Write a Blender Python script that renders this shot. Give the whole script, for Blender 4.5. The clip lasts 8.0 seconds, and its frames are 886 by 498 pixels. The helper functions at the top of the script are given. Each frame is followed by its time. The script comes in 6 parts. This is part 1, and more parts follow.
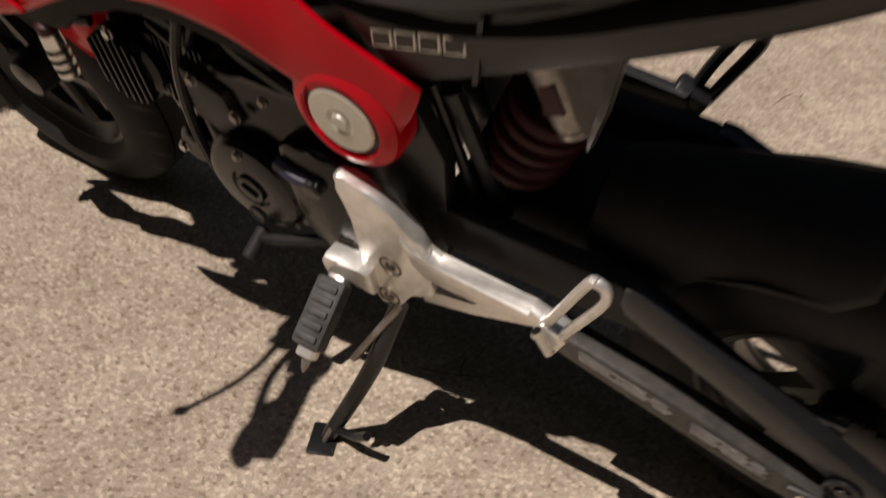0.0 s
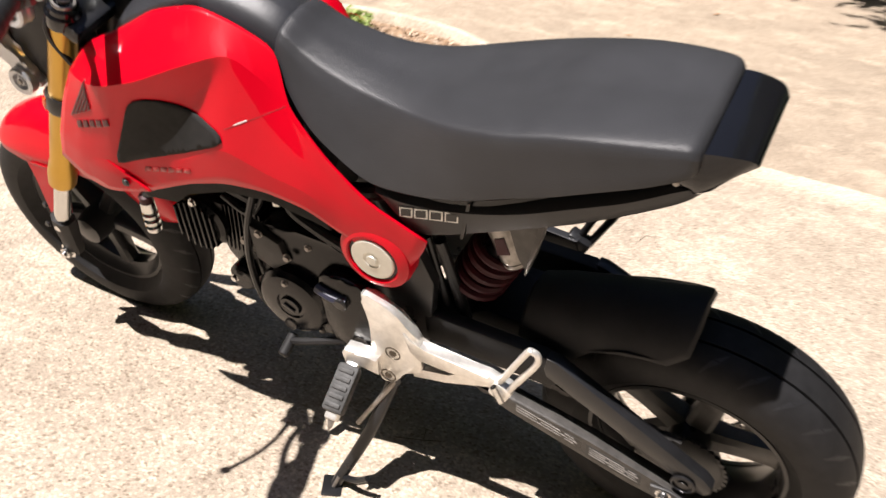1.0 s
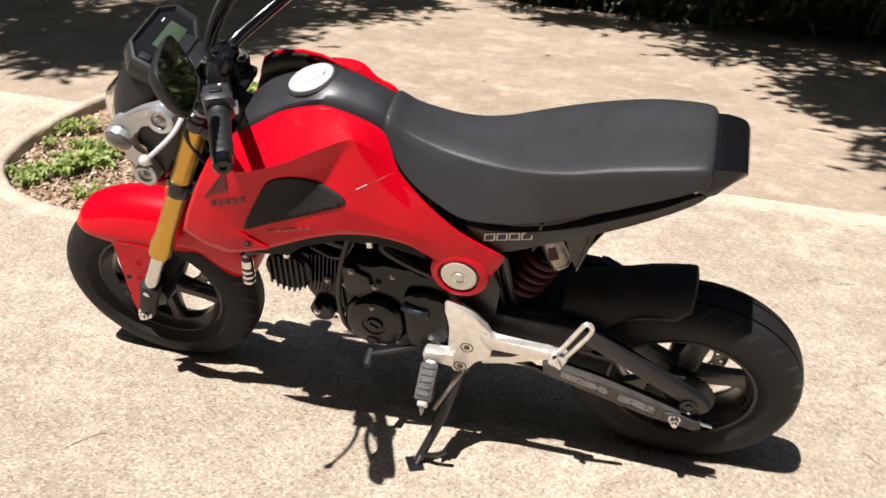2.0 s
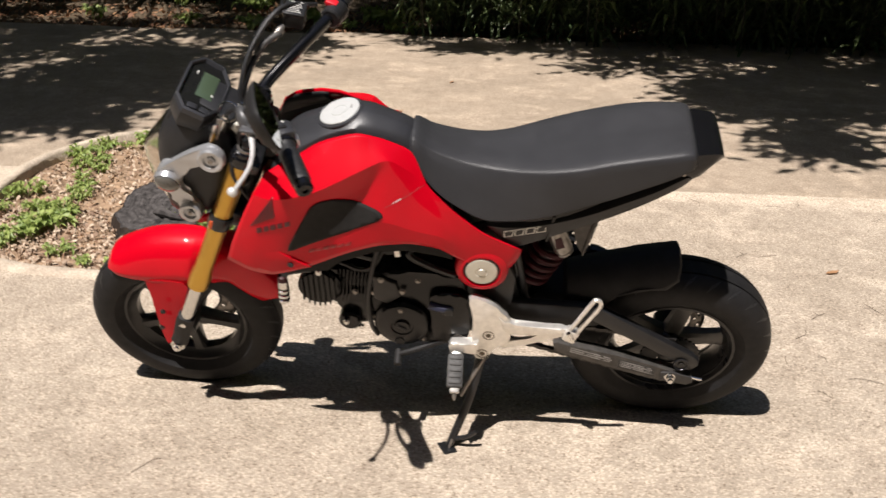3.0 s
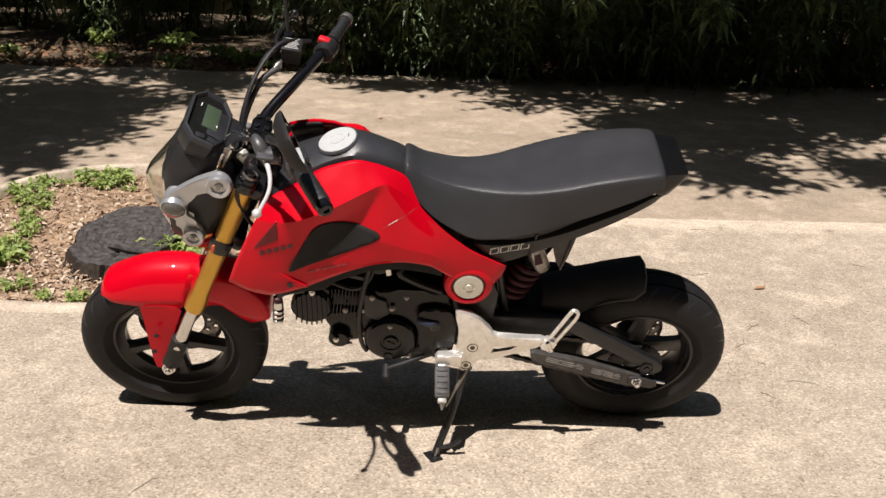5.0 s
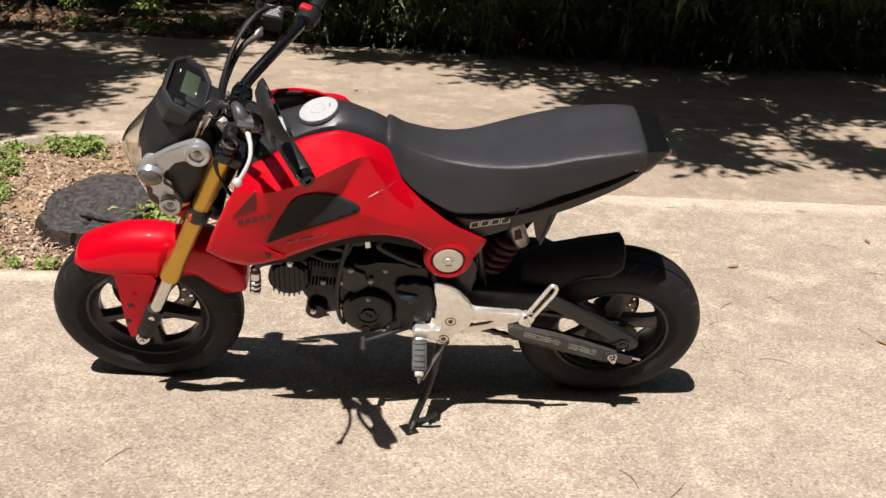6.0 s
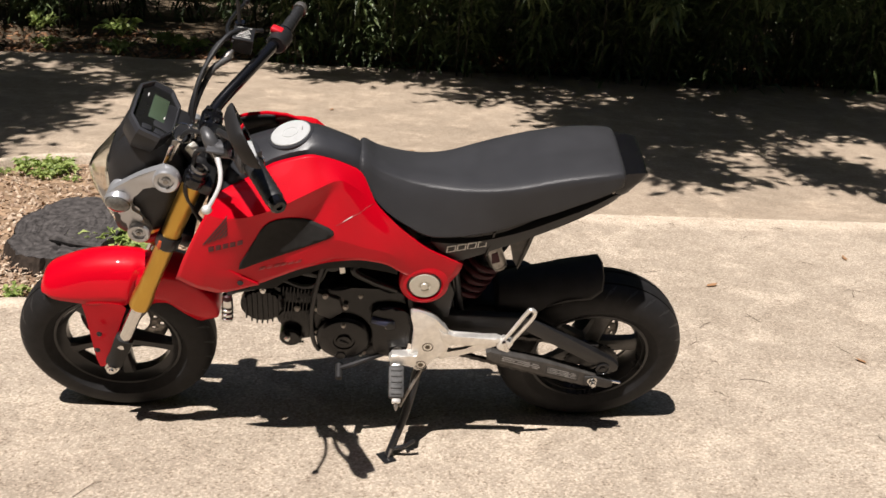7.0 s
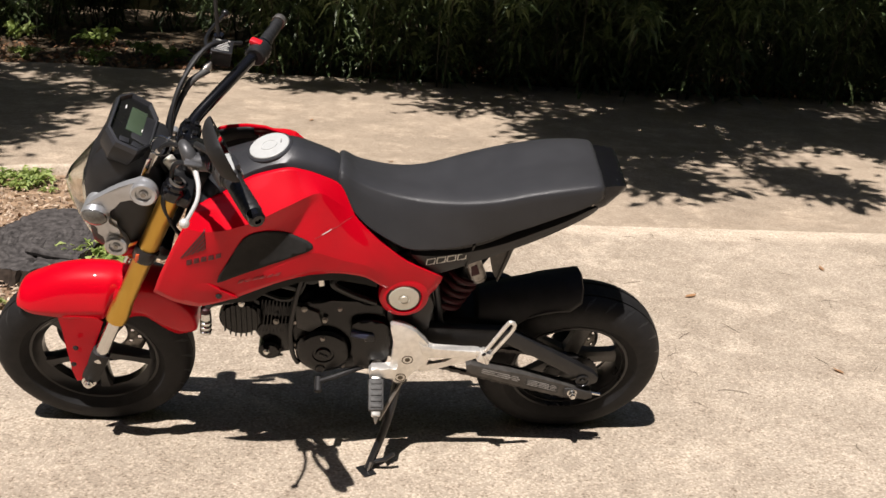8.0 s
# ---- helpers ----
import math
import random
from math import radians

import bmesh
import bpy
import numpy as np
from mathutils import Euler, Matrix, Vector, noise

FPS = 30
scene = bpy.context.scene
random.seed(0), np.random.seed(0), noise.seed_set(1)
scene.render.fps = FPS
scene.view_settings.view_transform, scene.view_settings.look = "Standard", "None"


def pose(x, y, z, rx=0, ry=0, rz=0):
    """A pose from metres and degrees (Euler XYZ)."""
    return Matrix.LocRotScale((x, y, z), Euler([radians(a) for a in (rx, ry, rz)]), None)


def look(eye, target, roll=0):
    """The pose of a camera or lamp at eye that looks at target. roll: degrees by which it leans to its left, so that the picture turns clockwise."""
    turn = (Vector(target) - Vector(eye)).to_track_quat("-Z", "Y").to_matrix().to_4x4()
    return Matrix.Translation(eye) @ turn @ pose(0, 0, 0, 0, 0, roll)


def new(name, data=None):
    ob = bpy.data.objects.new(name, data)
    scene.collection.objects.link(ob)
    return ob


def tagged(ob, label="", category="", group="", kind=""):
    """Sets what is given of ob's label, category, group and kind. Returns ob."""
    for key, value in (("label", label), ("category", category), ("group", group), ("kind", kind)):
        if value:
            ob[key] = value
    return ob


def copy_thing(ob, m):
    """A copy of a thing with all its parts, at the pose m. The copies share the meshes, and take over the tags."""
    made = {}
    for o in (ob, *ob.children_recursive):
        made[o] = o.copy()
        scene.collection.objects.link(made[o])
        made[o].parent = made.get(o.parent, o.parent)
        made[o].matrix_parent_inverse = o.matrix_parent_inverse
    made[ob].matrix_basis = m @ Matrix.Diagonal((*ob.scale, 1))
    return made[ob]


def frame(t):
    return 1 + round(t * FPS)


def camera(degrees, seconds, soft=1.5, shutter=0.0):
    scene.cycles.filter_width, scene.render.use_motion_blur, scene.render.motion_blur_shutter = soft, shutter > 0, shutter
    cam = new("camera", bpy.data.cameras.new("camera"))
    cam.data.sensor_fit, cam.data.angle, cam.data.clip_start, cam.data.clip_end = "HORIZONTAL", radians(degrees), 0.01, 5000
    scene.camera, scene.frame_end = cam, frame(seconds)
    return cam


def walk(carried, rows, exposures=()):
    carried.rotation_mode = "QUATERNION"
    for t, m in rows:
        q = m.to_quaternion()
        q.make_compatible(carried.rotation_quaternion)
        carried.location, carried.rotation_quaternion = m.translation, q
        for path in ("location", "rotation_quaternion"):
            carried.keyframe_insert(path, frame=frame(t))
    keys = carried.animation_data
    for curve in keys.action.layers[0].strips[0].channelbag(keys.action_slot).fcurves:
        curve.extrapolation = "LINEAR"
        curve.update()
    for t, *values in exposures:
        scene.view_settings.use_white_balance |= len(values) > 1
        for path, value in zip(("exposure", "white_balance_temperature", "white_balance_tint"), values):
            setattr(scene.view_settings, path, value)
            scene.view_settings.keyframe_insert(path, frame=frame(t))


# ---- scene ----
cam = camera(49.6, 8.0, shutter=0.5)
PATH = [
    (0, (0.593, -0.819, 0.886), (-0.21, 0.569, -0.309), 3.9),
    (0.5, (0.668, -0.998, 1.042), (-0.114, 0.499, -0.03), 5.8),
    (1, (0.694, -1.281, 1.129), (0.008, 0.347, 0.19), 6.7),
    (1.5, (0.556, -1.58, 1.209), (0.081, 0.16, 0.344), 5.9),
    (1.7, (0.484, -1.692, 1.24), (0.071, 0.071, 0.39), 5.5),
    (2.8, (0.253, -2.106, 1.288), (0.122, -0.261, 0.527), 1.8),
    (3, (0.167, -2.137, 1.297), (0.075, -0.285, 0.547), 1.3),
    (3.5, (0.024, -2.215, 1.306), (-0.004, -0.347, 0.592), 1.0),
    (4, (-0.001, -2.224, 1.31), (0.056, -0.345, 0.627), 1.7),
    (4.2, (-0.006, -2.233, 1.314), (0.082, -0.352, 0.641), 1.9),
    (5.3, (-0.035, -2.307, 1.302), (0.091, -0.426, 0.633), 2.6),
    (5.5, (-0.041, -2.299, 1.301), (0.105, -0.429, 0.609), 3.2),
    (6, (-0.047, -2.287, 1.297), (0.127, -0.427, 0.581), 3.8),
    (6.5, (-0.046, -2.256, 1.297), (0.137, -0.395, 0.587), 3.7),
    (7, (-0.039, -2.246, 1.301), (0.179, -0.378, 0.62), 3.7),
    (7.5, (-0.038, -2.241, 1.303), (0.204, -0.372, 0.632), 4.1),
    (8, (-0.037, -2.242, 1.307), (0.221, -0.371, 0.647), 4.0),
]
walk(cam, [(t, look(eye, target, roll)) for t, eye, target, roll in PATH],
     [(0.0, -0.3, 7000, 17), (0.5, 0.28, 6800, 15), (0.9, 0.97, 6550, 14), (1.2, 1.0, 6450, 14), (1.6, 0.9, 6450, 13), (3.0, 0.5, 6600, 13),
      (3.5, 0.42, 6600, 13), (4.0, 0.34, 6600, 13), (5.5, 0.48, 6600, 13), (8.0, 0.47, 6600, 13)])

# ---------------------------------------------------------------- light
SUN_FROM = Vector((-0.193, -0.344, 0.768)).normalized()
world = bpy.data.worlds.new("world")
scene.world = world
world.use_nodes = True
wn, wl = world.node_tree.nodes, world.node_tree.links
sky = wn.new("ShaderNodeTexSky")
sky.sky_type = "NISHITA"
sky.sun_disc = False
sky.ozone_density = 4.0
sky.sun_elevation = math.asin(SUN_FROM.z)
sky.sun_rotation = math.atan2(SUN_FROM.x, SUN_FROM.y)
wl.new(sky.outputs[0], wn["Background"].inputs[0])
wn["Background"].inputs[1].default_value = 0.045
sun = new("sun", bpy.data.lights.new("sun", "SUN"))
sun.data.energy, sun.data.angle, sun.data.color = 5.0, radians(0.53), (1.0, 0.96, 0.91)
sun.matrix_world = look(SUN_FROM * 20, (0, 0, 0))


# ---------------------------------------------------------------- materials
def material(name, color, rough=0.5, metal=0.0, coat=0.0, var=0.15, scale=30.0, bump=0.0, bump_scale=200.0, spec=0.5, spread=0.08, coat_rough=0.05):
    m = bpy.data.materials.new(name)
    m.use_nodes = True
    n, l = m.node_tree.nodes, m.node_tree.links
    b = n["Principled BSDF"]
    b.inputs["Metallic"].default_value = metal
    b.inputs["Coat Weight"].default_value = coat
    b.inputs["Coat Roughness"].default_value = coat_rough
    b.inputs["Specular IOR Level"].default_value = spec
    tc = n.new("ShaderNodeTexCoord")
    no = n.new("ShaderNodeTexNoise")
    no.inputs["Scale"].default_value, no.inputs["Detail"].default_value, no.inputs["Roughness"].default_value = scale, 6, 0.6
    l.new(tc.outputs["Object"], no.inputs["Vector"])
    ramp = n.new("ShaderNodeValToRGB")
    lo, hi = [max(0, c * (1 - var)) for c in color], [min(1, c * (1 + var)) for c in color]
    ramp.color_ramp.elements[0].position, ramp.color_ramp.elements[1].position = 0.3, 0.7
    ramp.color_ramp.elements[0].color, ramp.color_ramp.elements[1].color = (*lo, 1), (*hi, 1)
    l.new(no.outputs[0], ramp.inputs[0])
    l.new(ramp.outputs[0], b.inputs["Base Color"])
    rr = n.new("ShaderNodeMapRange")
    rr.inputs["To Min"].default_value, rr.inputs["To Max"].default_value = max(0.02, rough - spread), min(1, rough + spread)
    big = n.new("ShaderNodeTexNoise")
    big.inputs["Scale"].default_value, big.inputs["Detail"].default_value = scale * 0.3, 4
    l.new(tc.outputs["Object"], big.inputs["Vector"])
    l.new(big.outputs[0], rr.inputs["Value"])
    l.new(rr.outputs[0], b.inputs["Roughness"])
    if bump:
        bn = n.new("ShaderNodeTexNoise")
        bn.inputs["Scale"].default_value, bn.inputs["Detail"].default_value = bump_scale, 3
        l.new(tc.outputs["Object"], bn.inputs["Vector"])
        bu = n.new("ShaderNodeBump")
        bu.inputs["Strength"].default_value, bu.inputs["Distance"].default_value = bump, 0.002
        l.new(bn.outputs[0], bu.inputs["Height"])
        l.new(bu.outputs[0], b.inputs["Normal"])
    return m


def concrete(name, base, dark, speck=0.65, stain=0.5, margin=0.0, drags=0.7):
    """Aged broom-finished concrete: big stains, blotches, exposed aggregate and fine grit."""
    m = bpy.data.materials.new(name)
    m.use_nodes = True
    n, l = m.node_tree.nodes, m.node_tree.links
    b = n["Principled BSDF"]
    b.inputs["Roughness"].default_value = 0.9
    b.inputs["Specular IOR Level"].default_value = 0.25
    tc = n.new("ShaderNodeTexCoord")

    def noise_tex(scale, detail, rough):
        t = n.new("ShaderNodeTexNoise")
        t.inputs["Scale"].default_value, t.inputs["Detail"].default_value, t.inputs["Roughness"].default_value = scale, detail, rough
        l.new(tc.outputs["Object"], t.inputs["Vector"])
        return t

    def ramp(src, p0, c0, p1, c1):
        r = n.new("ShaderNodeValToRGB")
        r.color_ramp.elements[0].position, r.color_ramp.elements[1].position = p0, p1
        r.color_ramp.elements[0].color, r.color_ramp.elements[1].color = (*c0, 1), (*c1, 1)
        l.new(src, r.inputs[0])
        return r

    def mix(kind, fac, a, c):
        x = n.new("ShaderNodeMix")
        x.data_type, x.blend_type = "RGBA", kind
        x.inputs[0].default_value = fac
        l.new(a, x.inputs[6])
        l.new(c, x.inputs[7])
        return x

    one = (1, 1, 1)
    a = ramp(noise_tex(1.1, 5, 0.6).outputs[0], 0.35, dark, 0.65, base)
    blotch = ramp(noise_tex(7, 6, 0.7).outputs[0], 0.32, (0.62, 0.585, 0.55), 0.6, (1.04, 1.04, 1.03))
    mid = ramp(noise_tex(130, 5, 0.8).outputs[0], 0.32, (0.64, 0.6, 0.565), 0.6, (1.14, 1.12, 1.1))
    vor = n.new("ShaderNodeTexVoronoi")
    vor.inputs["Scale"].default_value = 190
    l.new(tc.outputs["Object"], vor.inputs["Vector"])
    sep = n.new("ShaderNodeSeparateColor")
    l.new(vor.outputs["Color"], sep.inputs[0])
    grit = ramp(sep.outputs[0], 0.03, (0.48, 0.42, 0.36), 0.14, (0.88, 0.86, 0.84))
    for at, v in ((0.7, 0.98), (0.86, 1.42)):
        grit.color_ramp.elements.new(at).color = (v, v * 0.99, v * 0.97, 1)
    # mask of the pale scuffs
    pale_patch = ramp(noise_tex(3.1, 10, 0.76).outputs[0], 0.5, (0, 0, 0), 0.68, one)
    patch = ramp(noise_tex(17, 7, 0.72).outputs[0], 0.34, (0.8, 0.78, 0.76), 0.64, (1.1, 1.1, 1.1))
    # thin pale drag marks in one direction
    turn = n.new("ShaderNodeMapping")
    turn.inputs["Rotation"].default_value, turn.inputs["Scale"].default_value = (0, 0, radians(24)), (1.3, 13, 1)
    l.new(tc.outputs["Object"], turn.inputs["Vector"])
    drag = n.new("ShaderNodeTexNoise")
    drag.inputs["Scale"].default_value, drag.inputs["Detail"].default_value, drag.inputs["Roughness"].default_value = 1.6, 8, 0.7
    l.new(turn.outputs[0], drag.inputs["Vector"])
    mark = ramp(drag.outputs[0], 0.6, one, 0.68, (1.28, 1.28, 1.28))
    pale = n.new("ShaderNodeMix")
    pale.data_type, pale.blend_type = "RGBA", "MIX"
    pale.inputs[7].default_value = (*[min(1, c * 1.3) for c in base], 1)
    l.new(pale_patch.outputs[0], pale.inputs[0])
    l.new(a.outputs[0], pale.inputs[6])
    laid = pale
    if margin:
        # smooth pale margin trowelled along the joint
        pos = n.new("ShaderNodeSeparateXYZ")
        l.new(tc.outputs["Object"], pos.inputs[0])
        wob = n.new("ShaderNodeMath")
        wob.operation = "MULTIPLY_ADD"
        wob.inputs[1].default_value = 0.16
        l.new(noise_tex(2.6, 5, 0.65).outputs[0], wob.inputs[0])
        l.new(pos.outputs[1], wob.inputs[2])
        band = n.new("ShaderNodeMapRange")
        band.inputs["From Min"].default_value, band.inputs["From Max"].default_value = margin - 0.06, margin + 0.05
        band.inputs["To Max"].default_value = 0.75
        l.new(wob.outputs[0], band.inputs["Value"])
        laid = n.new("ShaderNodeMix")
        laid.data_type = "RGBA"
        laid.inputs[7].default_value = (*[min(1, c * 1.4) for c in base], 1)
        l.new(band.outputs[0], laid.inputs[0])
        l.new(pale.outputs[2], laid.inputs[6])
    x = mix("MULTIPLY", stain, laid.outputs[2], blotch.outputs[0])
    x = mix("MULTIPLY", stain, x.outputs[2], patch.outputs[0])
    x = mix("MULTIPLY", drags, x.outputs[2], mark.outputs[0])
    x = mix("MULTIPLY", 0.8, x.outputs[2], mid.outputs[0])
    x = mix("MULTIPLY", speck, x.outputs[2], grit.outputs[0])
    l.new(x.outputs[2], b.inputs["Base Color"])
    bu = n.new("ShaderNodeBump")
    bu.inputs["Strength"].default_value, bu.inputs["Distance"].default_value = 0.55, 0.004
    l.new(mid.outputs[0], bu.inputs["Height"])
    b2 = n.new("ShaderNodeBump")
    b2.inputs["Strength"].default_value, b2.inputs["Distance"].default_value = 0.4, 0.0015
    l.new(grit.outputs[0], b2.inputs["Height"])
    l.new(bu.outputs[0], b2.inputs["Normal"])
    l.new(b2.outputs[0], b.inputs["Normal"])
    return m


def leaf_material(name, c0, c1, rough=0.45, trans=0.25):
    m = bpy.data.materials.new(name)
    m.use_nodes = True
    n, l = m.node_tree.nodes, m.node_tree.links
    b = n["Principled BSDF"]
    g = n.new("ShaderNodeNewGeometry")
    r = n.new("ShaderNodeValToRGB")
    r.color_ramp.elements[0].color, r.color_ramp.elements[1].color = (*c0, 1), (*c1, 1)
    l.new(g.outputs["Random Per Island"], r.inputs[0])
    l.new(r.outputs[0], b.inputs["Base Color"])
    b.inputs["Roughness"].default_value = rough
    tr = n.new("ShaderNodeBsdfTranslucent")
    l.new(r.outputs[0], tr.inputs[0])
    mx = n.new("ShaderNodeMixShader")
    mx.inputs[0].default_value = trans
    l.new(b.outputs[0], mx.inputs[1])
    l.new(tr.outputs[0], mx.inputs[2])
    l.new(mx.outputs[0], n["Material Output"].inputs[0])
    return m


RED = material("red_paint", (0.5, 0.0007, 0.010), 0.42, coat=0.45, var=0.05, scale=12, coat_rough=0.03, spec=0.06)
GREY_COVER = material("grey_satin_plastic", (0.026, 0.0265, 0.03), 0.38, var=0.15, scale=20, bump=0.12, bump_scale=900)
SEAT_VINYL = material("seat_vinyl", (0.031, 0.0313, 0.034), 0.35, spec=0.27, var=0.12, scale=14, bump=0.3, bump_scale=700)
BLACK_PLASTIC = material("black_plastic", (0.015, 0.015, 0.0165), 0.45, spec=0.42, var=0.25, scale=25, bump=0.12, bump_scale=700)
GREY_SLEEVE = material("grey_hose_sleeve", (0.07, 0.068, 0.066), 0.6, var=0.3, scale=120, bump=0.5, bump_scale=260)
BLACK_GLOSS = material("black_gloss", (0.005, 0.005, 0.006), 0.14, coat=0.3, spec=0.3, var=0.1, scale=10)
BLACK_METAL = material("black_engine_paint", (0.0045, 0.0044, 0.005), 0.22, spec=0.4, var=0.3, scale=40, bump=0.15, bump_scale=260)
FRAME_BLACK = material("black_frame_paint", (0.012, 0.012, 0.013), 0.3, spec=0.45, var=0.25, scale=30)
GRAPHITE = material("dusty_swingarm_paint", (0.025, 0.024, 0.024), 0.5, var=0.3, scale=35, bump=0.1, bump_scale=300)
WORN_STEEL = material("worn_dusty_steel", (0.06, 0.056, 0.052), 0.45, metal=0.3, var=0.4, scale=38, bump=0.2, bump_scale=350)
HUGGER = material("matt_black_hugger", (0.016, 0.0155, 0.016), 0.6, spec=0.25, var=0.25, scale=25, bump=0.12, bump_scale=700)
SPOKE_GREY = material("dusty_grey_spoke", (0.1, 0.097, 0.093), 0.5, var=0.25, scale=35)
LABEL_GREY = material("worn_grey_print", (0.26, 0.25, 0.24), 0.5, var=0.5, scale=60)
CHAIN = material("oily_chain", (0.045, 0.042, 0.04), 0.45, metal=0.6, var=0.4, scale=80)
RUBBER = material("tyre_rubber", (0.0125, 0.0123, 0.013), 0.62, spec=0.22, var=0.3, scale=45, bump=0.12, bump_scale=400)
GRIP_RUBBER = material("grip_rubber", (0.014, 0.014, 0.015), 0.5, var=0.2, scale=60, bump=0.3, bump_scale=600)
GOLD = material("gold_anodised_tube", (0.6, 0.36, 0.075), 0.36, metal=0.95, var=0.015, scale=30, spread=0.01)
ALU = material("cast_aluminium", (0.82, 0.8, 0.76), 0.32, metal=0.72, var=0.12, scale=60, bump=0.12, bump_scale=500)
LEVER = material("pale_lever_alloy", (0.62, 0.615, 0.6), 0.4, metal=0.25, var=0.05, scale=60)
SILVER_PLASTIC = material("silver_painted_plastic", (0.5, 0.51, 0.53), 0.3, metal=0.65, var=0.06, scale=40)
CHROME = material("bright_steel", (0.7, 0.69, 0.67), 0.2, metal=1.0, var=0.06, scale=60, spread=0.03)
BOLT_DARK = material("dark_brown_bolt", (0.12, 0.1, 0.075), 0.4, metal=0.8, var=0.3, scale=80)
STEEL_DARK = material("dull_steel", (0.28, 0.26, 0.24), 0.38, metal=0.8, var=0.3, scale=80)
CAP_SILVER = material("brushed_cap", (0.55, 0.56, 0.55), 0.42, metal=0.3, var=0.05, scale=90)
DISC_BEIGE = material("satin_metal_disc", (0.62, 0.6, 0.53), 0.42, metal=0.4, var=0.06, scale=70)
SPRING_RED = material("dark_red_spring", (0.035, 0.002, 0.005), 0.5, spec=0.3, var=0.15, scale=30)
PERCH_GREY = material("grey_cast_perch", (0.075, 0.075, 0.078), 0.42, metal=0.3, var=0.15, scale=50, bump=0.12, bump_scale=400)
SCOOP_BLACK = material("grained_black_grille", (0.017, 0.0165, 0.016), 0.75, spec=0.2, var=0.2, scale=70, bump=0.35, bump_scale=800)
DECAL_DARK = material("dark_decal", (0.07, 0.005, 0.008), 0.4, var=0.1)
DECAL_FAINT = material("faint_decal", (0.3, 0.003, 0.008), 0.35, var=0.1, coat=0.3)
DECAL_WHITE = material("white_decal", (0.75, 0.74, 0.7), 0.45, var=0.05)
DECAL_BLACK = material("black_decal", (0.012, 0.011, 0.011), 0.4, var=0.1)
LCD = material("lcd_glass", (0.055, 0.08, 0.05), 0.18, var=0.06, scale=30, coat=0.5)
DIAL_BLACK = material("dial_face", (0.01, 0.01, 0.01), 0.25, var=0.1, coat=0.5)
SWITCH_RED = material("red_switch", (0.6, 0.01, 0.02), 0.4, var=0.05)
ORANGE = material("amber_reflector", (0.6, 0.08, 0.01), 0.25, var=0.05, coat=0.5)
BLUE_DULL = material("blue_wire_loom", (0.016, 0.02, 0.045), 0.45, var=0.1)
DUSTY_RUBBER = material("dusty_peg_rubber", (0.05, 0.049, 0.048), 0.65, var=0.6, scale=50, bump=0.2, bump_scale=300)
CONCRETE = concrete("pale_concrete", (0.465, 0.406, 0.336), (0.39, 0.337, 0.275), speck=0.7, stain=0.42, margin=1.76, drags=0.6)
CONCRETE_OLD = concrete("old_concrete", (0.43, 0.36, 0.285), (0.34, 0.285, 0.225), speck=0.45, stain=0.42, drags=0.1)
KERB = concrete("kerb_concrete", (0.58, 0.51, 0.42), (0.5, 0.43, 0.35), speck=0.3)
SOIL = material("planter_soil", (0.27, 0.185, 0.12), 0.95, var=0.55, scale=22, bump=1.0, bump_scale=90, spec=0.1)
LITTER = material("leaf_litter_soil", (0.1, 0.075, 0.05), 0.95, var=0.6, scale=5, bump=1.0, bump_scale=40, spec=0.1)
BARK = material("bark", (0.12, 0.09, 0.065), 0.9, var=0.4, scale=14, bump=0.9, bump_scale=30, spec=0.15)
STUMP_BARK = material("dark_stump_bark", (0.032, 0.024, 0.019), 0.9, var=0.5, scale=30, bump=1.0, bump_scale=70, spec=0.1)
STUMP_TOP = material("weathered_cut_wood", (0.062, 0.056, 0.054), 0.85, var=0.65, scale=34, bump=1.0, bump_scale=90, spec=0.2)
WEED = leaf_material("weed_leaf", (0.18, 0.26, 0.06), (0.42, 0.5, 0.16), 0.5, 0.35)
SHRUB = leaf_material("long_shrub_leaf", (0.055, 0.09, 0.035), (0.16, 0.21, 0.085), 0.38, 0.2)
CANE = material("dark_cane", (0.045, 0.045, 0.025), 0.7, var=0.4, scale=12)
CANOPY = leaf_material("tree_leaf", (0.035, 0.07, 0.015), (0.07, 0.12, 0.025), 0.4, 0.2)
FAR_TREES = material("far_foliage", (0.055, 0.065, 0.042), 0.8, var=0.7, scale=3.5, bump=1.0, bump_scale=9, spec=0.1)
CHIP = leaf_material("bark_chip", (0.2, 0.115, 0.07), (0.6, 0.48, 0.36), 0.9, 0.0)
DRY_LEAF = leaf_material("dry_leaf", (0.18, 0.075, 0.035), (0.36, 0.2, 0.1), 0.7, 0.1)


def glass(name, tint=(1, 1, 1), rough=0.02):
    m = bpy.data.materials.new(name)
    m.use_nodes = True
    b = m.node_tree.nodes["Principled BSDF"]
    b.inputs["Base Color"].default_value = (*tint, 1)
    b.inputs["Transmission Weight"].default_value = 1.0
    b.inputs["Roughness"].default_value = rough
    b.inputs["IOR"].default_value = 1.3
    return m


LENS = glass("clear_lens", (0.93, 0.93, 0.9), 0.04)
SMOKED = material("smoked_lens", (0.09, 0.088, 0.082), 0.16, var=0.5, scale=90, coat=0.5)
MIRROR = bpy.data.materials.new("mirror_glass")
MIRROR.use_nodes = True
MIRROR.node_tree.nodes["Principled BSDF"].inputs["Metallic"].default_value = 1.0
MIRROR.node_tree.nodes["Principled BSDF"].inputs["Roughness"].default_value = 0.02
MIRROR.node_tree.nodes["Principled BSDF"].inputs["Base Color"].default_value = (0.6, 0.62, 0.62, 1)


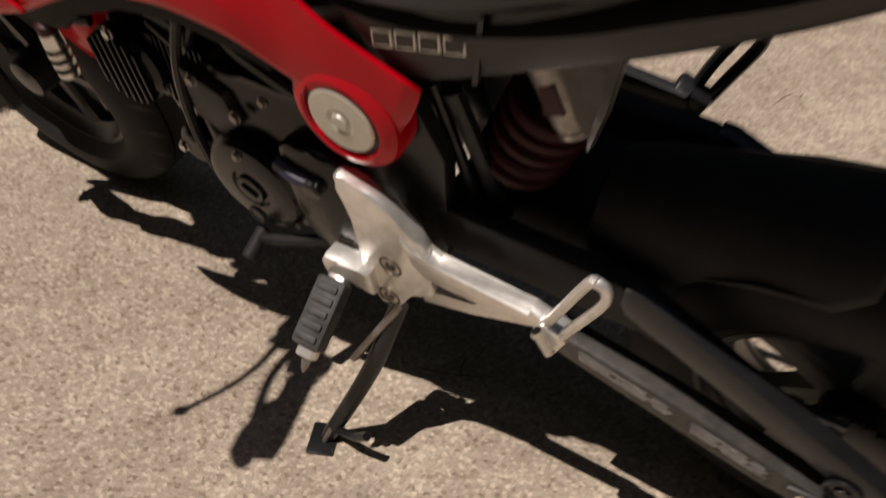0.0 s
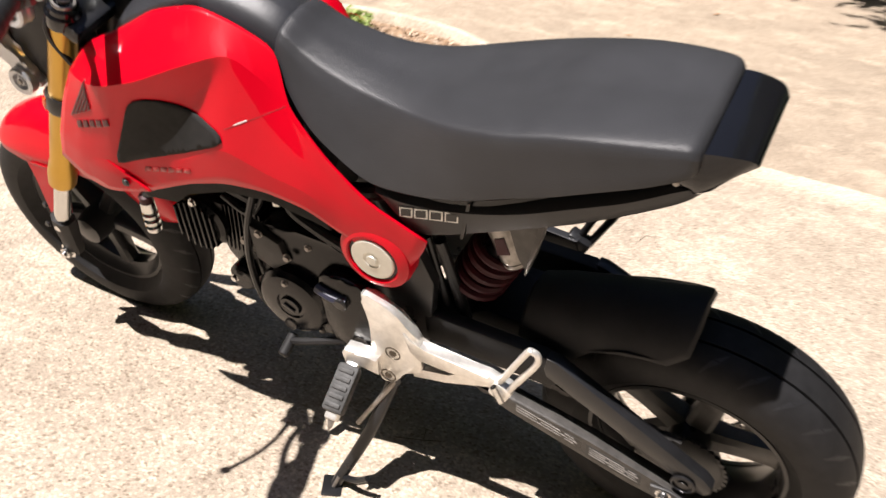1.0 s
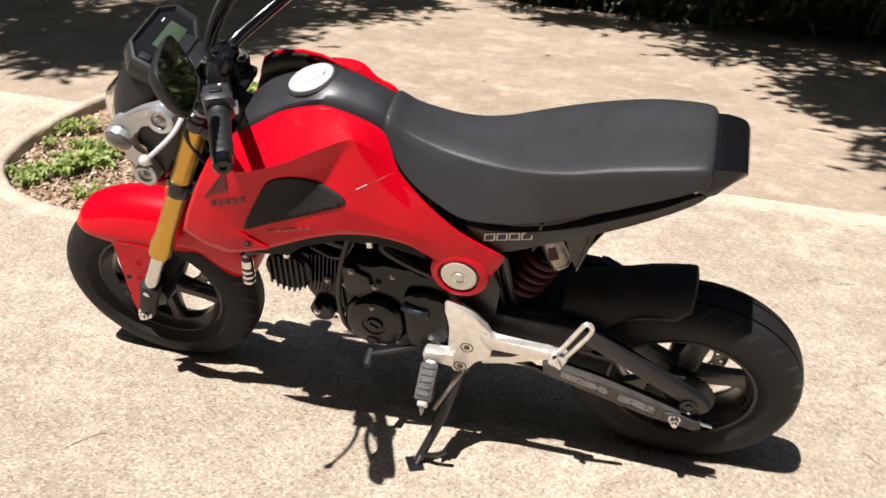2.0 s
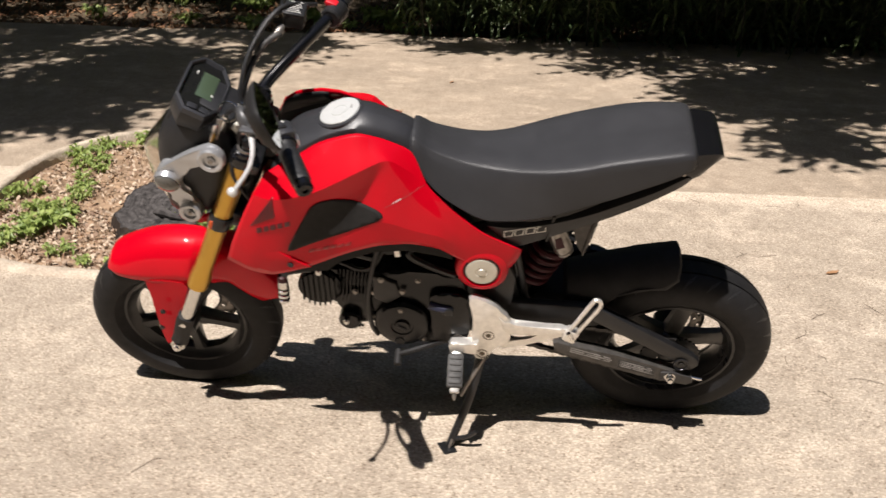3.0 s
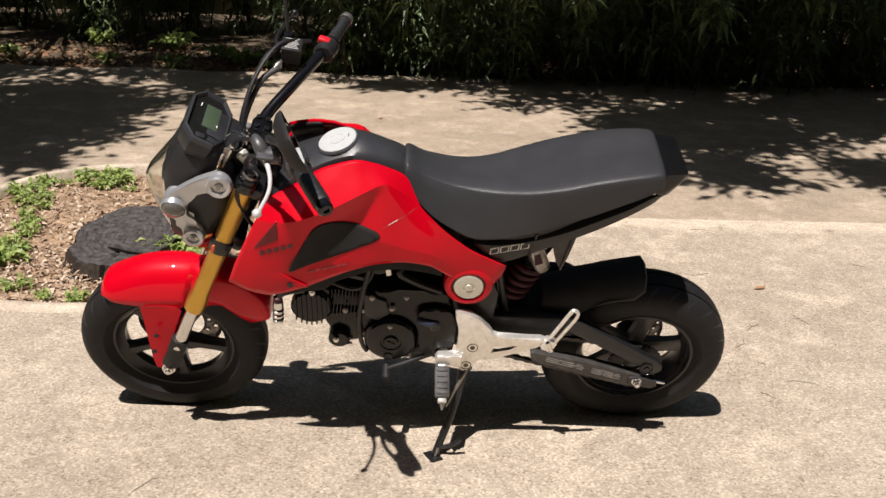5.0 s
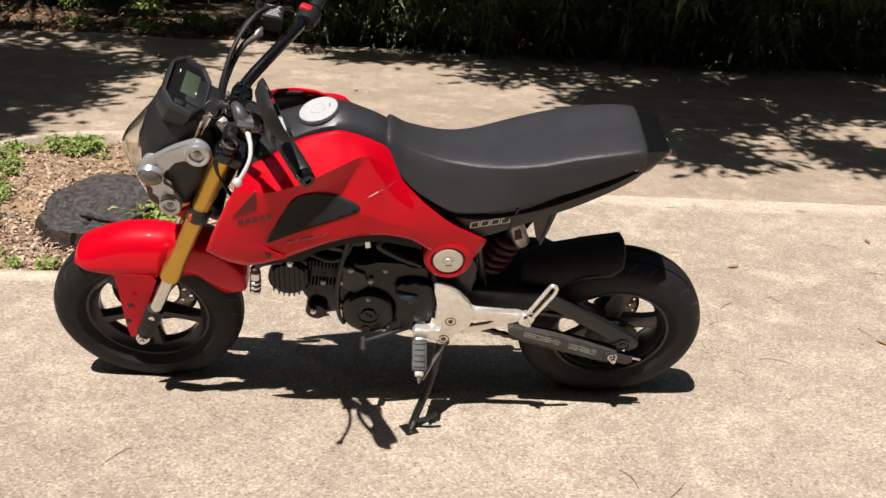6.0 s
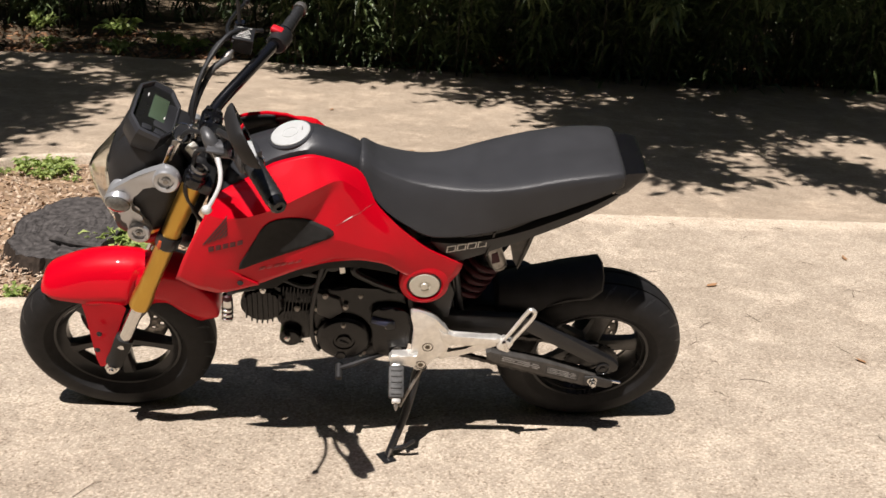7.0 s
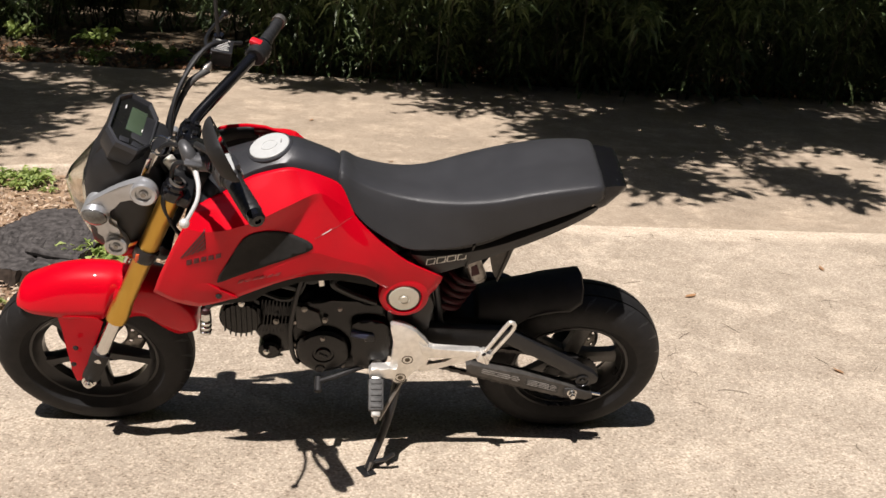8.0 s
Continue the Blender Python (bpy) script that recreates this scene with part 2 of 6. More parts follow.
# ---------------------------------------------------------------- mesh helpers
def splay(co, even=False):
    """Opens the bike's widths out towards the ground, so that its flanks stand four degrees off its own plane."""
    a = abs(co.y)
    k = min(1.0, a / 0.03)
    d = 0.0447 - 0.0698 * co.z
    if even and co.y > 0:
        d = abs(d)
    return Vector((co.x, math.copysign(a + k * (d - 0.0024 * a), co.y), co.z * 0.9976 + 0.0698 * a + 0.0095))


def part(name, bm, mat, parent=None, label="", sharp=32, sub=0, thick=0.0, offset=-1.0, drawn=True, even=False):
    """Links a bmesh as one mesh object, under a thing or a part where a parent is given."""
    top = parent
    while top is not None and top.parent is not None:
        top = top.parent
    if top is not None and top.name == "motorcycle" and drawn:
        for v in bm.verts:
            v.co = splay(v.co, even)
    me = bpy.data.meshes.new(name)
    bmesh.ops.recalc_face_normals(bm, faces=bm.faces)
    for f in bm.faces:
        f.smooth = True
    bm.to_mesh(me)
    bm.free()
    me.set_sharp_from_angle(angle=radians(sharp))
    me.materials.append(mat)
    ob = new(name, me)
    if parent is not None:
        ob.parent = parent
    if thick:
        s = ob.modifiers.new("thickness", "SOLIDIFY")
        s.thickness, s.offset = thick, offset
    if sub:
        d = ob.modifiers.new("smooth", "SUBSURF")
        d.levels = d.render_levels = sub
    if label:
        tagged(ob, label)
    return ob


def thing(name, label, category, m=None, group="", kind=""):
    ob = new(name)
    ob.empty_display_size = 0.1
    if m is not None:
        ob.matrix_world = m
    return tagged(ob, label, category, group, kind)


def spline(pts, n):
    """Catmull-Rom through points of any dimension, n steps a span."""
    p = [np.array(q, float) for q in pts]
    p = [2 * p[0] - p[1]] + p + [2 * p[-1] - p[-2]]
    out = []
    for i in range(1, len(p) - 2):
        a, b, c, d = p[i - 1:i + 3]
        for k in range(n):
            t = k / n
            out.append(0.5 * (2 * b + (c - a) * t + (2 * a - 5 * b + 4 * c - d) * t * t + (3 * b - a - 3 * c + d) * t ** 3))
    return out + [p[-2]]


def loft(bm, rings, closed=True, caps=True):
    """Skins rings of equal length; closed: each ring is a loop."""
    vs = [[bm.verts.new(tuple(q)) for q in r] for r in rings]
    n = len(vs[0])
    for a, b in zip(vs, vs[1:]):
        for i in range(n if closed else n - 1):
            j = (i + 1) % n
            bm.faces.new((a[i], a[j], b[j], b[i]))
    if closed and caps:
        bm.faces.new(vs[0][::-1])
        bm.faces.new(vs[-1])
    return bm


def tube(path, r, seg=10, smooth=6, bm=None, caps=True):
    """A round bar along a path; r may be a list, one for each point."""
    bm = bm or bmesh.new()
    rr = r if isinstance(r, (list, tuple)) else [r] * len(path)
    pts = [np.append(p, q) for p, q in zip(path, rr)]
    if smooth > 1 and len(pts) > 2:
        pts = spline(pts, smooth)
    pos, rad = [Vector(p[:3]) for p in pts], [p[3] for p in pts]
    rings, up = [], None
    for i, p in enumerate(pos):
        d = (pos[min(i + 1, len(pos) - 1)] - pos[max(i - 1, 0)]).normalized()
        if up is None:
            up = d.orthogonal().normalized()
        up = (up - d * up.dot(d)).normalized()
        s = d.cross(up)
        rings.append([p + (up * math.cos(a) + s * math.sin(a)) * rad[i] for a in (2 * math.pi * k / seg for k in range(seg))])
    return loft(bm, rings, True, caps)


def lathe(profile, centre, axis, seg=32, bm=None, ring=False):
    """Turns a profile of (along, radius) round an axis; ring: the profile is a closed loop."""
    bm = bm or bmesh.new()
    a = Vector(axis).normalized()
    u = a.orthogonal().normalized()
    v = a.cross(u)
    c = Vector(centre)
    prof = list(profile) + ([profile[0]] if ring else [])
    rings = [[c + a * h + (u * math.cos(t) + v * math.sin(t)) * max(r, 1e-4) for t in (2 * math.pi * k / seg for k in range(seg))] for h, r in prof]
    loft(bm, rings, True, not ring)
    if ring:
        bmesh.ops.remove_doubles(bm, verts=bm.verts, dist=1e-6)
    return bm


def rod(p0, p1, r0, r1=None, seg=16, bm=None, chamfer=0.0):
    r1 = r0 if r1 is None else r1
    p0, p1 = Vector(p0), Vector(p1)
    h = (p1 - p0).length
    c = chamfer
    prof = [(0, r0 - c), (c, r0), (h - c, r1), (h, r1 - c)] if c else [(0, r0), (h, r1)]
    return lathe(prof, p0, p1 - p0, seg, bm)


def box(size, m, bm=None, bevel=0.0):
    """A box with rounded edges at the pose m."""
    own = bmesh.new()
    bmesh.ops.create_cube(own, size=1.0)
    bmesh.ops.scale(own, vec=size, verts=own.verts)
    if bevel:
        bmesh.ops.bevel(own, geom=own.edges[:], offset=bevel, segments=2, profile=0.5, affect="EDGES")
    bmesh.ops.transform(own, matrix=m, verts=own.verts)
    if bm is None:
        return own
    me = bpy.data.meshes.new("tmp")
    own.to_mesh(me)
    own.free()
    bm.from_mesh(me)
    bpy.data.meshes.remove(me)
    return bm


def plate(outline, y0, y1, bm=None, bevel=0.0, m=None):
    """A plate cut to an outline in the x-z plane, from y0 to y1. A third number in a point shifts it in y."""
    own = bmesh.new()
    a = [own.verts.new((p[0], y0 + (p[2] if len(p) > 2 else 0), p[1])) for p in outline]
    b = [own.verts.new((p[0], y1 + (p[2] if len(p) > 2 else 0), p[1])) for p in outline]
    n = len(a)
    rim = []
    rim.append(own.faces.new(a))
    rim.append(own.faces.new(b[::-1]))
    for i in range(n):
        own.faces.new((a[i], b[i], b[(i + 1) % n], a[(i + 1) % n]))
    if bevel:
        edges = [e for f in rim for e in f.edges]
        bmesh.ops.bevel(own, geom=edges, offset=bevel, segments=2, profile=0.5, affect="EDGES", clamp_overlap=True)
    if m is not None:
        bmesh.ops.transform(own, matrix=m, verts=own.verts)
    if bm is None:
        return own
    me = bpy.data.meshes.new("tmp")
    own.to_mesh(me)
    own.free()
    bm.from_mesh(me)
    bpy.data.meshes.remove(me)
    return bm


def curve_outline(pts, n=5):
    """A closed smooth outline through points."""
    p = list(pts) + list(pts[:3])
    s = spline(p, n)
    return [tuple(q) for q in s[n:n * (len(pts) + 1)]]


# ---------------------------------------------------------------- ground
bm = bmesh.new()
bmesh.ops.create_grid(bm, x_segments=60, y_segments=60, size=300, matrix=Matrix.Translation((0, 0, -0.07)))
tagged(part("ground", bm, LITTER, None, sharp=60), "dark soil covered with dry leaf litter", "ground", kind="structure")

# planter: a sunken bed of mulch in the driveway, with a pale concrete rim
PX, PY = -1.05, 1.64
JOINT = 1.82


def planter_radius(a):
    c, s = abs(math.cos(a)) / 0.8, abs(math.sin(a)) / 0.94
    a = math.remainder(a, 2 * math.pi)
    pinch = 0.06 * math.exp(-((a - 1.75) / 0.3) ** 2) + 0.19 * math.exp(-((a - 1.1) / 0.42) ** 2)
    return (c ** 2.5 + s ** 2.5) ** (-1 / 2.5) * (1 + 0.012 * math.sin(5 * a)) * (1 - pinch)


def planter_arc(upper, y):
    """The bed's edge above or below the line at y, from left to right."""
    pts = []
    for k in range(361):
        a = math.pi * (1 - k / 360 * 1.3 + 0.15) if upper else math.pi * (1 + k / 360 * 1.3 - 0.15)
        r = planter_radius(a) + 0.05
        q = (PX + math.cos(a) * r, PY + math.sin(a) * r)
        if (q[1] > y) == upper:
            pts.append(q)
    return pts[::3]


def slab(name, outline, z, thick, mat, label):
    """A flat concrete slab cut to an outline seen from above."""
    bm = bmesh.new()
    top = [bm.verts.new((x, y, z)) for x, y in outline]
    low = [bm.verts.new((x, y, z - thick)) for x, y in outline]
    bm.faces.new(top)
    bm.faces.new(low[::-1])
    for i in range(len(top)):
        j = (i + 1) % len(top)
        bm.faces.new((top[i], low[i], low[j], top[j]))
    return tagged(part(name, bm, mat, None, sharp=40), label, "driveway", kind="structure")


near = JOINT - 0.005
slab("driveway_1", [(-14, near)] + [(x, y) for x, y in planter_arc(False, near)] + [(14, near), (14, -9), (-14, -9)], 0.008, 0.12, CONCRETE, "pale sunlit concrete driveway slab with speckled aggregate")
far = JOINT + 0.005
edge = [(x / 4, 5.62 + 0.12 * noise.noise((x / 4 * 1.7, 3.1, 0)) + 0.05 * noise.noise((x / 4 * 7, 1.1, 0))) for x in range(56, -57, -1)]
slab("driveway_2", [(-14, far)] + planter_arc(True, far) + [(14, far)] + edge, -0.006, 0.12, CONCRETE_OLD, "older grey-brown concrete lane with dappled tree shade")

planter = thing("planter_bed", "round mulch bed with a low pale concrete rim", "planter", pose(PX, PY, 0))
bm = bmesh.new()
rings = []
for k in range(96):
    a = 2 * math.pi * k / 96
    r = planter_radius(a)
    w = 0.006 * noise.noise((a * 9, 0, 0))
    rings.append([(math.cos(a) * q, math.sin(a) * q, z) for q, z in
                  ((r - 0.008 + w, -0.06), (r - 0.006 + w, 0.012), (r + 0.006 + w, 0.023), (r + 0.03, 0.021), (r + 0.05 + w, 0.014), (r + 0.062 + w, 0.002), (r + 0.07, -0.02))])
loft(bm, rings + [rings[0]], False)
bmesh.ops.remove_doubles(bm, verts=bm.verts, dist=1e-5)
part("rim", bm, KERB, planter, "pale concrete kerb rim", sharp=50)
bm = bmesh.new()
rows = []
for j in range(26):
    q = j / 25
    row = []
    for k in range(72):
        a = 2 * math.pi * k / 72
        r = (planter_radius(a) + 0.0) * q
        x, y = math.cos(a) * r, math.sin(a) * r
        row.append(bm.verts.new((x, y, -0.03 + 0.026 * (1 - q) + 0.016 * noise.noise((x * 6, y * 6, 0)) * min(1, 6 * (1 - q)) + 0.006 * noise.noise((x * 22, y * 22, 2)))))
    rows.append(row)
for a, b in zip(rows, rows[1:]):
    for k in range(72):
        j = (k + 1) % 72
        bm.faces.new((a[k], a[j], b[j], b[k]))
bmesh.ops.remove_doubles(bm, verts=bm.verts, dist=1e-5)
part("mulch", bm, SOIL, planter, "brown crumbly soil", sharp=180)


def chips(name, count, place, mat, size, label, category, flat=0.35):
    """Many thin irregular flakes lying about, one mesh."""
    rnd = random.Random(name)
    vs, fs = [], []
    for _ in range(count):
        x, y, z = place(rnd)
        s = size * rnd.uniform(0.45, 1.5)
        e = Euler((rnd.gauss(0, flat), rnd.gauss(0, flat), rnd.uniform(0, 6.28))).to_matrix()
        b = len(vs)
        k = rnd.uniform(0.3, 0.7)
        for u, v, w in ((-1, -k, 0), (0.1, -k * 0.8, 0.12), (1, 0.1, 0), (0.2, k, 0.1), (-0.8, k * 0.7, 0)):
            vs.append(tuple(e @ Vector((u * s, v * s, w * s)) + Vector((x, y, z))))
        fs.append((b, b + 1, b + 2, b + 3, b + 4))
    me = bpy.data.meshes.new(name)
    me.from_pydata(vs, [], fs)
    me.materials.append(mat)
    return tagged(new(name, me), label, category, kind="stuff")


def in_bed(rnd):
    a, q = rnd.uniform(0, 6.283), math.sqrt(rnd.random())
    while math.sin(a) * q > -0.35 and rnd.random() < 0.72:
        a, q = rnd.uniform(0, 6.283), math.sqrt(rnd.random())
    r = (planter_radius(a) - 0.02) * q
    return PX + math.cos(a) * r, PY + math.sin(a) * r, -0.023 + 0.026 * (1 - q) + rnd.uniform(-0.006, 0.012)


chips("bark_chips", 9000, in_bed, CHIP, 0.009, "pale and brown bark chips strewn over the planter soil", "bark chips", 0.5)

# tree stump in the planter
SX, SY = -1.07, 1.41
stump = thing("tree_stump", "low weathered grey tree stump sawn flat in the mulch bed", "stump", pose(SX, SY, -0.058))


def stump_ring(f, h, fine):
    """One outline of the stump: lobed by old roots, with ragged bark."""
    ring = []
    for k in range(120):
        a = 2 * math.pi * k / 120
        c, d = math.cos(a), math.sin(a)
        q = f * (1 + 0.1 * noise.noise((c * 1.9, d * 1.9, 1)) + 0.05 * noise.noise((c * 5, d * 5, 4)) + fine * noise.noise((c * 17, d * 17, h * 22)))
        ring.append((c * 0.205 * q, d * 0.37 * q, h + (0.012 * noise.noise((c * 3, d * 3, 7)) if h > 0.06 else 0)))
    return ring


bm = bmesh.new()
rings = [stump_ring(*q) for q in ((1.14, -0.03, 0.06), (1.1, 0.02, 0.09), (1.06, 0.045, 0.1), (1.03, 0.07, 0.07), (1.0, 0.088, 0.05))]
loft(bm, rings, True, False)
part("bark_side", bm, STUMP_BARK, stump, "rough dark bark", sharp=35)
bm = bmesh.new()
top = []
for j in range(30):
    q = 1 - j / 29.5
    row = []
    for k, p in enumerate(rings[-1]):
        x, y = p[0] * q, p[1] * q
        a = 2 * math.pi * k / 120
        crack = max(0.0, noise.noise((math.cos(a) * 6, math.sin(a) * 6, 8)) - 0.25) * min(1.0, 2.5 * q)
        row.append((x, y, p[2] * q + 0.088 * (1 - q) + 0.006 * noise.noise((x * 30, y * 30, 3)) - 0.014 * max(0, noise.noise((x * 6, y * 9, 5))) - 0.022 * crack + 0.002 * math.sin(q * 70)))
    top.append(row)
loft(bm, top, True, False)
bm.faces.new(bm.verts[-120:])
part("cut_top", bm, STUMP_TOP, stump, "cracked dark grey sawn face", sharp=30)

# a dead stick lying over the stump
tagged(part("dead_stick", tube([(-1.1, 1.225, 0.038), (-1.065, 1.205, 0.046), (-1.0, 1.175, 0.042), (-0.95, 1.17, 0.038), (-0.9, 1.155, 0.034)], [0.009, 0.019, 0.013, 0.014, 0.006], 8), STUMP_TOP),
       "short dark dead stick lying on the stump", "stick")


def leaf_cluster(name, count, place, length, width, droop, mat, rnd, fold=0.25, spread=1.0):
    """Real leaf blades, four triangles each, in one mesh; place gives the stalk point and the way it grows."""
    vs, fs = [], []
    for _ in range(count):
        p, d = place(rnd)
        d = Vector(d) + Vector((rnd.gauss(0, 1), rnd.gauss(0, 1), rnd.gauss(0, 1))) * 0.35 * spread
        d.normalize()
        s = d.cross(Vector((rnd.gauss(0, 0.4), rnd.gauss(0, 0.4), 1)))
        if s.length < 1e-3:
            continue
        s.normalize()
        n = s.cross(d)
        ln, wd = length * rnd.uniform(0.6, 1.3), width * rnd.uniform(0.7, 1.25)
        p = Vector(p)
        mid = p + d * ln * 0.5 + n * ln * 0.03
        tip = p + d * ln - Vector((0, 0, droop * ln))
        b = len(vs)
        vs += [tuple(p), tuple(mid + s * wd * 0.5 + n * wd * fold), tuple(tip), tuple(mid - s * wd * 0.5 + n * wd * fold), tuple(mid)]
        fs += [(b, b + 1, b + 4), (b + 1, b + 2, b + 4), (b + 2, b + 3, b + 4), (b + 3, b, b + 4)]
    me = bpy.data.meshes.new(name)
    me.from_pydata(vs, [], fs)
    me.materials.append(mat)
    return new(name, me)


def weed(seed, size):
    rnd = random.Random(seed)
    ob = thing("weed", "low leafy green weed growing in the mulch bed", "weed", group="weeds in the planter")
    stems = [(rnd.uniform(0, 6.283), rnd.uniform(0.3, 1.0)) for _ in range(9)]

    def place(r):
        a, k = r.choice(stems)
        q = r.uniform(0.25, 1)
        return (math.cos(a) * k * size * q, math.sin(a) * k * size * q, size * 0.55 * q * (1.3 - k * 0.6)), (math.cos(a + r.gauss(0, 0.9)), math.sin(a + r.gauss(0, 0.9)), 0.35)
    lv = leaf_cluster("leaves", 62, place, size * 0.46, size * 0.27, 0.25, WEED, rnd)
    lv.parent = ob
    bm = bmesh.new()
    for a, k in stems:
        tube([(0, 0, -0.02), (math.cos(a) * k * size * 0.5, math.sin(a) * k * size * 0.5, size * 0.35), (math.cos(a) * k * size, math.sin(a) * k * size, size * 0.6 * (1.3 - k * 0.6))], 0.0025, 5, 3, bm)
    tagged(part("stem", bm, WEED, ob), kind="stuff")
    return ob


weeds = [weed(11, 0.105), weed(12, 0.085), weed(13, 0.12)]
rw = random.Random(5)
spots = []
for k in range(30):
    a = rw.uniform(1.95, 4.1)
    r = planter_radius(a) * rw.uniform(0.6, 0.97)
    spots.append((PX + math.cos(a) * r, PY + math.sin(a) * r, rw.uniform(0.4, 0.85)))
spots += [(-1.42, 2.35, 0.8), (-1.38, 2.42, 0.7), (-0.86, 1.12, 0.75), (-0.95, 1.05, 0.75), (-0.78, 1.2, 0.6), (-0.7, 1.08, 0.5), (-1.35, 0.92, 0.55), (-1.22, 0.84, 0.5), (-1.1, 0.8, 0.5),
          (-1.5, 1.5, 0.55), (-1.6, 1.35, 0.6), (-0.83, 0.98, 0.95), (-0.76, 1.08, 1.0), (-0.72, 1.2, 0.9), (-0.68, 1.0, 0.7), (-1.03, 1.3, 0.7), (-0.93, 1.29, 0.85), (-0.87, 1.33, 0.95), (-0.8, 1.31, 0.85)]
for i, (x, y, s) in enumerate(spots):
    m = pose(x, y, -0.018, 0, 0, rw.uniform(0, 360)) @ Matrix.Scale(s, 4)
    src = weeds[i % 3]
    if i < 3:
        src.matrix_world = m
    else:
        c = copy_thing(src, pose(x, y, -0.018, 0, 0, rw.uniform(0, 360)))
        c.scale = (s, s, s)

# rough growth under the trees
for x, y, s in ((-1.35, 6.25, 1.7), (-1.1, 6.1, 1.3), (-1.9, 6.0, 1.4), (-2.5, 6.15, 1.2), (-0.75, 6.3, 1.8), (-1.6, 6.6, 1.5), (-0.6, 5.9, 1.4), (-3.4, 6.4, 1.3), (-0.95, 6.6, 1.8), (-2.1, 7.1, 2.2), (-2.9, 7.3, 2.4)):
    c = copy_thing(weeds[int(x * 10) % 3], pose(x, y, -0.05, 0, 0, rw.uniform(0, 360)))
    c.scale = (s, s, s)
    tagged(c, "rough green weed in the leaf litter", "weed", "weeds under the trees")

# single dry leaves and twigs lying on the concrete
for x, y, r, s in ((1.356, 0.965, 20, 0.8), (2.05, 1.3, 80, 0.7), (0.9, 2.45, 140, 0.6), (-0.35, 3.1, 10, 0.6), (-0.1, 3.9, 60, 0.7), (0.35, 2.9, 200, 0.6), (1.62, 0.35, 120, 0.6)):
    bm = bmesh.new()
    prof = [(-0.036, 0, 0.002), (-0.015, -0.012, 0.006), (0.012, -0.011, 0.004), (0.036, 0.002, 0.009), (0.01, 0.012, 0.007), (-0.018, 0.01, 0.005)]
    c = bm.verts.new((0, 0, 0.001))
    v = [bm.verts.new(p) for p in prof]
    for i in range(6):
        bm.faces.new((c, v[i], v[(i + 1) % 6]))
    ob = part("fallen_leaf", bm, DRY_LEAF, sharp=60)
    ob.matrix_world = pose(x, y, 0.011 if y < 1.8 else -0.003, 0, 0, r) @ Matrix.Scale(s, 4)
    tagged(ob, "curled dry brown leaf lying on the concrete", "leaf", "leaves on the driveway")
rt = random.Random(9)
for k in range(46):
    x, y = (rt.uniform(-1.6, 2.2), rt.uniform(-0.75, 1.2)) if k < 16 else (rt.uniform(1.0, 2.9), rt.uniform(0.0, 1.75))
    a = rt.uniform(0, 3.14)
    q = rt.uniform(0.015, 0.045)
    g = 0.0095
    pts = [(x - math.cos(a) * q, y - math.sin(a) * q, g), (x + rt.gauss(0, 0.008), y + rt.gauss(0, 0.008), g + 0.002), (x + math.cos(a) * q, y + math.sin(a) * q, g)]
    b = tube(pts, 0.0007, 5, 4)
    if k % 3 == 0:
        tube([pts[1], (x + math.cos(a + 1.1) * q * 0.7, y + math.sin(a + 1.1) * q * 0.7, g + 0.003)], 0.0006, 5, 1, b)
    tagged(part("twig", b, BARK), "thin brown twig on the concrete driveway", "twig", "twigs on the driveway")


def verge(rnd):
    x = rnd.uniform(-9, 9)
    return x, 5.5 + abs(rnd.gauss(0, 0.9)), rnd.uniform(-0.055, -0.03)


chips("leaf_litter", 9000, verge, DRY_LEAF, 0.024, "dry brown fallen leaves covering the soil under the hedge", "leaf litter", 0.45)


# ---------------------------------------------------------------- hedge and trees
def shrub(seed, height, leaves):
    """A clump of arching canes with long drooping leaves."""
    rnd = random.Random(seed)
    ob = thing("shrub", "tall dark clump of arching canes with long narrow leaves", "shrub", group="hedge along the driveway")
    canes = []
    bm = bmesh.new()
    for _ in range(15):
        a, q = rnd.uniform(0, 6.283), rnd.uniform(0.05, 0.4)
        lean = rnd.uniform(0.45, 1.05)
        h = height * rnd.uniform(0.55, 1.05)
        pts = [(math.cos(a) * q, math.sin(a) * q, -0.05), (math.cos(a) * (q + lean * 0.25), math.sin(a) * (q + lean * 0.25), h * 0.5),
               (math.cos(a) * (q + lean * 0.7), math.sin(a) * (q + lean * 0.7), h * 0.85), (math.cos(a) * (q + lean * 1.15), math.sin(a) * (q + lean * 1.15), h * 0.8)]
        canes.append(spline(pts, 6))
        tube(pts, [0.008, 0.006, 0.004, 0.002], 5, 4, bm)
    tagged(part("cane_clump", bm, CANE, ob), kind="stuff")

    def place(r):
        c = r.choice(canes)
        i = min(len(c) - 2, int(len(c) * r.uniform(0.08, 1)))
        d = c[i + 1] - c[i]
        a = r.uniform(0, 6.283)
        return tuple(c[i] + np.array([r.gauss(0, 0.05), r.gauss(0, 0.05), r.gauss(0, 0.05)])), (math.cos(a) + d[0], math.sin(a) + d[1], r.uniform(-0.4, 0.5))
    lv = leaf_cluster("leaves", leaves, place, 0.19, 0.03, 0.4, SHRUB, rnd)
    lv.parent = ob
    return ob


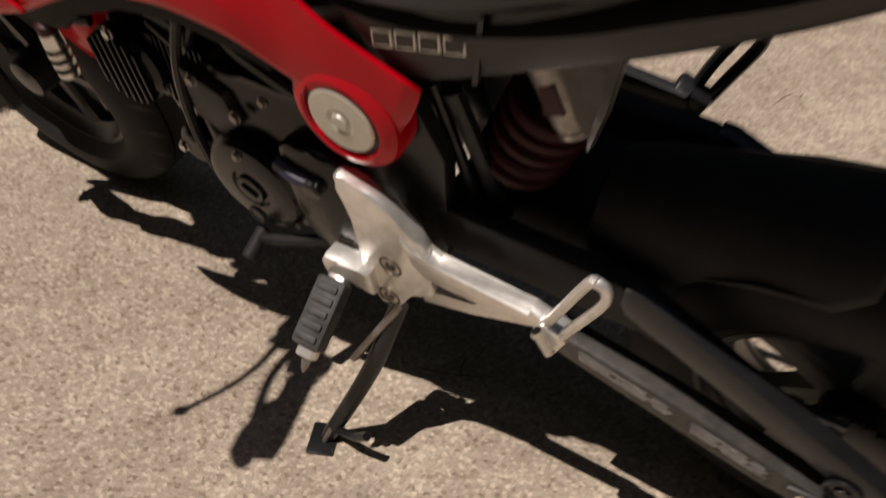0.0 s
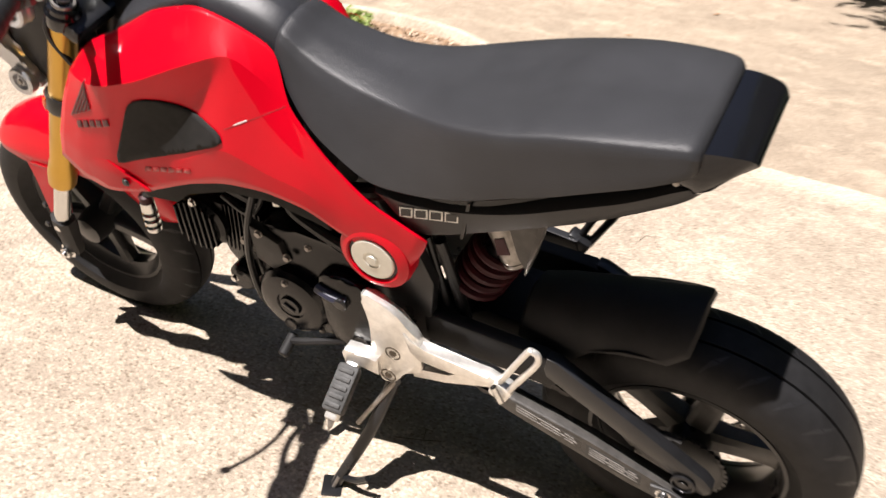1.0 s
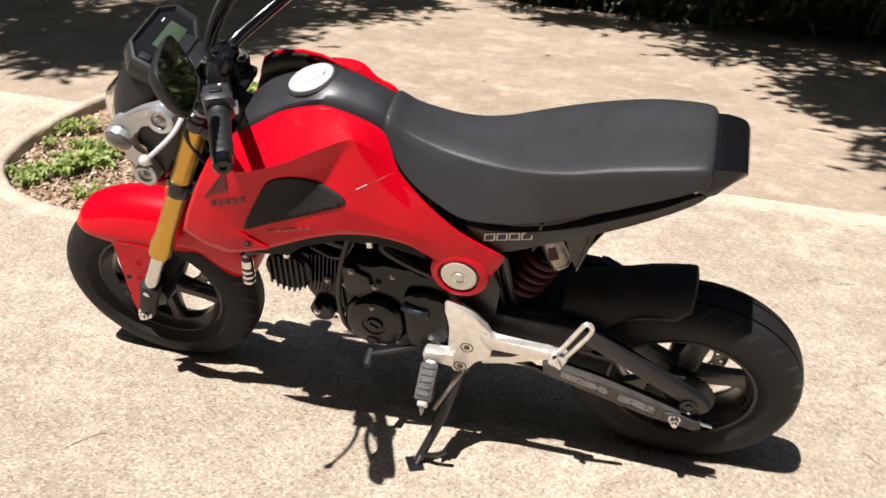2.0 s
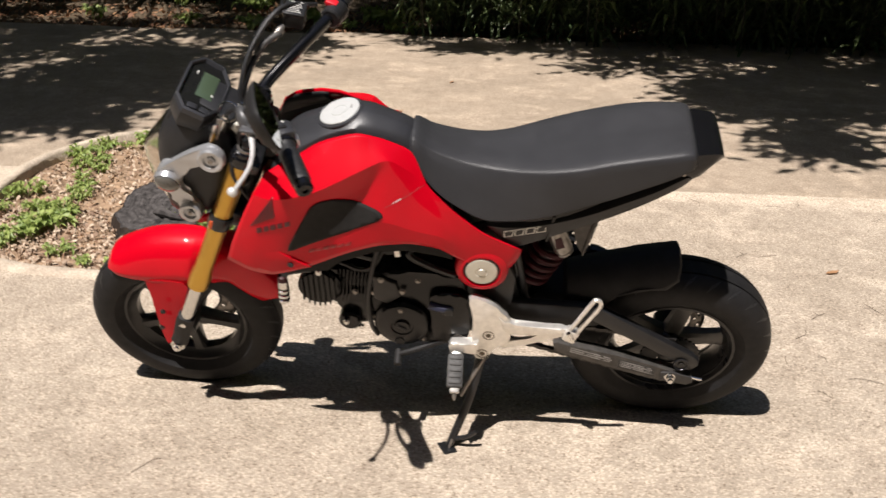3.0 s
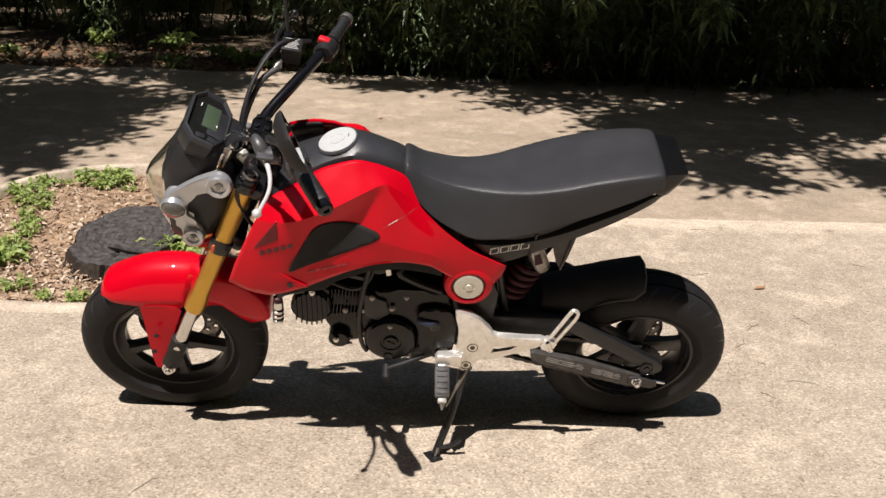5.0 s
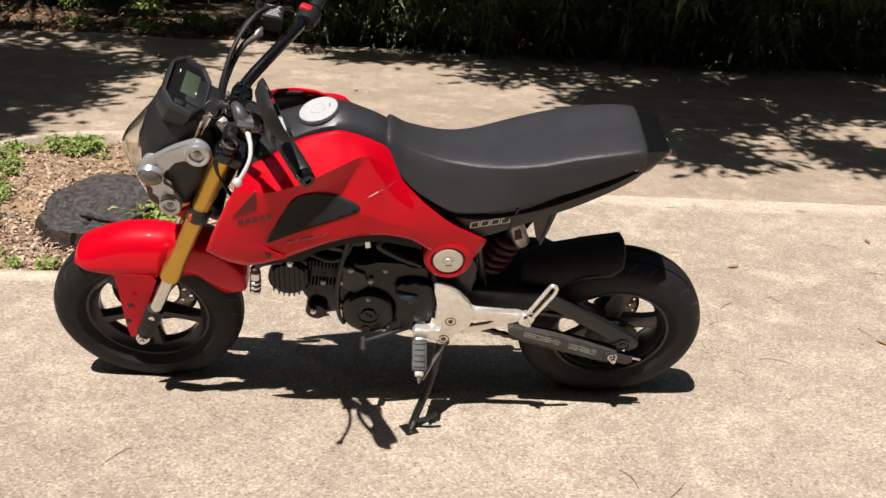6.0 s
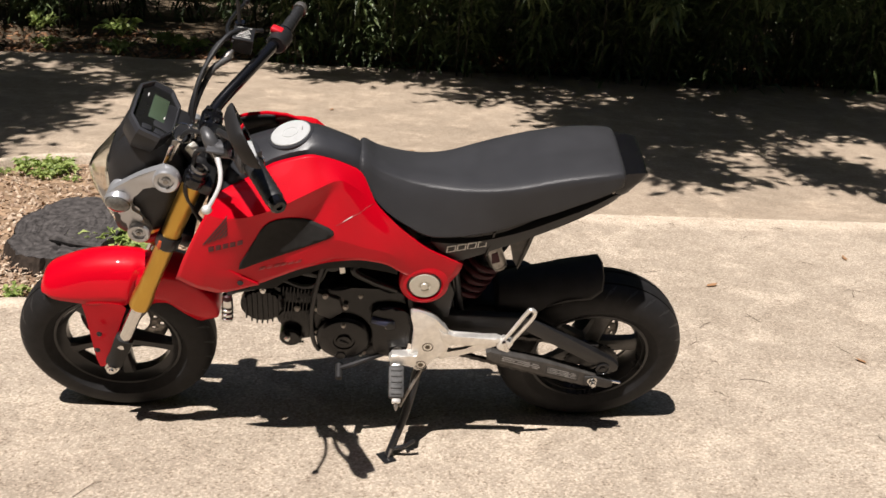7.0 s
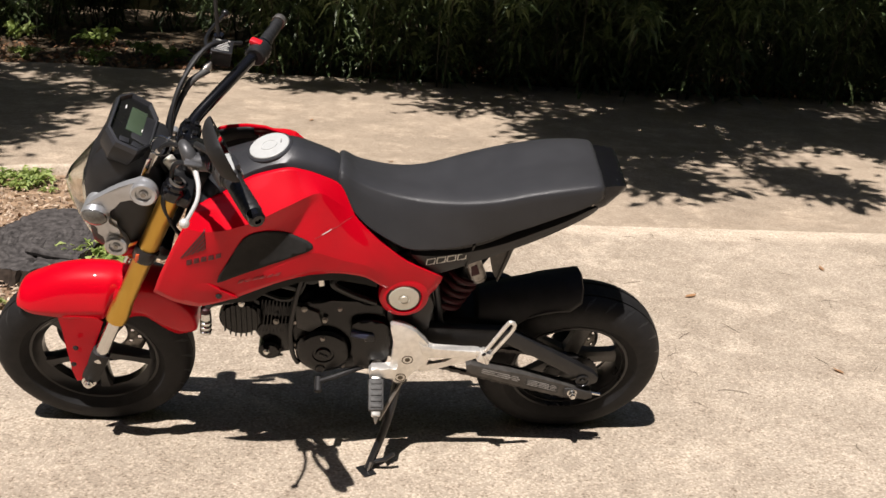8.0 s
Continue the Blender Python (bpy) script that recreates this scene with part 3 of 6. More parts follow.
shrubs = [shrub(31, 1.9, 2300), shrub(32, 2.3, 2600), shrub(33, 1.6, 2100)]
rs = random.Random(77)
row = []
x = -0.3
while x < 9.5:
    row.append((x, 5.85 + rs.uniform(-0.12, 0.18) - (0.15 if x > 1.5 else 0)))
    x += rs.uniform(0.5, 0.7)
row += [(q, 6.9 + rs.uniform(-0.2, 0.3)) for q in np.arange(-0.5, 10, 0.8)]
row += [(q, 8.6 + rs.uniform(-0.2, 0.3)) for q in np.arange(-9, 11, 0.95)]
row += [(-2.95, 7.6), (-4.6, 7.7), (-5.6, 7.4), (-6.6, 7.2)]
for i, (x, y) in enumerate(row):
    if i < 3:
        shrubs[i].matrix_world = pose(x, y, -0.06, 0, 0, rs.uniform(0, 360))
    else:
        c = copy_thing(shrubs[i % 3], pose(x, y, -0.06, 0, 0, rs.uniform(0, 360)))
        s = rs.uniform(0.85, 1.2)
        c.scale = (s, s, s * rs.uniform(0.9, 1.15))


def shade_tree(seed, base, blobs, leaves_per_m3=150):
    """A tree with a leaning trunk and limbs that carry leafy clumps out over the lane; blobs: centre and radii."""
    rnd = random.Random(seed)
    ob = thing("tree", "leafy shade tree with limbs reaching out over the lane", "tree", pose(base[0], base[1], -0.06))
    bm = bmesh.new()
    fork = Vector((rnd.uniform(-0.2, 0.2), -0.4, 2.9))
    tube([(0, 0, -0.1), (0.05, -0.1, 1.2), tuple(fork)], [0.17, 0.14, 0.11], 12, 5, bm)
    for c, r in blobs:
        e = Vector(c) - Vector((base[0], base[1], -0.06))
        mid = fork.lerp(e, 0.5) + Vector((rnd.uniform(-0.3, 0.3), rnd.uniform(-0.3, 0.3), 0.35))
        tube([tuple(fork - Vector((0, 0, 0.15))), tuple(mid), tuple(e)], [0.04, 0.012, 0.004], 8, 5, bm)
    part("trunk", bm, BARK, ob)
    clumps = []
    for c, r in blobs:
        e = Vector(c) - Vector((base[0], base[1], -0.06))
        vol = r[0] * r[1] * r[2] * 4.2
        for _ in range(max(5, int(vol * 22))):
            d = Vector((rnd.gauss(0, 1), rnd.gauss(0, 1), rnd.gauss(0, 1)))
            d = d.normalized() * rnd.random() ** 0.45
            clumps.append((e + Vector((d.x * r[0], d.y * r[1], d.z * r[2])), vol))
    count = int(sum(r[0] * r[1] * r[2] * 4.2 for c, r in blobs) * leaves_per_m3)

    def place(q):
        c, v = q.choice(clumps)
        d = Vector((q.gauss(0, 1), q.gauss(0, 1), q.gauss(0, 0.6))) * 0.13
        return tuple(c + d), (d.x, d.y, d.z - 0.02)
    lv = leaf_cluster("crown", count, place, 0.14, 0.06, 0.15, CANOPY, rnd, spread=1.6)
    lv.parent = ob
    return ob


# crowns out of view, hung where shade is wanted on lane and hedge: a spot on the ground moved up along the sun's way
def over(x, y, h):
    k = h / SUN_FROM.z
    return (x + SUN_FROM.x * k, y + SUN_FROM.y * k, h)


shade_tree(51, (3.2, 7.4), [(over(2.2, 3.75, 4.0), (0.85, 0.6, 0.3)), (over(1.3, 4.75, 4.0), (0.6, 0.3, 0.25)), (over(1.9, 2.8, 3.9), (0.18, 0.22, 0.16)), (over(2.72, 2.72, 3.9), (0.34, 0.2, 0.18)), (over(2.0, 4.3, 4.1), (0.6, 0.45, 0.28)), (over(1.75, 3.65, 4.0), (0.32, 0.28, 0.2)), (over(3.6, 3.85, 4.1), (0.4, 0.4, 0.25)),
                            (over(3.4, 4.5, 4.3), (1.5, 0.75, 0.35)), (over(1.7, 5.5, 4.4), (1.2, 0.5, 0.35)), (over(0.35, 5.2, 4.2), (0.6, 0.12, 0.15)), (over(5.6, 4.2, 4.2), (1.3, 1.0, 0.4)), (over(3.4, 5.9, 4.5), (0.5, 0.12, 0.15)), (over(3.2, 5.5, 4.5), (1.3, 0.28, 0.25)), (over(3.9, 5.2, 4.4), (0.7, 0.3, 0.22)), (over(5.6, 5.4, 4.5), (1.3, 0.35, 0.3))], 3600)
shade_tree(52, (-4.6, 8.2), [(over(-2.25, 2.75, 4.1), (0.36, 0.42, 0.22)), (over(-2.15, 3.25, 4.2), (0.32, 0.36, 0.2)), (over(-2.0, 3.9, 4.3), (0.36, 0.3, 0.2)), (over(-1.6, 4.2, 4.3), (0.36, 0.26, 0.2)), (over(-3.0, 3.4, 4.3), (1.05, 0.75, 0.3)), (over(-1.95, 3.6, 4.2), (0.45, 0.4, 0.22)), (over(-2.1, 4.4, 4.4), (0.75, 0.55, 0.3)), (over(-4.2, 4.0, 4.3), (1.0, 1.0, 0.35)), (over(-2.5, 2.65, 4.1), (0.5, 0.35, 0.2)),
                             (over(-1.5, 5.15, 4.4), (0.55, 0.3, 0.25)), (over(-5.6, 4.6, 4.4), (1.0, 1.2, 0.4)), (over(-1.6, 5.75, 4.6), (0.9, 0.25, 0.25)), (over(-2.0, 6.3, 4.7), (0.55, 0.3, 0.25)), (over(-3.3, 5.85, 4.6), (0.9, 0.35, 0.3)), (over(-4.6, 5.9, 4.6), (0.6, 0.5, 0.3)), (over(-0.6, 5.95, 4.7), (0.5, 0.3, 0.25)), (over(-1.0, 6.7, 4.8), (0.5, 0.3, 0.25)), (over(-2.5, 6.0, 4.6), (0.9, 0.25, 0.25)), (over(-3.3, 5.0, 4.4), (0.7, 0.4, 0.3)), (over(-1.9, 5.4, 4.5), (0.8, 0.22, 0.22)), (over(-1.7, 6.6, 4.7), (0.35, 0.25, 0.2)), (over(-3.9, 5.5, 4.5), (0.6, 0.3, 0.25)), (over(-1.3, 6.2, 4.7), (0.7, 0.28, 0.25)), (over(-2.3, 7.4, 4.8), (0.5, 0.4, 0.3)), (over(-4.3, 6.7, 4.6), (0.8, 0.35, 0.3)), (over(-5.8, 7.6, 4.7), (1.2, 0.9, 0.4)), (over(-2.5, 3.0, 4.2), (0.42, 0.45, 0.25)), (over(-3.0, 2.7, 4.2), (0.6, 0.5, 0.25)), (over(-2.2, 3.75, 4.2), (0.3, 0.3, 0.2)), (over(-2.7, 4.6, 4.3), (0.5, 0.4, 0.25))], 3600)
shade_tree(53, (0.2, 9.4), [(over(0.2, 6.3, 4.7), (1.1, 0.35, 0.35)), (over(-0.9, 7.5, 5.0), (0.8, 0.7, 0.4)), (over(1.2, 7.6, 5.2), (2.2, 1.2, 0.45)), (over(-2.6, 8.6, 5.2), (2.0, 1.0, 0.45)), (over(3.4, 6.3, 4.9), (2.0, 0.8, 0.4))], 1600)
# extra tree out of view, added to fill lit gaps in the lane's shade
shade_tree(55, (2.4, 9.0), [(over(2.6, 3.8, 4.2), (0.5, 0.3, 0.22)), (over(2.05, 4.95, 4.3), (0.5, 0.25, 0.2)), (over(2.9, 4.6, 4.4), (0.7, 0.4, 0.25))], 3400)
shade_tree(54, (6.5, 9.2), [(over(4.6, 8.0, 5.1), (1.8, 1.2, 0.4)), (over(6.6, 6.2, 4.9), (1.8, 1.2, 0.4)), (over(8.2, 8.2, 5.2), (1.8, 1.4, 0.4))], 1200)


# ---------------------------------------------------------------- what closes the place
def tree_wall(name, x0, y0, x1, y1, height, label):
    """A dense dark belt that stands in for far trees: a deep wall with a broken outline."""
    bm = bmesh.new()
    n, rows = 40, []
    d = Vector((x1 - x0, y1 - y0, 0))
    out = Vector((d.y, -d.x, 0)).normalized()
    for j in range(13):
        row = []
        for i in range(n + 1):
            t = i / n
            p = Vector((x0, y0, -0.1)) + d * t
            h = height * j / 12 * (1 + 0.18 * noise.noise((t * 9, x0, y0)))
            p += out * (0.7 * noise.noise((t * 20, h * 0.9, x0)) - 0.5 * (j / 12) ** 2)
            row.append(bm.verts.new((p.x, p.y, p.z + h)))
        rows.append(row)
    for a, b in zip(rows, rows[1:]):
        for i in range(n):
            bm.faces.new((a[i], a[i + 1], b[i + 1], b[i]))
    return tagged(part(name, bm, FAR_TREES, None, sharp=180, thick=0.4), label, "trees", kind="structure")


# added belts, mostly out of view, tall enough to hold back skylight
tree_wall("backdrop_1", -13, 10.8, 13, 10.8, 12.0, "dark belt of trees behind the hedge")
tree_wall("backdrop_2", -13, -10, -13, 11, 13.0, "added belt of dark trees beside the driveway, out of view, blocking skylight")
tree_wall("backdrop_3", 13, 11, 13, -10, 13.0, "added belt of dark trees beside the driveway, out of view, blocking skylight")
tree_wall("backdrop_4", 13, -9.5, -13, -9.5, 12.0, "added belt of dark trees across the driveway, out of view, blocking skylight")


# ---------------------------------------------------------------- motorcycle
# own frame: x to its tail, y to its right, z up; it leans to its left on the side stand
BIKE = pose(0.014, 0.085, 0.008, 0, 0, -1.2) @ pose(0, 0, 0, 22, 0, 0)
DRAFT = pose(0.014, 0.04, 0, 0, 0, -1.2) @ pose(0, 0, 0, 18, 0, 0)
bike = thing("motorcycle", "small red and black sport motorcycle leaning on its side stand", "motorcycle", BIKE)
INTO_BIKE = DRAFT.inverted()


def bolts(name, spots, parent, label, axis=(0, -1, 0), r=0.007, h=0.006, seg=6, mat=None):
    """Bolt heads, each an object of its own."""
    for p in spots:
        part(name, lathe([(0, r * 1.25), (h * 0.3, r * 1.25), (h * 0.32, r), (h, r * 0.9)], p, axis, seg), mat or STEEL_DARK, parent, label)


def holed_disc(r0, r1, y, holes, centre, parent, thick=0.004):
    """A brake disc: a ring with rows of round-cornered holes left open."""
    b = bmesh.new()
    rads = [r0 + (r1 - r0) * k for k in (0, 0.18, 0.36, 0.54, 0.72, 1)]
    n = holes * 4
    vs = [[b.verts.new((centre[0] + math.cos(2 * math.pi * i / n) * r, y, centre[2] + math.sin(2 * math.pi * i / n) * r)) for i in range(n)] for r in rads]
    for j in range(5):
        for i in range(n):
            if (j == 1 and i % 4 == 0) or (j == 3 and i % 4 == 2):
                continue
            b.faces.new((vs[j][i], vs[j][(i + 1) % n], vs[j + 1][(i + 1) % n], vs[j + 1][i]))
    return part("brake_disc", b, STEEL_DARK, parent, "drilled steel brake disc", thick=thick, drawn=False)


def wheel(name, x, z, radius, half, spoke_turn, lip, label):
    w = thing(name, "", "")
    w.parent = bike
    tagged(w, label)
    c = (x, 0, z)
    k = radius / 0.243
    prof = []
    side = [(lip - 0.006, 0.150), (lip, 0.156), (half * 0.97, 0.176), (half, 0.192), (half * 0.97, 0.206), (half * 0.9, 0.219), (half * 0.78, 0.2285), (half * 0.62, 0.2358)]
    crown = [(half * 0.44, 0.2402), (half * 0.36, 0.2411), (half * 0.355, 0.2368), (half * 0.29, 0.2368), (half * 0.285, 0.2418), (half * 0.12, 0.243)]
    up = [(-a, r * k if r > 0.16 else r) for a, r in side + crown]
    prof = up + [(-a, r) for a, r in reversed(up)] + [(lip - 0.012, 0.14), (0.012 - lip, 0.14)]
    lathe(prof, c, (0, 1, 0), 88, (b := bmesh.new()), ring=True)
    tyre = part("tyre", b, RUBBER, w, "black rubber road tyre with worn tread", sharp=28, drawn=False)
    # slanted tread cuts on both shoulders: flat black strips in place of shaded slots
    b = bmesh.new()
    n = 26
    for i in range(n):
        for s in (-1, 1):
            a0 = 2 * math.pi * (i + (0.5 if s > 0 else 0)) / n
            pts = []
            for q in range(5):
                t = q / 4
                y = s * half * (0.42 + 0.46 * t)
                r = float(np.interp(half * (0.42 + 0.46 * t), [0, half * 0.44, half * 0.62, half * 0.78, half * 0.9], [0.243 * k, 0.2402 * k, 0.2358 * k, 0.2285 * k, 0.219 * k])) + 0.0004
                a = a0 + 0.13 * t
                pts.append((y, r, a, 0.0095 * (1 - abs(2 * t - 1)) + 0.0015))
            rows = []
            for y, r, a, wd in pts:
                rows.append([b.verts.new((x + math.cos(a + d) * r, y, z + math.sin(a + d) * r)) for d in (-wd / r / 2, wd / r / 2)])
            for p, q in zip(rows, rows[1:]):
                b.faces.new((p[0], p[1], q[1], q[0]))
    tagged(part("tread_cut", b, BLACK_PLASTIC, tyre, "dark slanted tread cuts", sharp=60, drawn=False), kind="stuff")
    b = lathe([(-lip, 0.1535), (-lip, 0.147), (-lip * 0.6, 0.138), (-0.012, 0.128), (0.012, 0.128), (lip * 0.6, 0.138), (lip, 0.147), (lip, 0.1535)], c, (0, 1, 0), 72, None, ring=True)
    rim = part("rim", b, FRAME_BLACK, w, "black cast wheel rim", sharp=30, drawn=False)
    for i in range(5):
        a = radians(spoke_turn + 72 * i)
        d, s = Vector((math.cos(a), 0, math.sin(a))), Vector((-math.sin(a), 0, math.cos(a)))
        rings = []
        for q, wd, th in ((0.022, 0.022, 0.022), (0.05, 0.02, 0.019), (0.09, 0.019, 0.016), (0.118, 0.021, 0.015), (0.134, 0.028, 0.015)):
            o = Vector(c) + d * q
            rings.append([o + s * (wd * u * (0.75 if name == "front_wheel" else 1.0)) + Vector((0, th * v, 0)) for u, v in ((-1, -0.6), (-0.6, -1), (0.6, -1), (1, -0.6), (1, 0.6), (0.6, 1), (-0.6, 1), (-1, 0.6))])
        part("spoke", loft(bmesh.new(), rings), SPOKE_GREY if name == "rear_wheel" else FRAME_BLACK, rim, sharp=40, drawn=False)
    b = lathe([(-0.062, 0.018), (-0.06, 0.03), (-0.035, 0.034), (0.035, 0.034), (0.06, 0.03), (0.062, 0.018)], c, (0, 1, 0), 28)
    part("hub", b, FRAME_BLACK, w, drawn=False)
    holed_disc(0.062, 0.11 if name == "front_wheel" else 0.095, 0.058, 12, c, w)
    return w


FX, FZ, RX, RZ = -0.588, 0.242, 0.601, 0.247
wheel("front_wheel", FX, FZ, 0.237, 0.054, -15, 0.032, "front wheel with a black cast five-spoke rim")
rear = wheel("rear_wheel", RX, RZ, 0.242, 0.066, 4, 0.05, "rear wheel with a dusty cast five-spoke rim")
b = bmesh.new()
n = 34
for i in range(n):
    a = 2 * math.pi * i / n
    lathe([(0, 0.006), (0.005, 0.006)], (RX + math.cos(a) * 0.066, -0.069, RZ + math.sin(a) * 0.066), (0, 1, 0), 6, b)
lathe([(0, 0.03), (0, 0.066), (0.005, 0.066), (0.005, 0.03)], (RX, -0.069, RZ), (0, 1, 0), 40, b, ring=True)
part("sprocket", b, FRAME_BLACK, rear, "oily dark chain sprocket", drawn=False)

# ---- front fork
RAKE = Vector((0.43, 0, 1.0)).normalized()


def fork_point(z, y):
    return Vector((-0.4155 + (z - 0.63) * RAKE.x / RAKE.z, y, z))


for s in (-1, 1):
    y = 0.1 * s
    leg = thing("fork_leg", "", "")
    leg.parent = bike
    tagged(leg, "upside-down fork leg with gold upper tube")
    p = fork_point(0.445, y)
    L = (0.8 - 0.445) / RAKE.z
    b = lathe([(0, 0.019), (0.002, 0.0235), (0.03, 0.0245), (0.05, 0.0225), (0.06, 0.0205), (0.20, 0.0205), (0.205, 0.0215), (L, 0.0215)], p, RAKE, 28)
    part("upper_tube", b, GOLD, leg, "gold anodised fork tube")
    b = lathe([(0, 0.0245), (0.004, 0.026), (0.03, 0.026), (0.034, 0.0245)], fork_point(0.625, y), RAKE, 28)
    part("lower_clamp", b, FRAME_BLACK, leg, "black clamp ring")
    b = lathe([(0, 0.0235), (0.004, 0.0255), (0.022, 0.0255), (0.026, 0.022), (0.034, 0.022), (0.038, 0.016), (0.04, 0.016)], fork_point(0.79, y), RAKE, 28)
    part("top_cap", b, BLACK_GLOSS, leg, "black fork top cap")
    b = lathe([(0.036, 0.0175), (0.0415, 0.017), (0.0418, 0.0135), (0.039, 0.013), (0.039, 0.009), (0.046, 0.0085), (0.0465, 0.0)], fork_point(0.79, y), RAKE, 24)
    part("preload_nut", b, STEEL_DARK, leg, "dull steel nut in the fork cap", sharp=30)
    part("stanchion", rod(fork_point(0.32, y), fork_point(0.455, y), 0.0152, seg=22), CHROME, leg, "polished silver fork tube")
    # lower leg with the axle clamp
    q = fork_point(0.345, y)
    b = bmesh.new()
    rings = []
    for t, wx, wy in ((0, 0.02, 0.018), (0.25, 0.021, 0.019), (0.7, 0.019, 0.016), (0.9, 0.021, 0.016), (1.06, 0.017, 0.014)):
        o = q.lerp(Vector((FX + 0.004, y * 0.72, FZ - 0.013)), t)
        d = Vector((RAKE.z, 0, -RAKE.x))
        rings.append([o + d * wx * u + Vector((0, wy * v, 0)) for u, v in ((-1, -0.5), (-0.5, -1), (0.5, -1), (1, -0.5), (1, 0.5), (0.5, 1), (-0.5, 1), (-1, 0.5))])
    loft(b, rings)
    part("lower_leg", b, HUGGER, leg, "dark fork foot", sharp=45)
    if s < 0:
        b = lathe([(0, 0.017), (0.003, 0.017), (0.0032, 0.012), (0.012, 0.0115), (0.0122, 0.007), (0.018, 0.006)], (FX + 0.003, y * 0.72 - 0.012, FZ - 0.013), (0, -1, 0), 12)
        part("axle_nut", b, CHROME, leg, "bright axle nut")
b = bmesh.new()
box((0.06, 0.235, 0.026), pose(*fork_point(0.79, 0.0) + Vector((0.012, 0, 0)), 0, 25, 0), b, 0.008)
part("upper_triple_clamp", b, FRAME_BLACK, bike, "black upper fork clamp", sharp=30)
b = bmesh.new()
box((0.07, 0.2, 0.036), pose(*fork_point(0.645, 0.0) + Vector((0.014, 0, 0)), 0, 25, 0), b, 0.008)
part("lower_triple_clamp", b, FRAME_BLACK, bike, "black lower fork clamp", sharp=30)

# ---- front fender
b = bmesh.new()
rings = []
stations = spline([(127, 0.25, 0.012, 0.046), (122, 0.26, 0.043, 0.061), (112, 0.263, 0.066, 0.069), (98, 0.271, 0.09, 0.0725), (84, 0.278, 0.095, 0.0725), (68, 0.289, 0.1, 0.071),
                   (54, 0.304, 0.108, 0.07), (42, 0.306, 0.112, 0.07), (32, 0.3, 0.095, 0.067), (24, 0.282, 0.05, 0.06)], 8)
for th, rc, drop, w in stations:
    a = radians(th)
    ring = []
    for k in range(21):
        u = -1 + k / 10
        e = abs(u)
        back = min(1, max(0, (72 - th) / 22))
        y = math.copysign((w + 0.004 * (1 - back) * e) * (1 - (1 - e) ** (1.25 + 1.65 * back)), u) if e else 0.0
        y *= 1 - 0.17 * min(1, max(0, (74 - th) / 2.2))
        y -= math.copysign(0.012 * min(1, max(0, (66 - th) / 18)) * max(0, (e - 0.4) / 0.6), u)
        r = rc - drop * ((0.45 - 0.21 * back) * e ** 2 + (0.55 + 0.21 * back) * e ** (3.0 + 1.2 * back))
        ring.append((FX + math.cos(a) * r, y, FZ + math.sin(a) * r))
    rings.append(ring)
loft(b, rings, False)
fender = part("front_fender", b, RED, bike, "glossy red front fender", sharp=48, thick=0.003, drawn=False)
for s in (-1, 1):
    y = 0.0768 * s
    arc = [(FX + math.cos(radians(q)) * 0.1865, FZ + math.sin(radians(q)) * 0.1865) for q in (77, 82, 87, 92, 97, 102, 105)]
    out = arc + [(-0.638, 0.42), (-0.634, 0.385), (-0.632, 0.333), (-0.627, 0.25), (-0.621, 0.222), (-0.605, 0.224), (-0.585, 0.275), (-0.556, 0.36), (-0.538, 0.41)]
    out = [(p[0], p[1], -s * (0.0022 * max(0, (-0.61 - p[0]) / 0.03) - 0.085 * max(0, 0.405 - p[1]))) for p in out]
    part("fender_stay", plate(out, y - s * 0.003, y), RED, fender, "red fender side skirt", drawn=False)
    bolts("stay_bolt", [(-0.602, y + s * 0.005, 0.337), (-0.612, y + s * 0.009, 0.288)], fender, "small dark bolt", (0, s, 0), 0.0055, 0.004, 10, FRAME_BLACK)
# caliper beyond the wheel, enlarged and shifted to close a gap in the shadow
part("brake_caliper", box((0.055, 0.08, 0.085), pose(-0.472, 0.1, 0.34, 0, 25, 0), None, 0.01), FRAME_BLACK, bike, "black brake caliper", sharp=40)

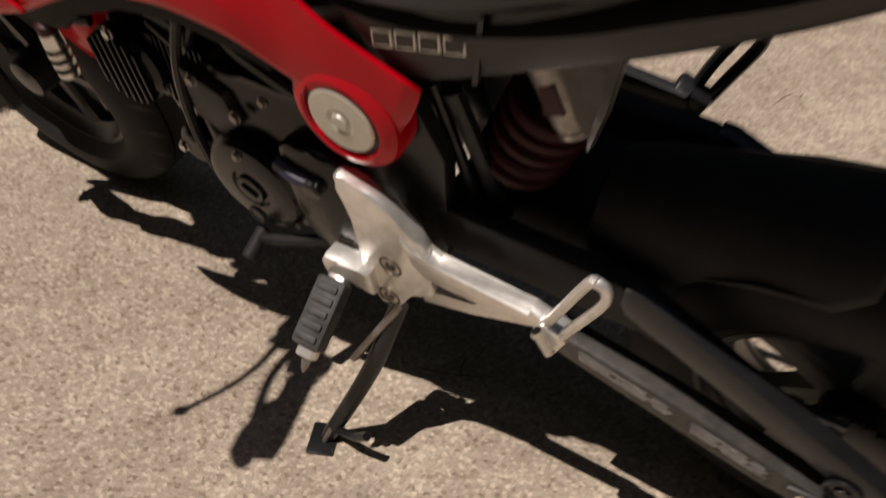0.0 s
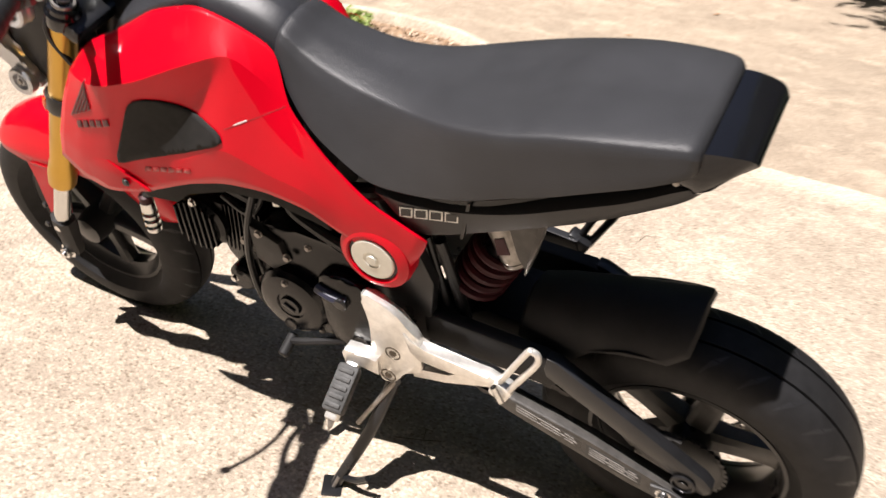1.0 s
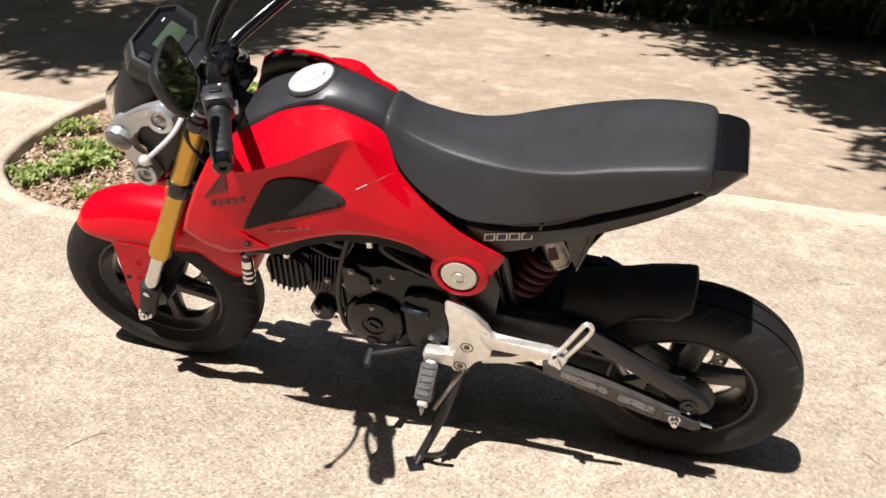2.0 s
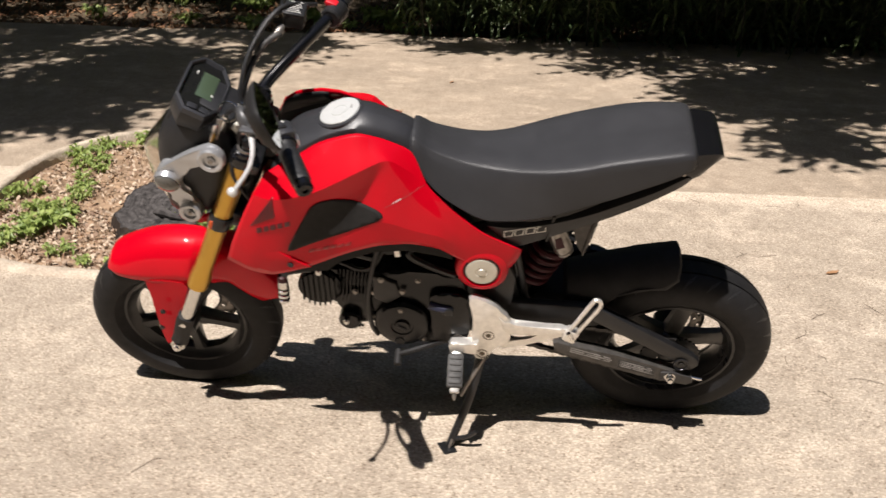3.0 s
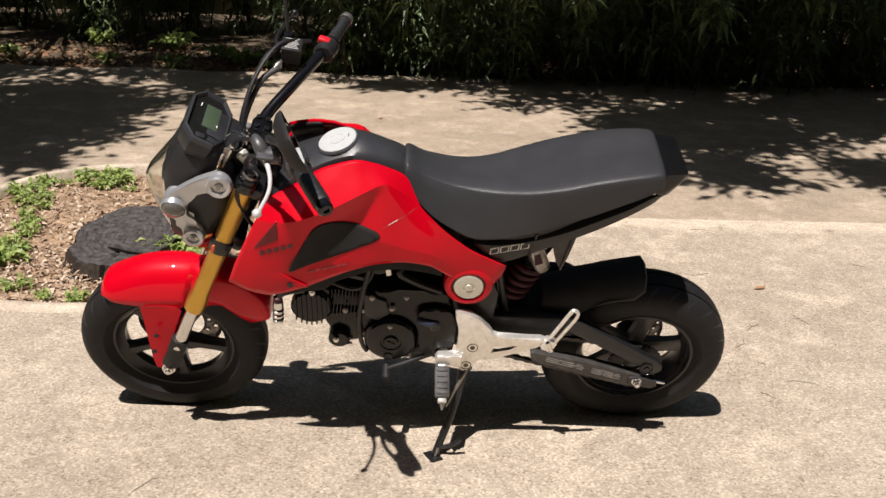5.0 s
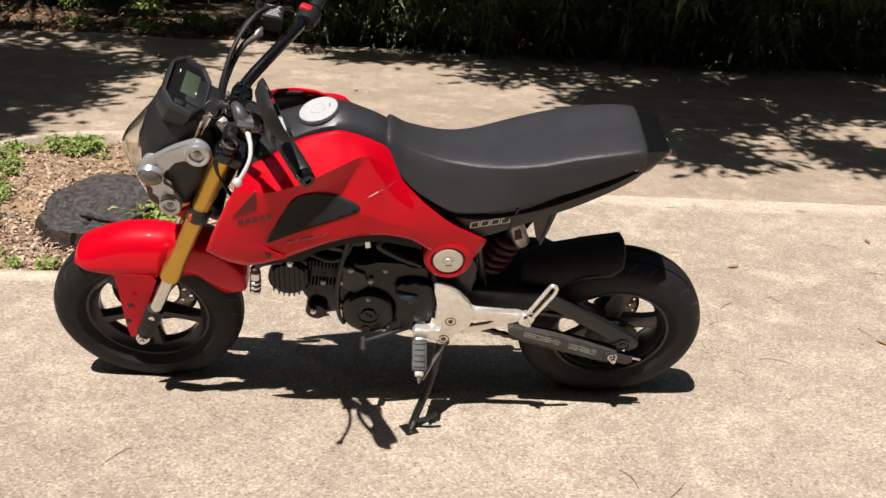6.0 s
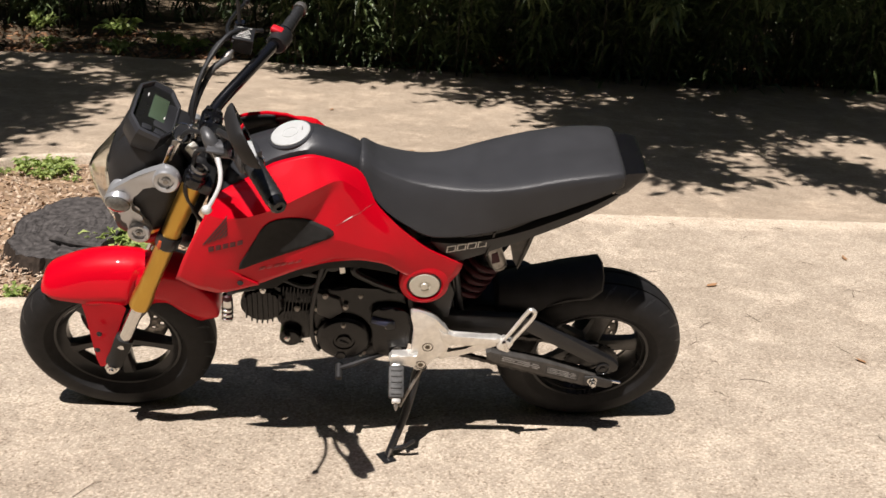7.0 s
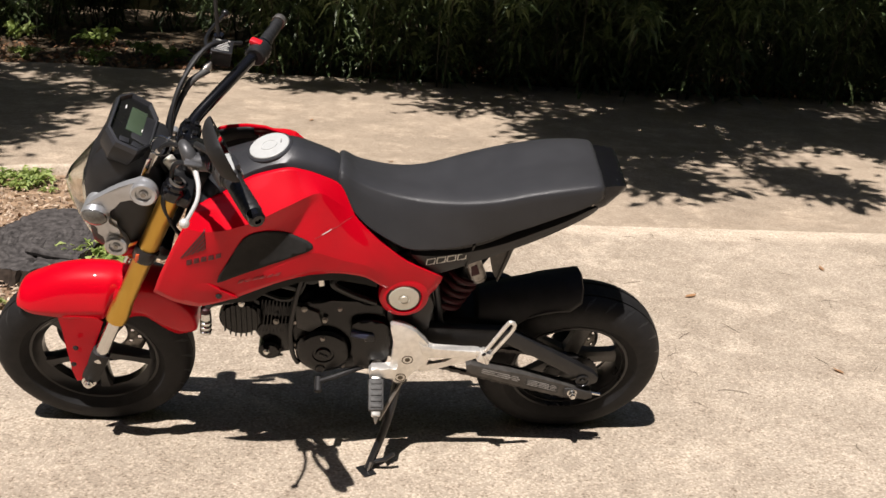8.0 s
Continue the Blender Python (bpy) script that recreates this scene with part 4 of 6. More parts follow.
# ---- red side shrouds
SHROUD = [
    [(-0.294, -0.110, 0.775), (-0.304, -0.123, 0.762), (-0.320, -0.137, 0.738), (-0.345, -0.145, 0.690), (-0.375, -0.149, 0.623), (-0.393, -0.148, 0.572)],
    [(-0.270, -0.102, 0.788), (-0.275, -0.124, 0.773), (-0.285, -0.151, 0.737), (-0.305, -0.157, 0.675), (-0.330, -0.160, 0.598), (-0.350, -0.156, 0.552)],
    [(-0.235, -0.095, 0.805), (-0.235, -0.120, 0.788), (-0.236, -0.165, 0.752), (-0.246, -0.162, 0.680), (-0.272, -0.160, 0.604), (-0.300, -0.156, 0.539)],
    [(-0.182, -0.082, 0.838), (-0.182, -0.110, 0.817), (-0.176, -0.160, 0.772), (-0.195, -0.153, 0.712), (-0.232, -0.151, 0.616), (-0.232, -0.15, 0.556)],
    [(-0.107, -0.078, 0.860), (-0.107, -0.100, 0.838), (-0.104, -0.139, 0.804), (-0.100, -0.126, 0.756), (-0.138, -0.149, 0.644), (-0.132, -0.150, 0.608)],
    [(-0.056, -0.073, 0.844), (-0.056, -0.092, 0.834), (-0.044, -0.109, 0.822), (-0.042, -0.114, 0.811), (-0.056, -0.150, 0.698), (-0.062, -0.151, 0.634)],
    [(0.002, -0.069, 0.817), (0.006, -0.084, 0.797), (0.010, -0.098, 0.775), (0.010, -0.124, 0.728), (0.010, -0.143, 0.668), (0.002, -0.146, 0.638)],
    [(0.030, -0.100, 0.757), (0.042, -0.108, 0.738), (0.052, -0.115, 0.716), (0.060, -0.128, 0.684), (0.064, -0.136, 0.652), (0.060, -0.138, 0.622)],
    [(0.087, -0.114, 0.702), (0.094, -0.117, 0.686), (0.100, -0.120, 0.666), (0.102, -0.124, 0.642), (0.100, -0.126, 0.616), (0.096, -0.126, 0.588)],
    [(0.150, -0.120, 0.652), (0.150, -0.121, 0.638), (0.150, -0.122, 0.620), (0.146, -0.123, 0.604), (0.138, -0.123, 0.588), (0.128, -0.122, 0.570)],
    [(0.233, -0.112, 0.606), (0.231, -0.113, 0.598), (0.227, -0.114, 0.588), (0.221, -0.115, 0.576), (0.213, -0.115, 0.563), (0.203, -0.114, 0.548)],
]


def shroud_grid(n=5):
    cols = list(zip(*SHROUD))
    lines = []
    for c in cols:
        fine = [np.array(c[0])]
        for p, q in zip(c, c[1:]):
            fine += [np.array(p) + (np.array(q) - np.array(p)) * k / n for k in range(1, n + 1)]
        for _ in range(2):
            fine = [fine[0]] + [(fine[j - 1] + 2 * fine[j] + fine[j + 1]) / 4 for j in range(1, len(fine) - 1)] + [fine[-1]]
        lines.append(fine)
    rows = []
    for i in range(len(lines[0])):
        ctrl = [lines[k][i] for k in range(6)]
        fine = []
        for k in range(5):
            for q in range(4):
                fine.append(ctrl[k] + (ctrl[k + 1] - ctrl[k]) * q / 4)
        fine.append(ctrl[5])
        # soften the creases a little
        soft = [fine[0]] + [(fine[j - 1] + 2 * fine[j] + fine[j + 1]) / 4 if j not in (8, 16) else fine[j] for j in range(1, len(fine) - 1)] + [fine[-1]]
        rows.append(soft)
    return rows


GRID = shroud_grid()
GRID_POINTS = np.array([p for r in GRID for p in r])


TRI = []
for r0, r1 in zip(GRID, GRID[1:]):
    for k in range(len(r0) - 1):
        TRI += [(r0[k], r0[k + 1], r1[k + 1]), (r0[k], r1[k + 1], r1[k])]
TRI = np.array(TRI)


def shroud_y(x, z):
    """How far out the left shroud lies at x, z."""
    a, b, c = TRI[:, 0], TRI[:, 1], TRI[:, 2]
    det = (b[:, 2] - c[:, 2]) * (a[:, 0] - c[:, 0]) + (c[:, 0] - b[:, 0]) * (a[:, 2] - c[:, 2])
    det = np.where(abs(det) < 1e-12, 1e-12, det)
    u = ((b[:, 2] - c[:, 2]) * (x - c[:, 0]) + (c[:, 0] - b[:, 0]) * (z - c[:, 2])) / det
    v = ((c[:, 2] - a[:, 2]) * (x - c[:, 0]) + (a[:, 0] - c[:, 0]) * (z - c[:, 2])) / det
    w = 1 - u - v
    inside = (u > -1e-6) & (v > -1e-6) & (w > -1e-6)
    if inside.any():
        return float((u * a[:, 1] + v * b[:, 1] + w * c[:, 1])[inside].min())
    d = (GRID_POINTS[:, 0] - x) ** 2 + (GRID_POINTS[:, 2] - z) ** 2
    return float(GRID_POINTS[int(np.argmin(d)), 1])


def on_shroud(outline, mat, name, parent, s, lift, thick, label, fill=0.012, wing=False):
    """A patch that hugs the shroud: an outline in x, z, filled with a fine mesh."""
    b = bmesh.new()
    vs = [b.verts.new((p[0], 0, p[1])) for p in outline]
    b.faces.new(vs)
    bmesh.ops.triangulate(b, faces=b.faces)
    for _ in range(4):
        long = [e for e in b.edges if e.calc_length() > fill]
        if not long:
            break
        bmesh.ops.subdivide_edges(b, edges=long, cuts=1)
        bmesh.ops.triangulate(b, faces=b.faces)
    for v in b.verts:
        more = 0.005 * min(1.0, max(0.0, (v.co.x + 0.345) / 0.08)) * min(1.0, max(0.0, (0.618 - v.co.z) / 0.03)) if wing else 0.0
        v.co.y = s * (-shroud_y(v.co.x, v.co.z) + lift + more)
    return part(name, b, mat, parent, label, sharp=35, thick=thick, offset=0, even=True)


for s in (-1, 1):
    rows = [[(p[0], -s * p[1], p[2]) for p in r] for r in GRID]
    if s > 0:  # the right shroud stands a little prouder of the tank at the front and drops behind the cap
        for r in rows:
            x = r[0][0]
            rise = float(np.interp(x, (-0.3, -0.267, -0.21, -0.165, -0.11, -0.07, -0.03, 0.03), (0.804, 0.826, 0.842, 0.845, 0.832, 0.775, 0.73, 0.70))) - r[0][2]
            near = float(np.interp(x, (-0.25, -0.19, -0.13, 0.0), (0.104, 0.092, 0.078, 0.062)))
            reach = 12 + 12 * min(1.0, max(0.0, (x + 0.13) / 0.05))
            for k, q in enumerate(r):
                w = max(0.0, 1 - k / 8)
                # lower side, out of view, bulged outward to widen the cast shadow
                low = min(1.0, max(0.0, (k - 7) / 5)) * max(0.0, 1 - abs(q[0] + 0.17) / 0.2)
                r[k] = (q[0], q[1] * (1 - w) + near * w + 0.0595 * low, q[2] + rise * max(0.0, 1 - k / reach))
    b = loft(bmesh.new(), rows, False)
    sh = part("side_shroud", b, RED, bike, "glossy red side shroud with a sharp crease", sharp=13, thick=0.004, offset=0, even=True)
    if s > 0:
        # black sheet added inside the shroud, where the gap beside the tank is dark
        inner = [[(q[0], q[1] - 0.007, q[2] - 0.003) for q in r[:12]] for r in rows if r[0][0] < -0.185]
        part("gap_sheet", loft(bmesh.new(), inner, False), BLACK_PLASTIC, sh, "added black sheet inside the right shroud, along the dark gap", thick=0.002, offset=0, even=True)
    # red boss round the frame pivot, with a metal disc
    c = (0.15, s * 0.112, 0.55)
    b = lathe([(-0.02, 0.056), (0.0, 0.0575), (0.008, 0.055), (0.0135, 0.048), (0.0145, 0.0415), (0.012, 0.0395), (0.004, 0.0385)], c, (0, s, 0), 48)
    boss = part("pivot_boss", b, RED, sh, "round red boss", sharp=30)
    b = lathe([(0, 0.0385), (0.006, 0.0385), (0.0062, 0.0372)], (c[0], c[1] + s * 0.004, c[2]), (0, s, 0), 40)
    part("dark_ring", b, BLACK_PLASTIC, sh, "black ring")
    b = lathe([(0, 0.0345), (0.0085, 0.0345), (0.0105, 0.0325), (0.011, 0.014), (0.0095, 0.0125), (0.0095, 0.009), (0.0125, 0.0075)], (c[0], c[1] + s * 0.004, c[2]), (0, s, 0), 40)
    part("pivot_disc", b, DISC_BEIGE, sh, "pale metal pivot disc with a bolt", sharp=25)
    scoop = [(-0.256, 0.612), (-0.252, 0.628), (-0.206, 0.716), (-0.198, 0.729), (-0.187, 0.738), (-0.172, 0.743), (-0.15, 0.742), (-0.115, 0.734), (-0.065, 0.718), (-0.055, 0.711), (-0.053, 0.704), (-0.062, 0.696), (-0.125, 0.664), (-0.2, 0.633), (-0.245, 0.613)]
    on_shroud(scoop, SCOOP_BLACK, "scoop_grille", sh, s, 0.002, 0.006, "black grained three-sided scoop panel")
    bolts("shroud_bolt", [(-0.254, s * (-shroud_y(-0.254, 0.574) + 0.008), 0.574)], sh, "small dark bolt", (0, s, 0), 0.0055, 0.003, 12, FRAME_BLACK)
    # fine moulding seam behind the scoop, with a short pale stripe on the left
    on_shroud([(-0.05, 0.722), (-0.01, 0.741), (0.03, 0.757), (0.03, 0.7583), (-0.01, 0.7424), (-0.05, 0.7234)], DECAL_FAINT, "seam", sh, s, 0.0024, 0.0005, "", 0.01)
    if s < 0:
        on_shroud([(-0.035, 0.7305), (-0.016, 0.7395), (-0.016, 0.7412), (-0.035, 0.7318)], DECAL_WHITE, "pale_patch", sh, s, 0.003, 0.0004, "short pale stripe", 0.01)
    # lower flap of the front wing, its rear edge standing proud
    flap = [(-0.34, 0.598), (-0.31, 0.611), (-0.281, 0.618), (-0.272, 0.61), (-0.246, 0.589), (-0.213, 0.566), (-0.232, 0.561), (-0.27, 0.552), (-0.3, 0.547), (-0.335, 0.556), (-0.345, 0.575)]
    on_shroud(flap, RED, "wing_flap", sh, s, -0.0006, 0.003, "proud red lower flap of the shroud", 0.009, True)
    # plain marks in place of the badge and lettering
    A, B, C = Vector((-0.33, 0.67)), Vector((-0.274, 0.701)), Vector((-0.274, 0.747))
    for k in range(5):
        q = [A.lerp(B, k / 5), C.lerp(B, k / 5), C.lerp(B, (k + 0.66) / 5), A.lerp(B, (k + 0.66) / 5)]
        on_shroud([tuple(v) for v in q], DECAL_DARK, "badge_bar", sh, s, 0.0036, 0.0008, "", 0.006)
    for k in range(5):
        x0, z0 = -0.317 + 0.0155 * k, 0.656 + 0.0057 * k
        q = [(x0, z0), (x0 + 0.0115, z0 + 0.0042), (x0 + 0.0125, z0 + 0.0165), (x0 + 0.001, z0 + 0.0123)]
        on_shroud(q, DECAL_DARK, "lettering_bar", sh, s, 0.0036, 0.0008, "", 0.006)
    for k in range(6):
        x0, z0 = -0.214 + 0.0155 * k, 0.604 + 0.0045 * k
        q = [(x0, z0), (x0 + 0.012, z0 + 0.0035), (x0 + 0.016, z0 + 0.0125), (x0 + 0.004, z0 + 0.009)]
        on_shroud(q, DECAL_FAINT, "lettering_bar", sh, s, 0.0026, 0.0006, "", 0.008)
    # black trim under the shroud
    trim = [(-0.236, 0.54), (-0.18, 0.546), (-0.152, 0.574), (-0.08, 0.602), (-0.004, 0.608), (0.06, 0.592), (0.088, 0.582), (0.082, 0.604), (0.055, 0.628), (0.0, 0.648), (-0.062, 0.644), (-0.13, 0.622), (-0.23, 0.574), (-0.252, 0.565)]
    part("lower_trim", plate([(p[0], p[1], 0.018 * (p[0] + 0.25) / 0.35 * -s) for p in trim], s * 0.146, s * 0.136, None, 0.002), SCOOP_BLACK, bike, "matt black trim under the red shroud", sharp=30)

# ---- tank cover and cap
b = bmesh.new()
rings = []
for x, w, ze, zc in spline([(-0.300, 0.096, 0.70, 0.735), (-0.285, 0.1, 0.745, 0.79), (-0.255, 0.097, 0.785, 0.822), (-0.215, 0.09, 0.812, 0.843), (-0.165, 0.081, 0.838, 0.862), (-0.107, 0.077, 0.849, 0.879), (-0.05, 0.072, 0.831, 0.866), (0.0, 0.068, 0.806, 0.842), (0.022, 0.062, 0.77, 0.805)], 5):
    ring = []
    for k in range(13):
        u = -1 + 2 * k / 12
        ring.append((x, w * u, ze - 0.03 * max(0, abs(u) - 0.92) / 0.08 + (zc - ze) * (1 - abs(u) ** 2.6)))
    rings.append(ring)
loft(b, rings, False)
part("tank_cover", b, GREY_COVER, bike, "satin dark grey tank cover", sharp=40, thick=0.004, offset=-1)
CAP = pose(-0.15, 0.004, 0.87, 0, -17, 0)
tilt = CAP.to_3x3() @ Vector((0, 0, 1))
b = lathe([(-0.014, 0.05), (0.002, 0.05), (0.0038, 0.0485)], CAP.translation, tilt, 48)
cap_ring = part("fuel_cap", b, GREY_COVER, bike, "dark ring round the fuel cap", sharp=30, drawn=False)
b = lathe([(0.003, 0.0435), (0.006, 0.0435), (0.0075, 0.042), (0.008, 0.0)], CAP.translation, tilt, 48)
part("cap_lid", b, CAP_SILVER, cap_ring, "pale silver fuel cap lid", sharp=25, drawn=False)
b = lathe([(0.0078, 0.018), (0.0092, 0.0176), (0.0092, 0.015), (0.0082, 0.0146)], CAP.translation, tilt, 32)
part("lock_ring", b, CAP_SILVER, cap_ring, drawn=False)
b = box((0.0025, 0.014, 0.0012), CAP @ pose(0.026, 0.006, 0.0082), None, 0.0004)
part("cap_mark", b, LABEL_GREY, cap_ring, "faint printed mark", drawn=False)

# ---- seat
b = bmesh.new()
rings = []
for x, w, z, wl, zl in spline([(-0.006, 0.05, 0.826, 0.068, 0.8), (-0.001, 0.056, 0.835, 0.076, 0.794), (0.01, 0.058, 0.833, 0.082, 0.783), (0.033, 0.06, 0.817, 0.095, 0.75), (0.065, 0.064, 0.804, 0.108, 0.722), (0.105, 0.068, 0.793, 0.116, 0.698), (0.15, 0.074, 0.787, 0.121, 0.676),
                               (0.2, 0.085, 0.788, 0.123, 0.677), (0.25, 0.099, 0.796, 0.125, 0.687), (0.3, 0.109, 0.807, 0.126, 0.703), (0.35, 0.114, 0.82, 0.126, 0.726), (0.4, 0.114, 0.834, 0.126, 0.746), (0.455, 0.114, 0.846, 0.125, 0.773),
                               (0.51, 0.11, 0.854, 0.121, 0.798), (0.545, 0.105, 0.857, 0.114, 0.815), (0.557, 0.101, 0.854, 0.108, 0.821), (0.563, 0.093, 0.847, 0.098, 0.827)], 3):
    cr = 0.008
    left = [(-wl + 0.012, zl - 0.002), (-wl, zl + 0.003), (-(wl * 0.6 + w * 0.4), zl + (z - zl) * 0.4), (-(wl * 0.22 + w * 0.78) - 0.002, zl + (z - zl) * 0.8), (-w - 0.002, z - 0.007), (-w + 0.001, z - 0.0015), (-w + 0.007, z + 0.0008), (-w + 0.022, z + cr * 0.5), (-w * 0.45, z + cr * 0.9)]
    full = left + [(0, z + cr)] + [(-y, q) for y, q in reversed(left)]
    rings.append([(x, y, q) for y, q in full])
loft(b, rings, True)
part("seat", b, SEAT_VINYL, bike, "long stepped dark grey vinyl seat", sharp=60, sub=1)

# ---- tail: rail covers and gloss cowl
b = bmesh.new()
rings = []
for x, w, zt, zb in spline([(0.158, 0.112, 0.678, 0.655), (0.19, 0.111, 0.674, 0.618), (0.215, 0.11, 0.674, 0.602), (0.25, 0.111, 0.68, 0.613), (0.3, 0.113, 0.694, 0.638), (0.366, 0.115, 0.72, 0.672), (0.43, 0.112, 0.75, 0.703), (0.49, 0.105, 0.776, 0.734), (0.54, 0.095, 0.802, 0.762), (0.562, 0.086, 0.808, 0.778), (0.575, 0.072, 0.811, 0.792)], 3):
    rings.append([(x, -w * 0.9, zt - 0.004), (x, -w, zt - 0.012), (x, -w * 0.985, (zt + zb) / 2), (x, -w * 0.94, zb + 0.006), (x, -w * 0.86, zb), (x, w * 0.86, zb), (x, w * 0.94, zb + 0.006), (x, w * 0.985, (zt + zb) / 2), (x, w, zt - 0.012), (x, w * 0.9, zt - 0.004)])
loft(b, rings)
rail = part("tail_side_cover", b, BLACK_PLASTIC, bike, "matt black cover under the seat", sharp=40)
b = bmesh.new()
rings = []
for x, w, zt, zb in spline([(0.535, 0.1, 0.846, 0.8), (0.57, 0.098, 0.853, 0.793), (0.597, 0.093, 0.853, 0.793), (0.61, 0.088, 0.85, 0.798), (0.617, 0.081, 0.841, 0.806)], 4):
    back = 0.045 * max(0.0, (x - 0.555) / 0.07)
    half = [(x - back * 1.25, -w * 0.9, zb - 0.004), (x - back * 0.85, -w * 0.97, zb + 0.007), (x - back * 0.3, -w, (zt + zb) / 2 + 0.006), (x, -w * 0.93, zt - 0.004), (x, -w * 0.5, zt)]
    rings.append(half + [(p[0], -p[1], p[2]) for p in reversed(half)])
loft(b, rings)
part("tail_cowl", b, BLACK_GLOSS, bike, "glossy black tail cowl", sharp=62)
for s in (-1, 1):
    bolts("cowl_screw", [(0.54, s * 0.1, 0.808)], rail, "small bright screw", (0, s, 0), 0.0035, 0.003, 10)
    # plain white outlined blocks in place of the model lettering
    for k in range(4):
        x0, z0 = 0.193 + 0.0225 * k, 0.6365 + 0.0055 * k
        for d, mat, y in ((0, DECAL_WHITE, 0.1115), (0.0022, DECAL_BLACK, 0.1122)):
            q = [(x0 + d, z0 + d), (x0 + 0.0195 - d, z0 + 0.0045 + d), (x0 + 0.0205 - d, z0 + 0.021 - d), (x0 + 0.001 + d, z0 + 0.0165 - d)]
            part("lettering_bar", plate(q, s * y, s * (y - 0.004)), mat, rail)
for s in (-1, 1):
    part("cover_seam", plate([(0.293, 0.694), (0.298, 0.696), (0.286, 0.632), (0.281, 0.63)], s * 0.1108, s * 0.106), DECAL_BLACK, rail, "dark joint in the side cover")
# stay that hangs from the rail
stay = thing("plate_stay", "", "")
stay.parent = bike
tagged(stay, "small folded metal stay under the tail")
part("stay_plate", plate([(0.335, 0.655), (0.385, 0.685), (0.37, 0.62), (0.362, 0.578), (0.35, 0.6)], -0.082, -0.079), WORN_STEEL, stay, "dull grey stay plate")
part("stay_edge", plate([(0.383, 0.684), (0.392, 0.684), (0.377, 0.62), (0.364, 0.576), (0.361, 0.578), (0.37, 0.62)], -0.088, -0.074, None, 0.001), WORN_STEEL, stay, "worn metal edge")
part("signal_bracket", tube([(0.39, 0.05, 0.69), (0.41, 0.055, 0.668), (0.45, 0.06, 0.68), (0.47, 0.06, 0.73)], 0.007, 8), FRAME_BLACK, bike, "black bracket under the tail")

# ---- rear fender: a straight-topped hugger that stops over the axle
b = bmesh.new()
rings = []
for x, zt, zb, w in ((0.335, 0.435, 0.35, 0.058), (0.342, 0.444, 0.352, 0.064), (0.38, 0.456, 0.378, 0.07), (0.43, 0.469, 0.405, 0.073), (0.48, 0.482, 0.425, 0.075), (0.53, 0.494, 0.44, 0.076), (0.575, 0.506, 0.45, 0.076), (0.584, 0.506, 0.452, 0.076), (0.589, 0.499, 0.453, 0.076)):
    h = zt - zb
    k = w / 0.076
    ring = [(zb, -w), (zb + h * 0.5, -w), (zt - 0.02, -w * 0.97), (zt + 0.002 * k, -w * 0.86), (zt + 0.026 * k, -w * 0.55), (zt + 0.036 * k, 0), (zt + 0.022 * k, w * 0.5), (zt - 0.002, w * 0.8), (zt - 0.016, w * 0.93), (zb + h * 0.4, w), (zb, w)]
    cut = (0.135, 0.085, 0.03, 0.004, 0, 0, 0, 0.004, 0.03, 0.085, 0.135)
    rings.append([(x - c * max(0.0, x - 0.42) / 0.169, y, z) for (z, y), c in zip(ring, cut)])
loft(b, rings, False)
b.verts.ensure_lookup_table()
b.faces.new(b.verts[:11])
part("rear_fender", b, HUGGER, bike, "matt black rear wheel hugger", sharp=35, thick=0.003, drawn=False)
# added black block: hides lit ground and keeps the space behind the shock dark
b = bmesh.new()
rings = []
for z, x0, x1, w in ((0.33, 0.215, 0.35, 0.05), (0.38, 0.22, 0.352, 0.055), (0.415, 0.25, 0.352, 0.056), (0.432, 0.285, 0.35, 0.052)):
    rings.append([(x0, -w, z), (x0 + 0.01, -w * 0.6, z), (x0 + 0.01, w * 0.6, z), (x0, w, z), (x1, w, z), (x1, -w, z)])
loft(b, rings)
part("dark_filler", b, HUGGER, bike, "added black block filling the dark space behind the shock", sharp=40, drawn=False)

# ---- swingarm, chain, shock
swing = thing("swingarm", "", "")
swing.parent = bike
tagged(swing, "dusty black braced swingarm")
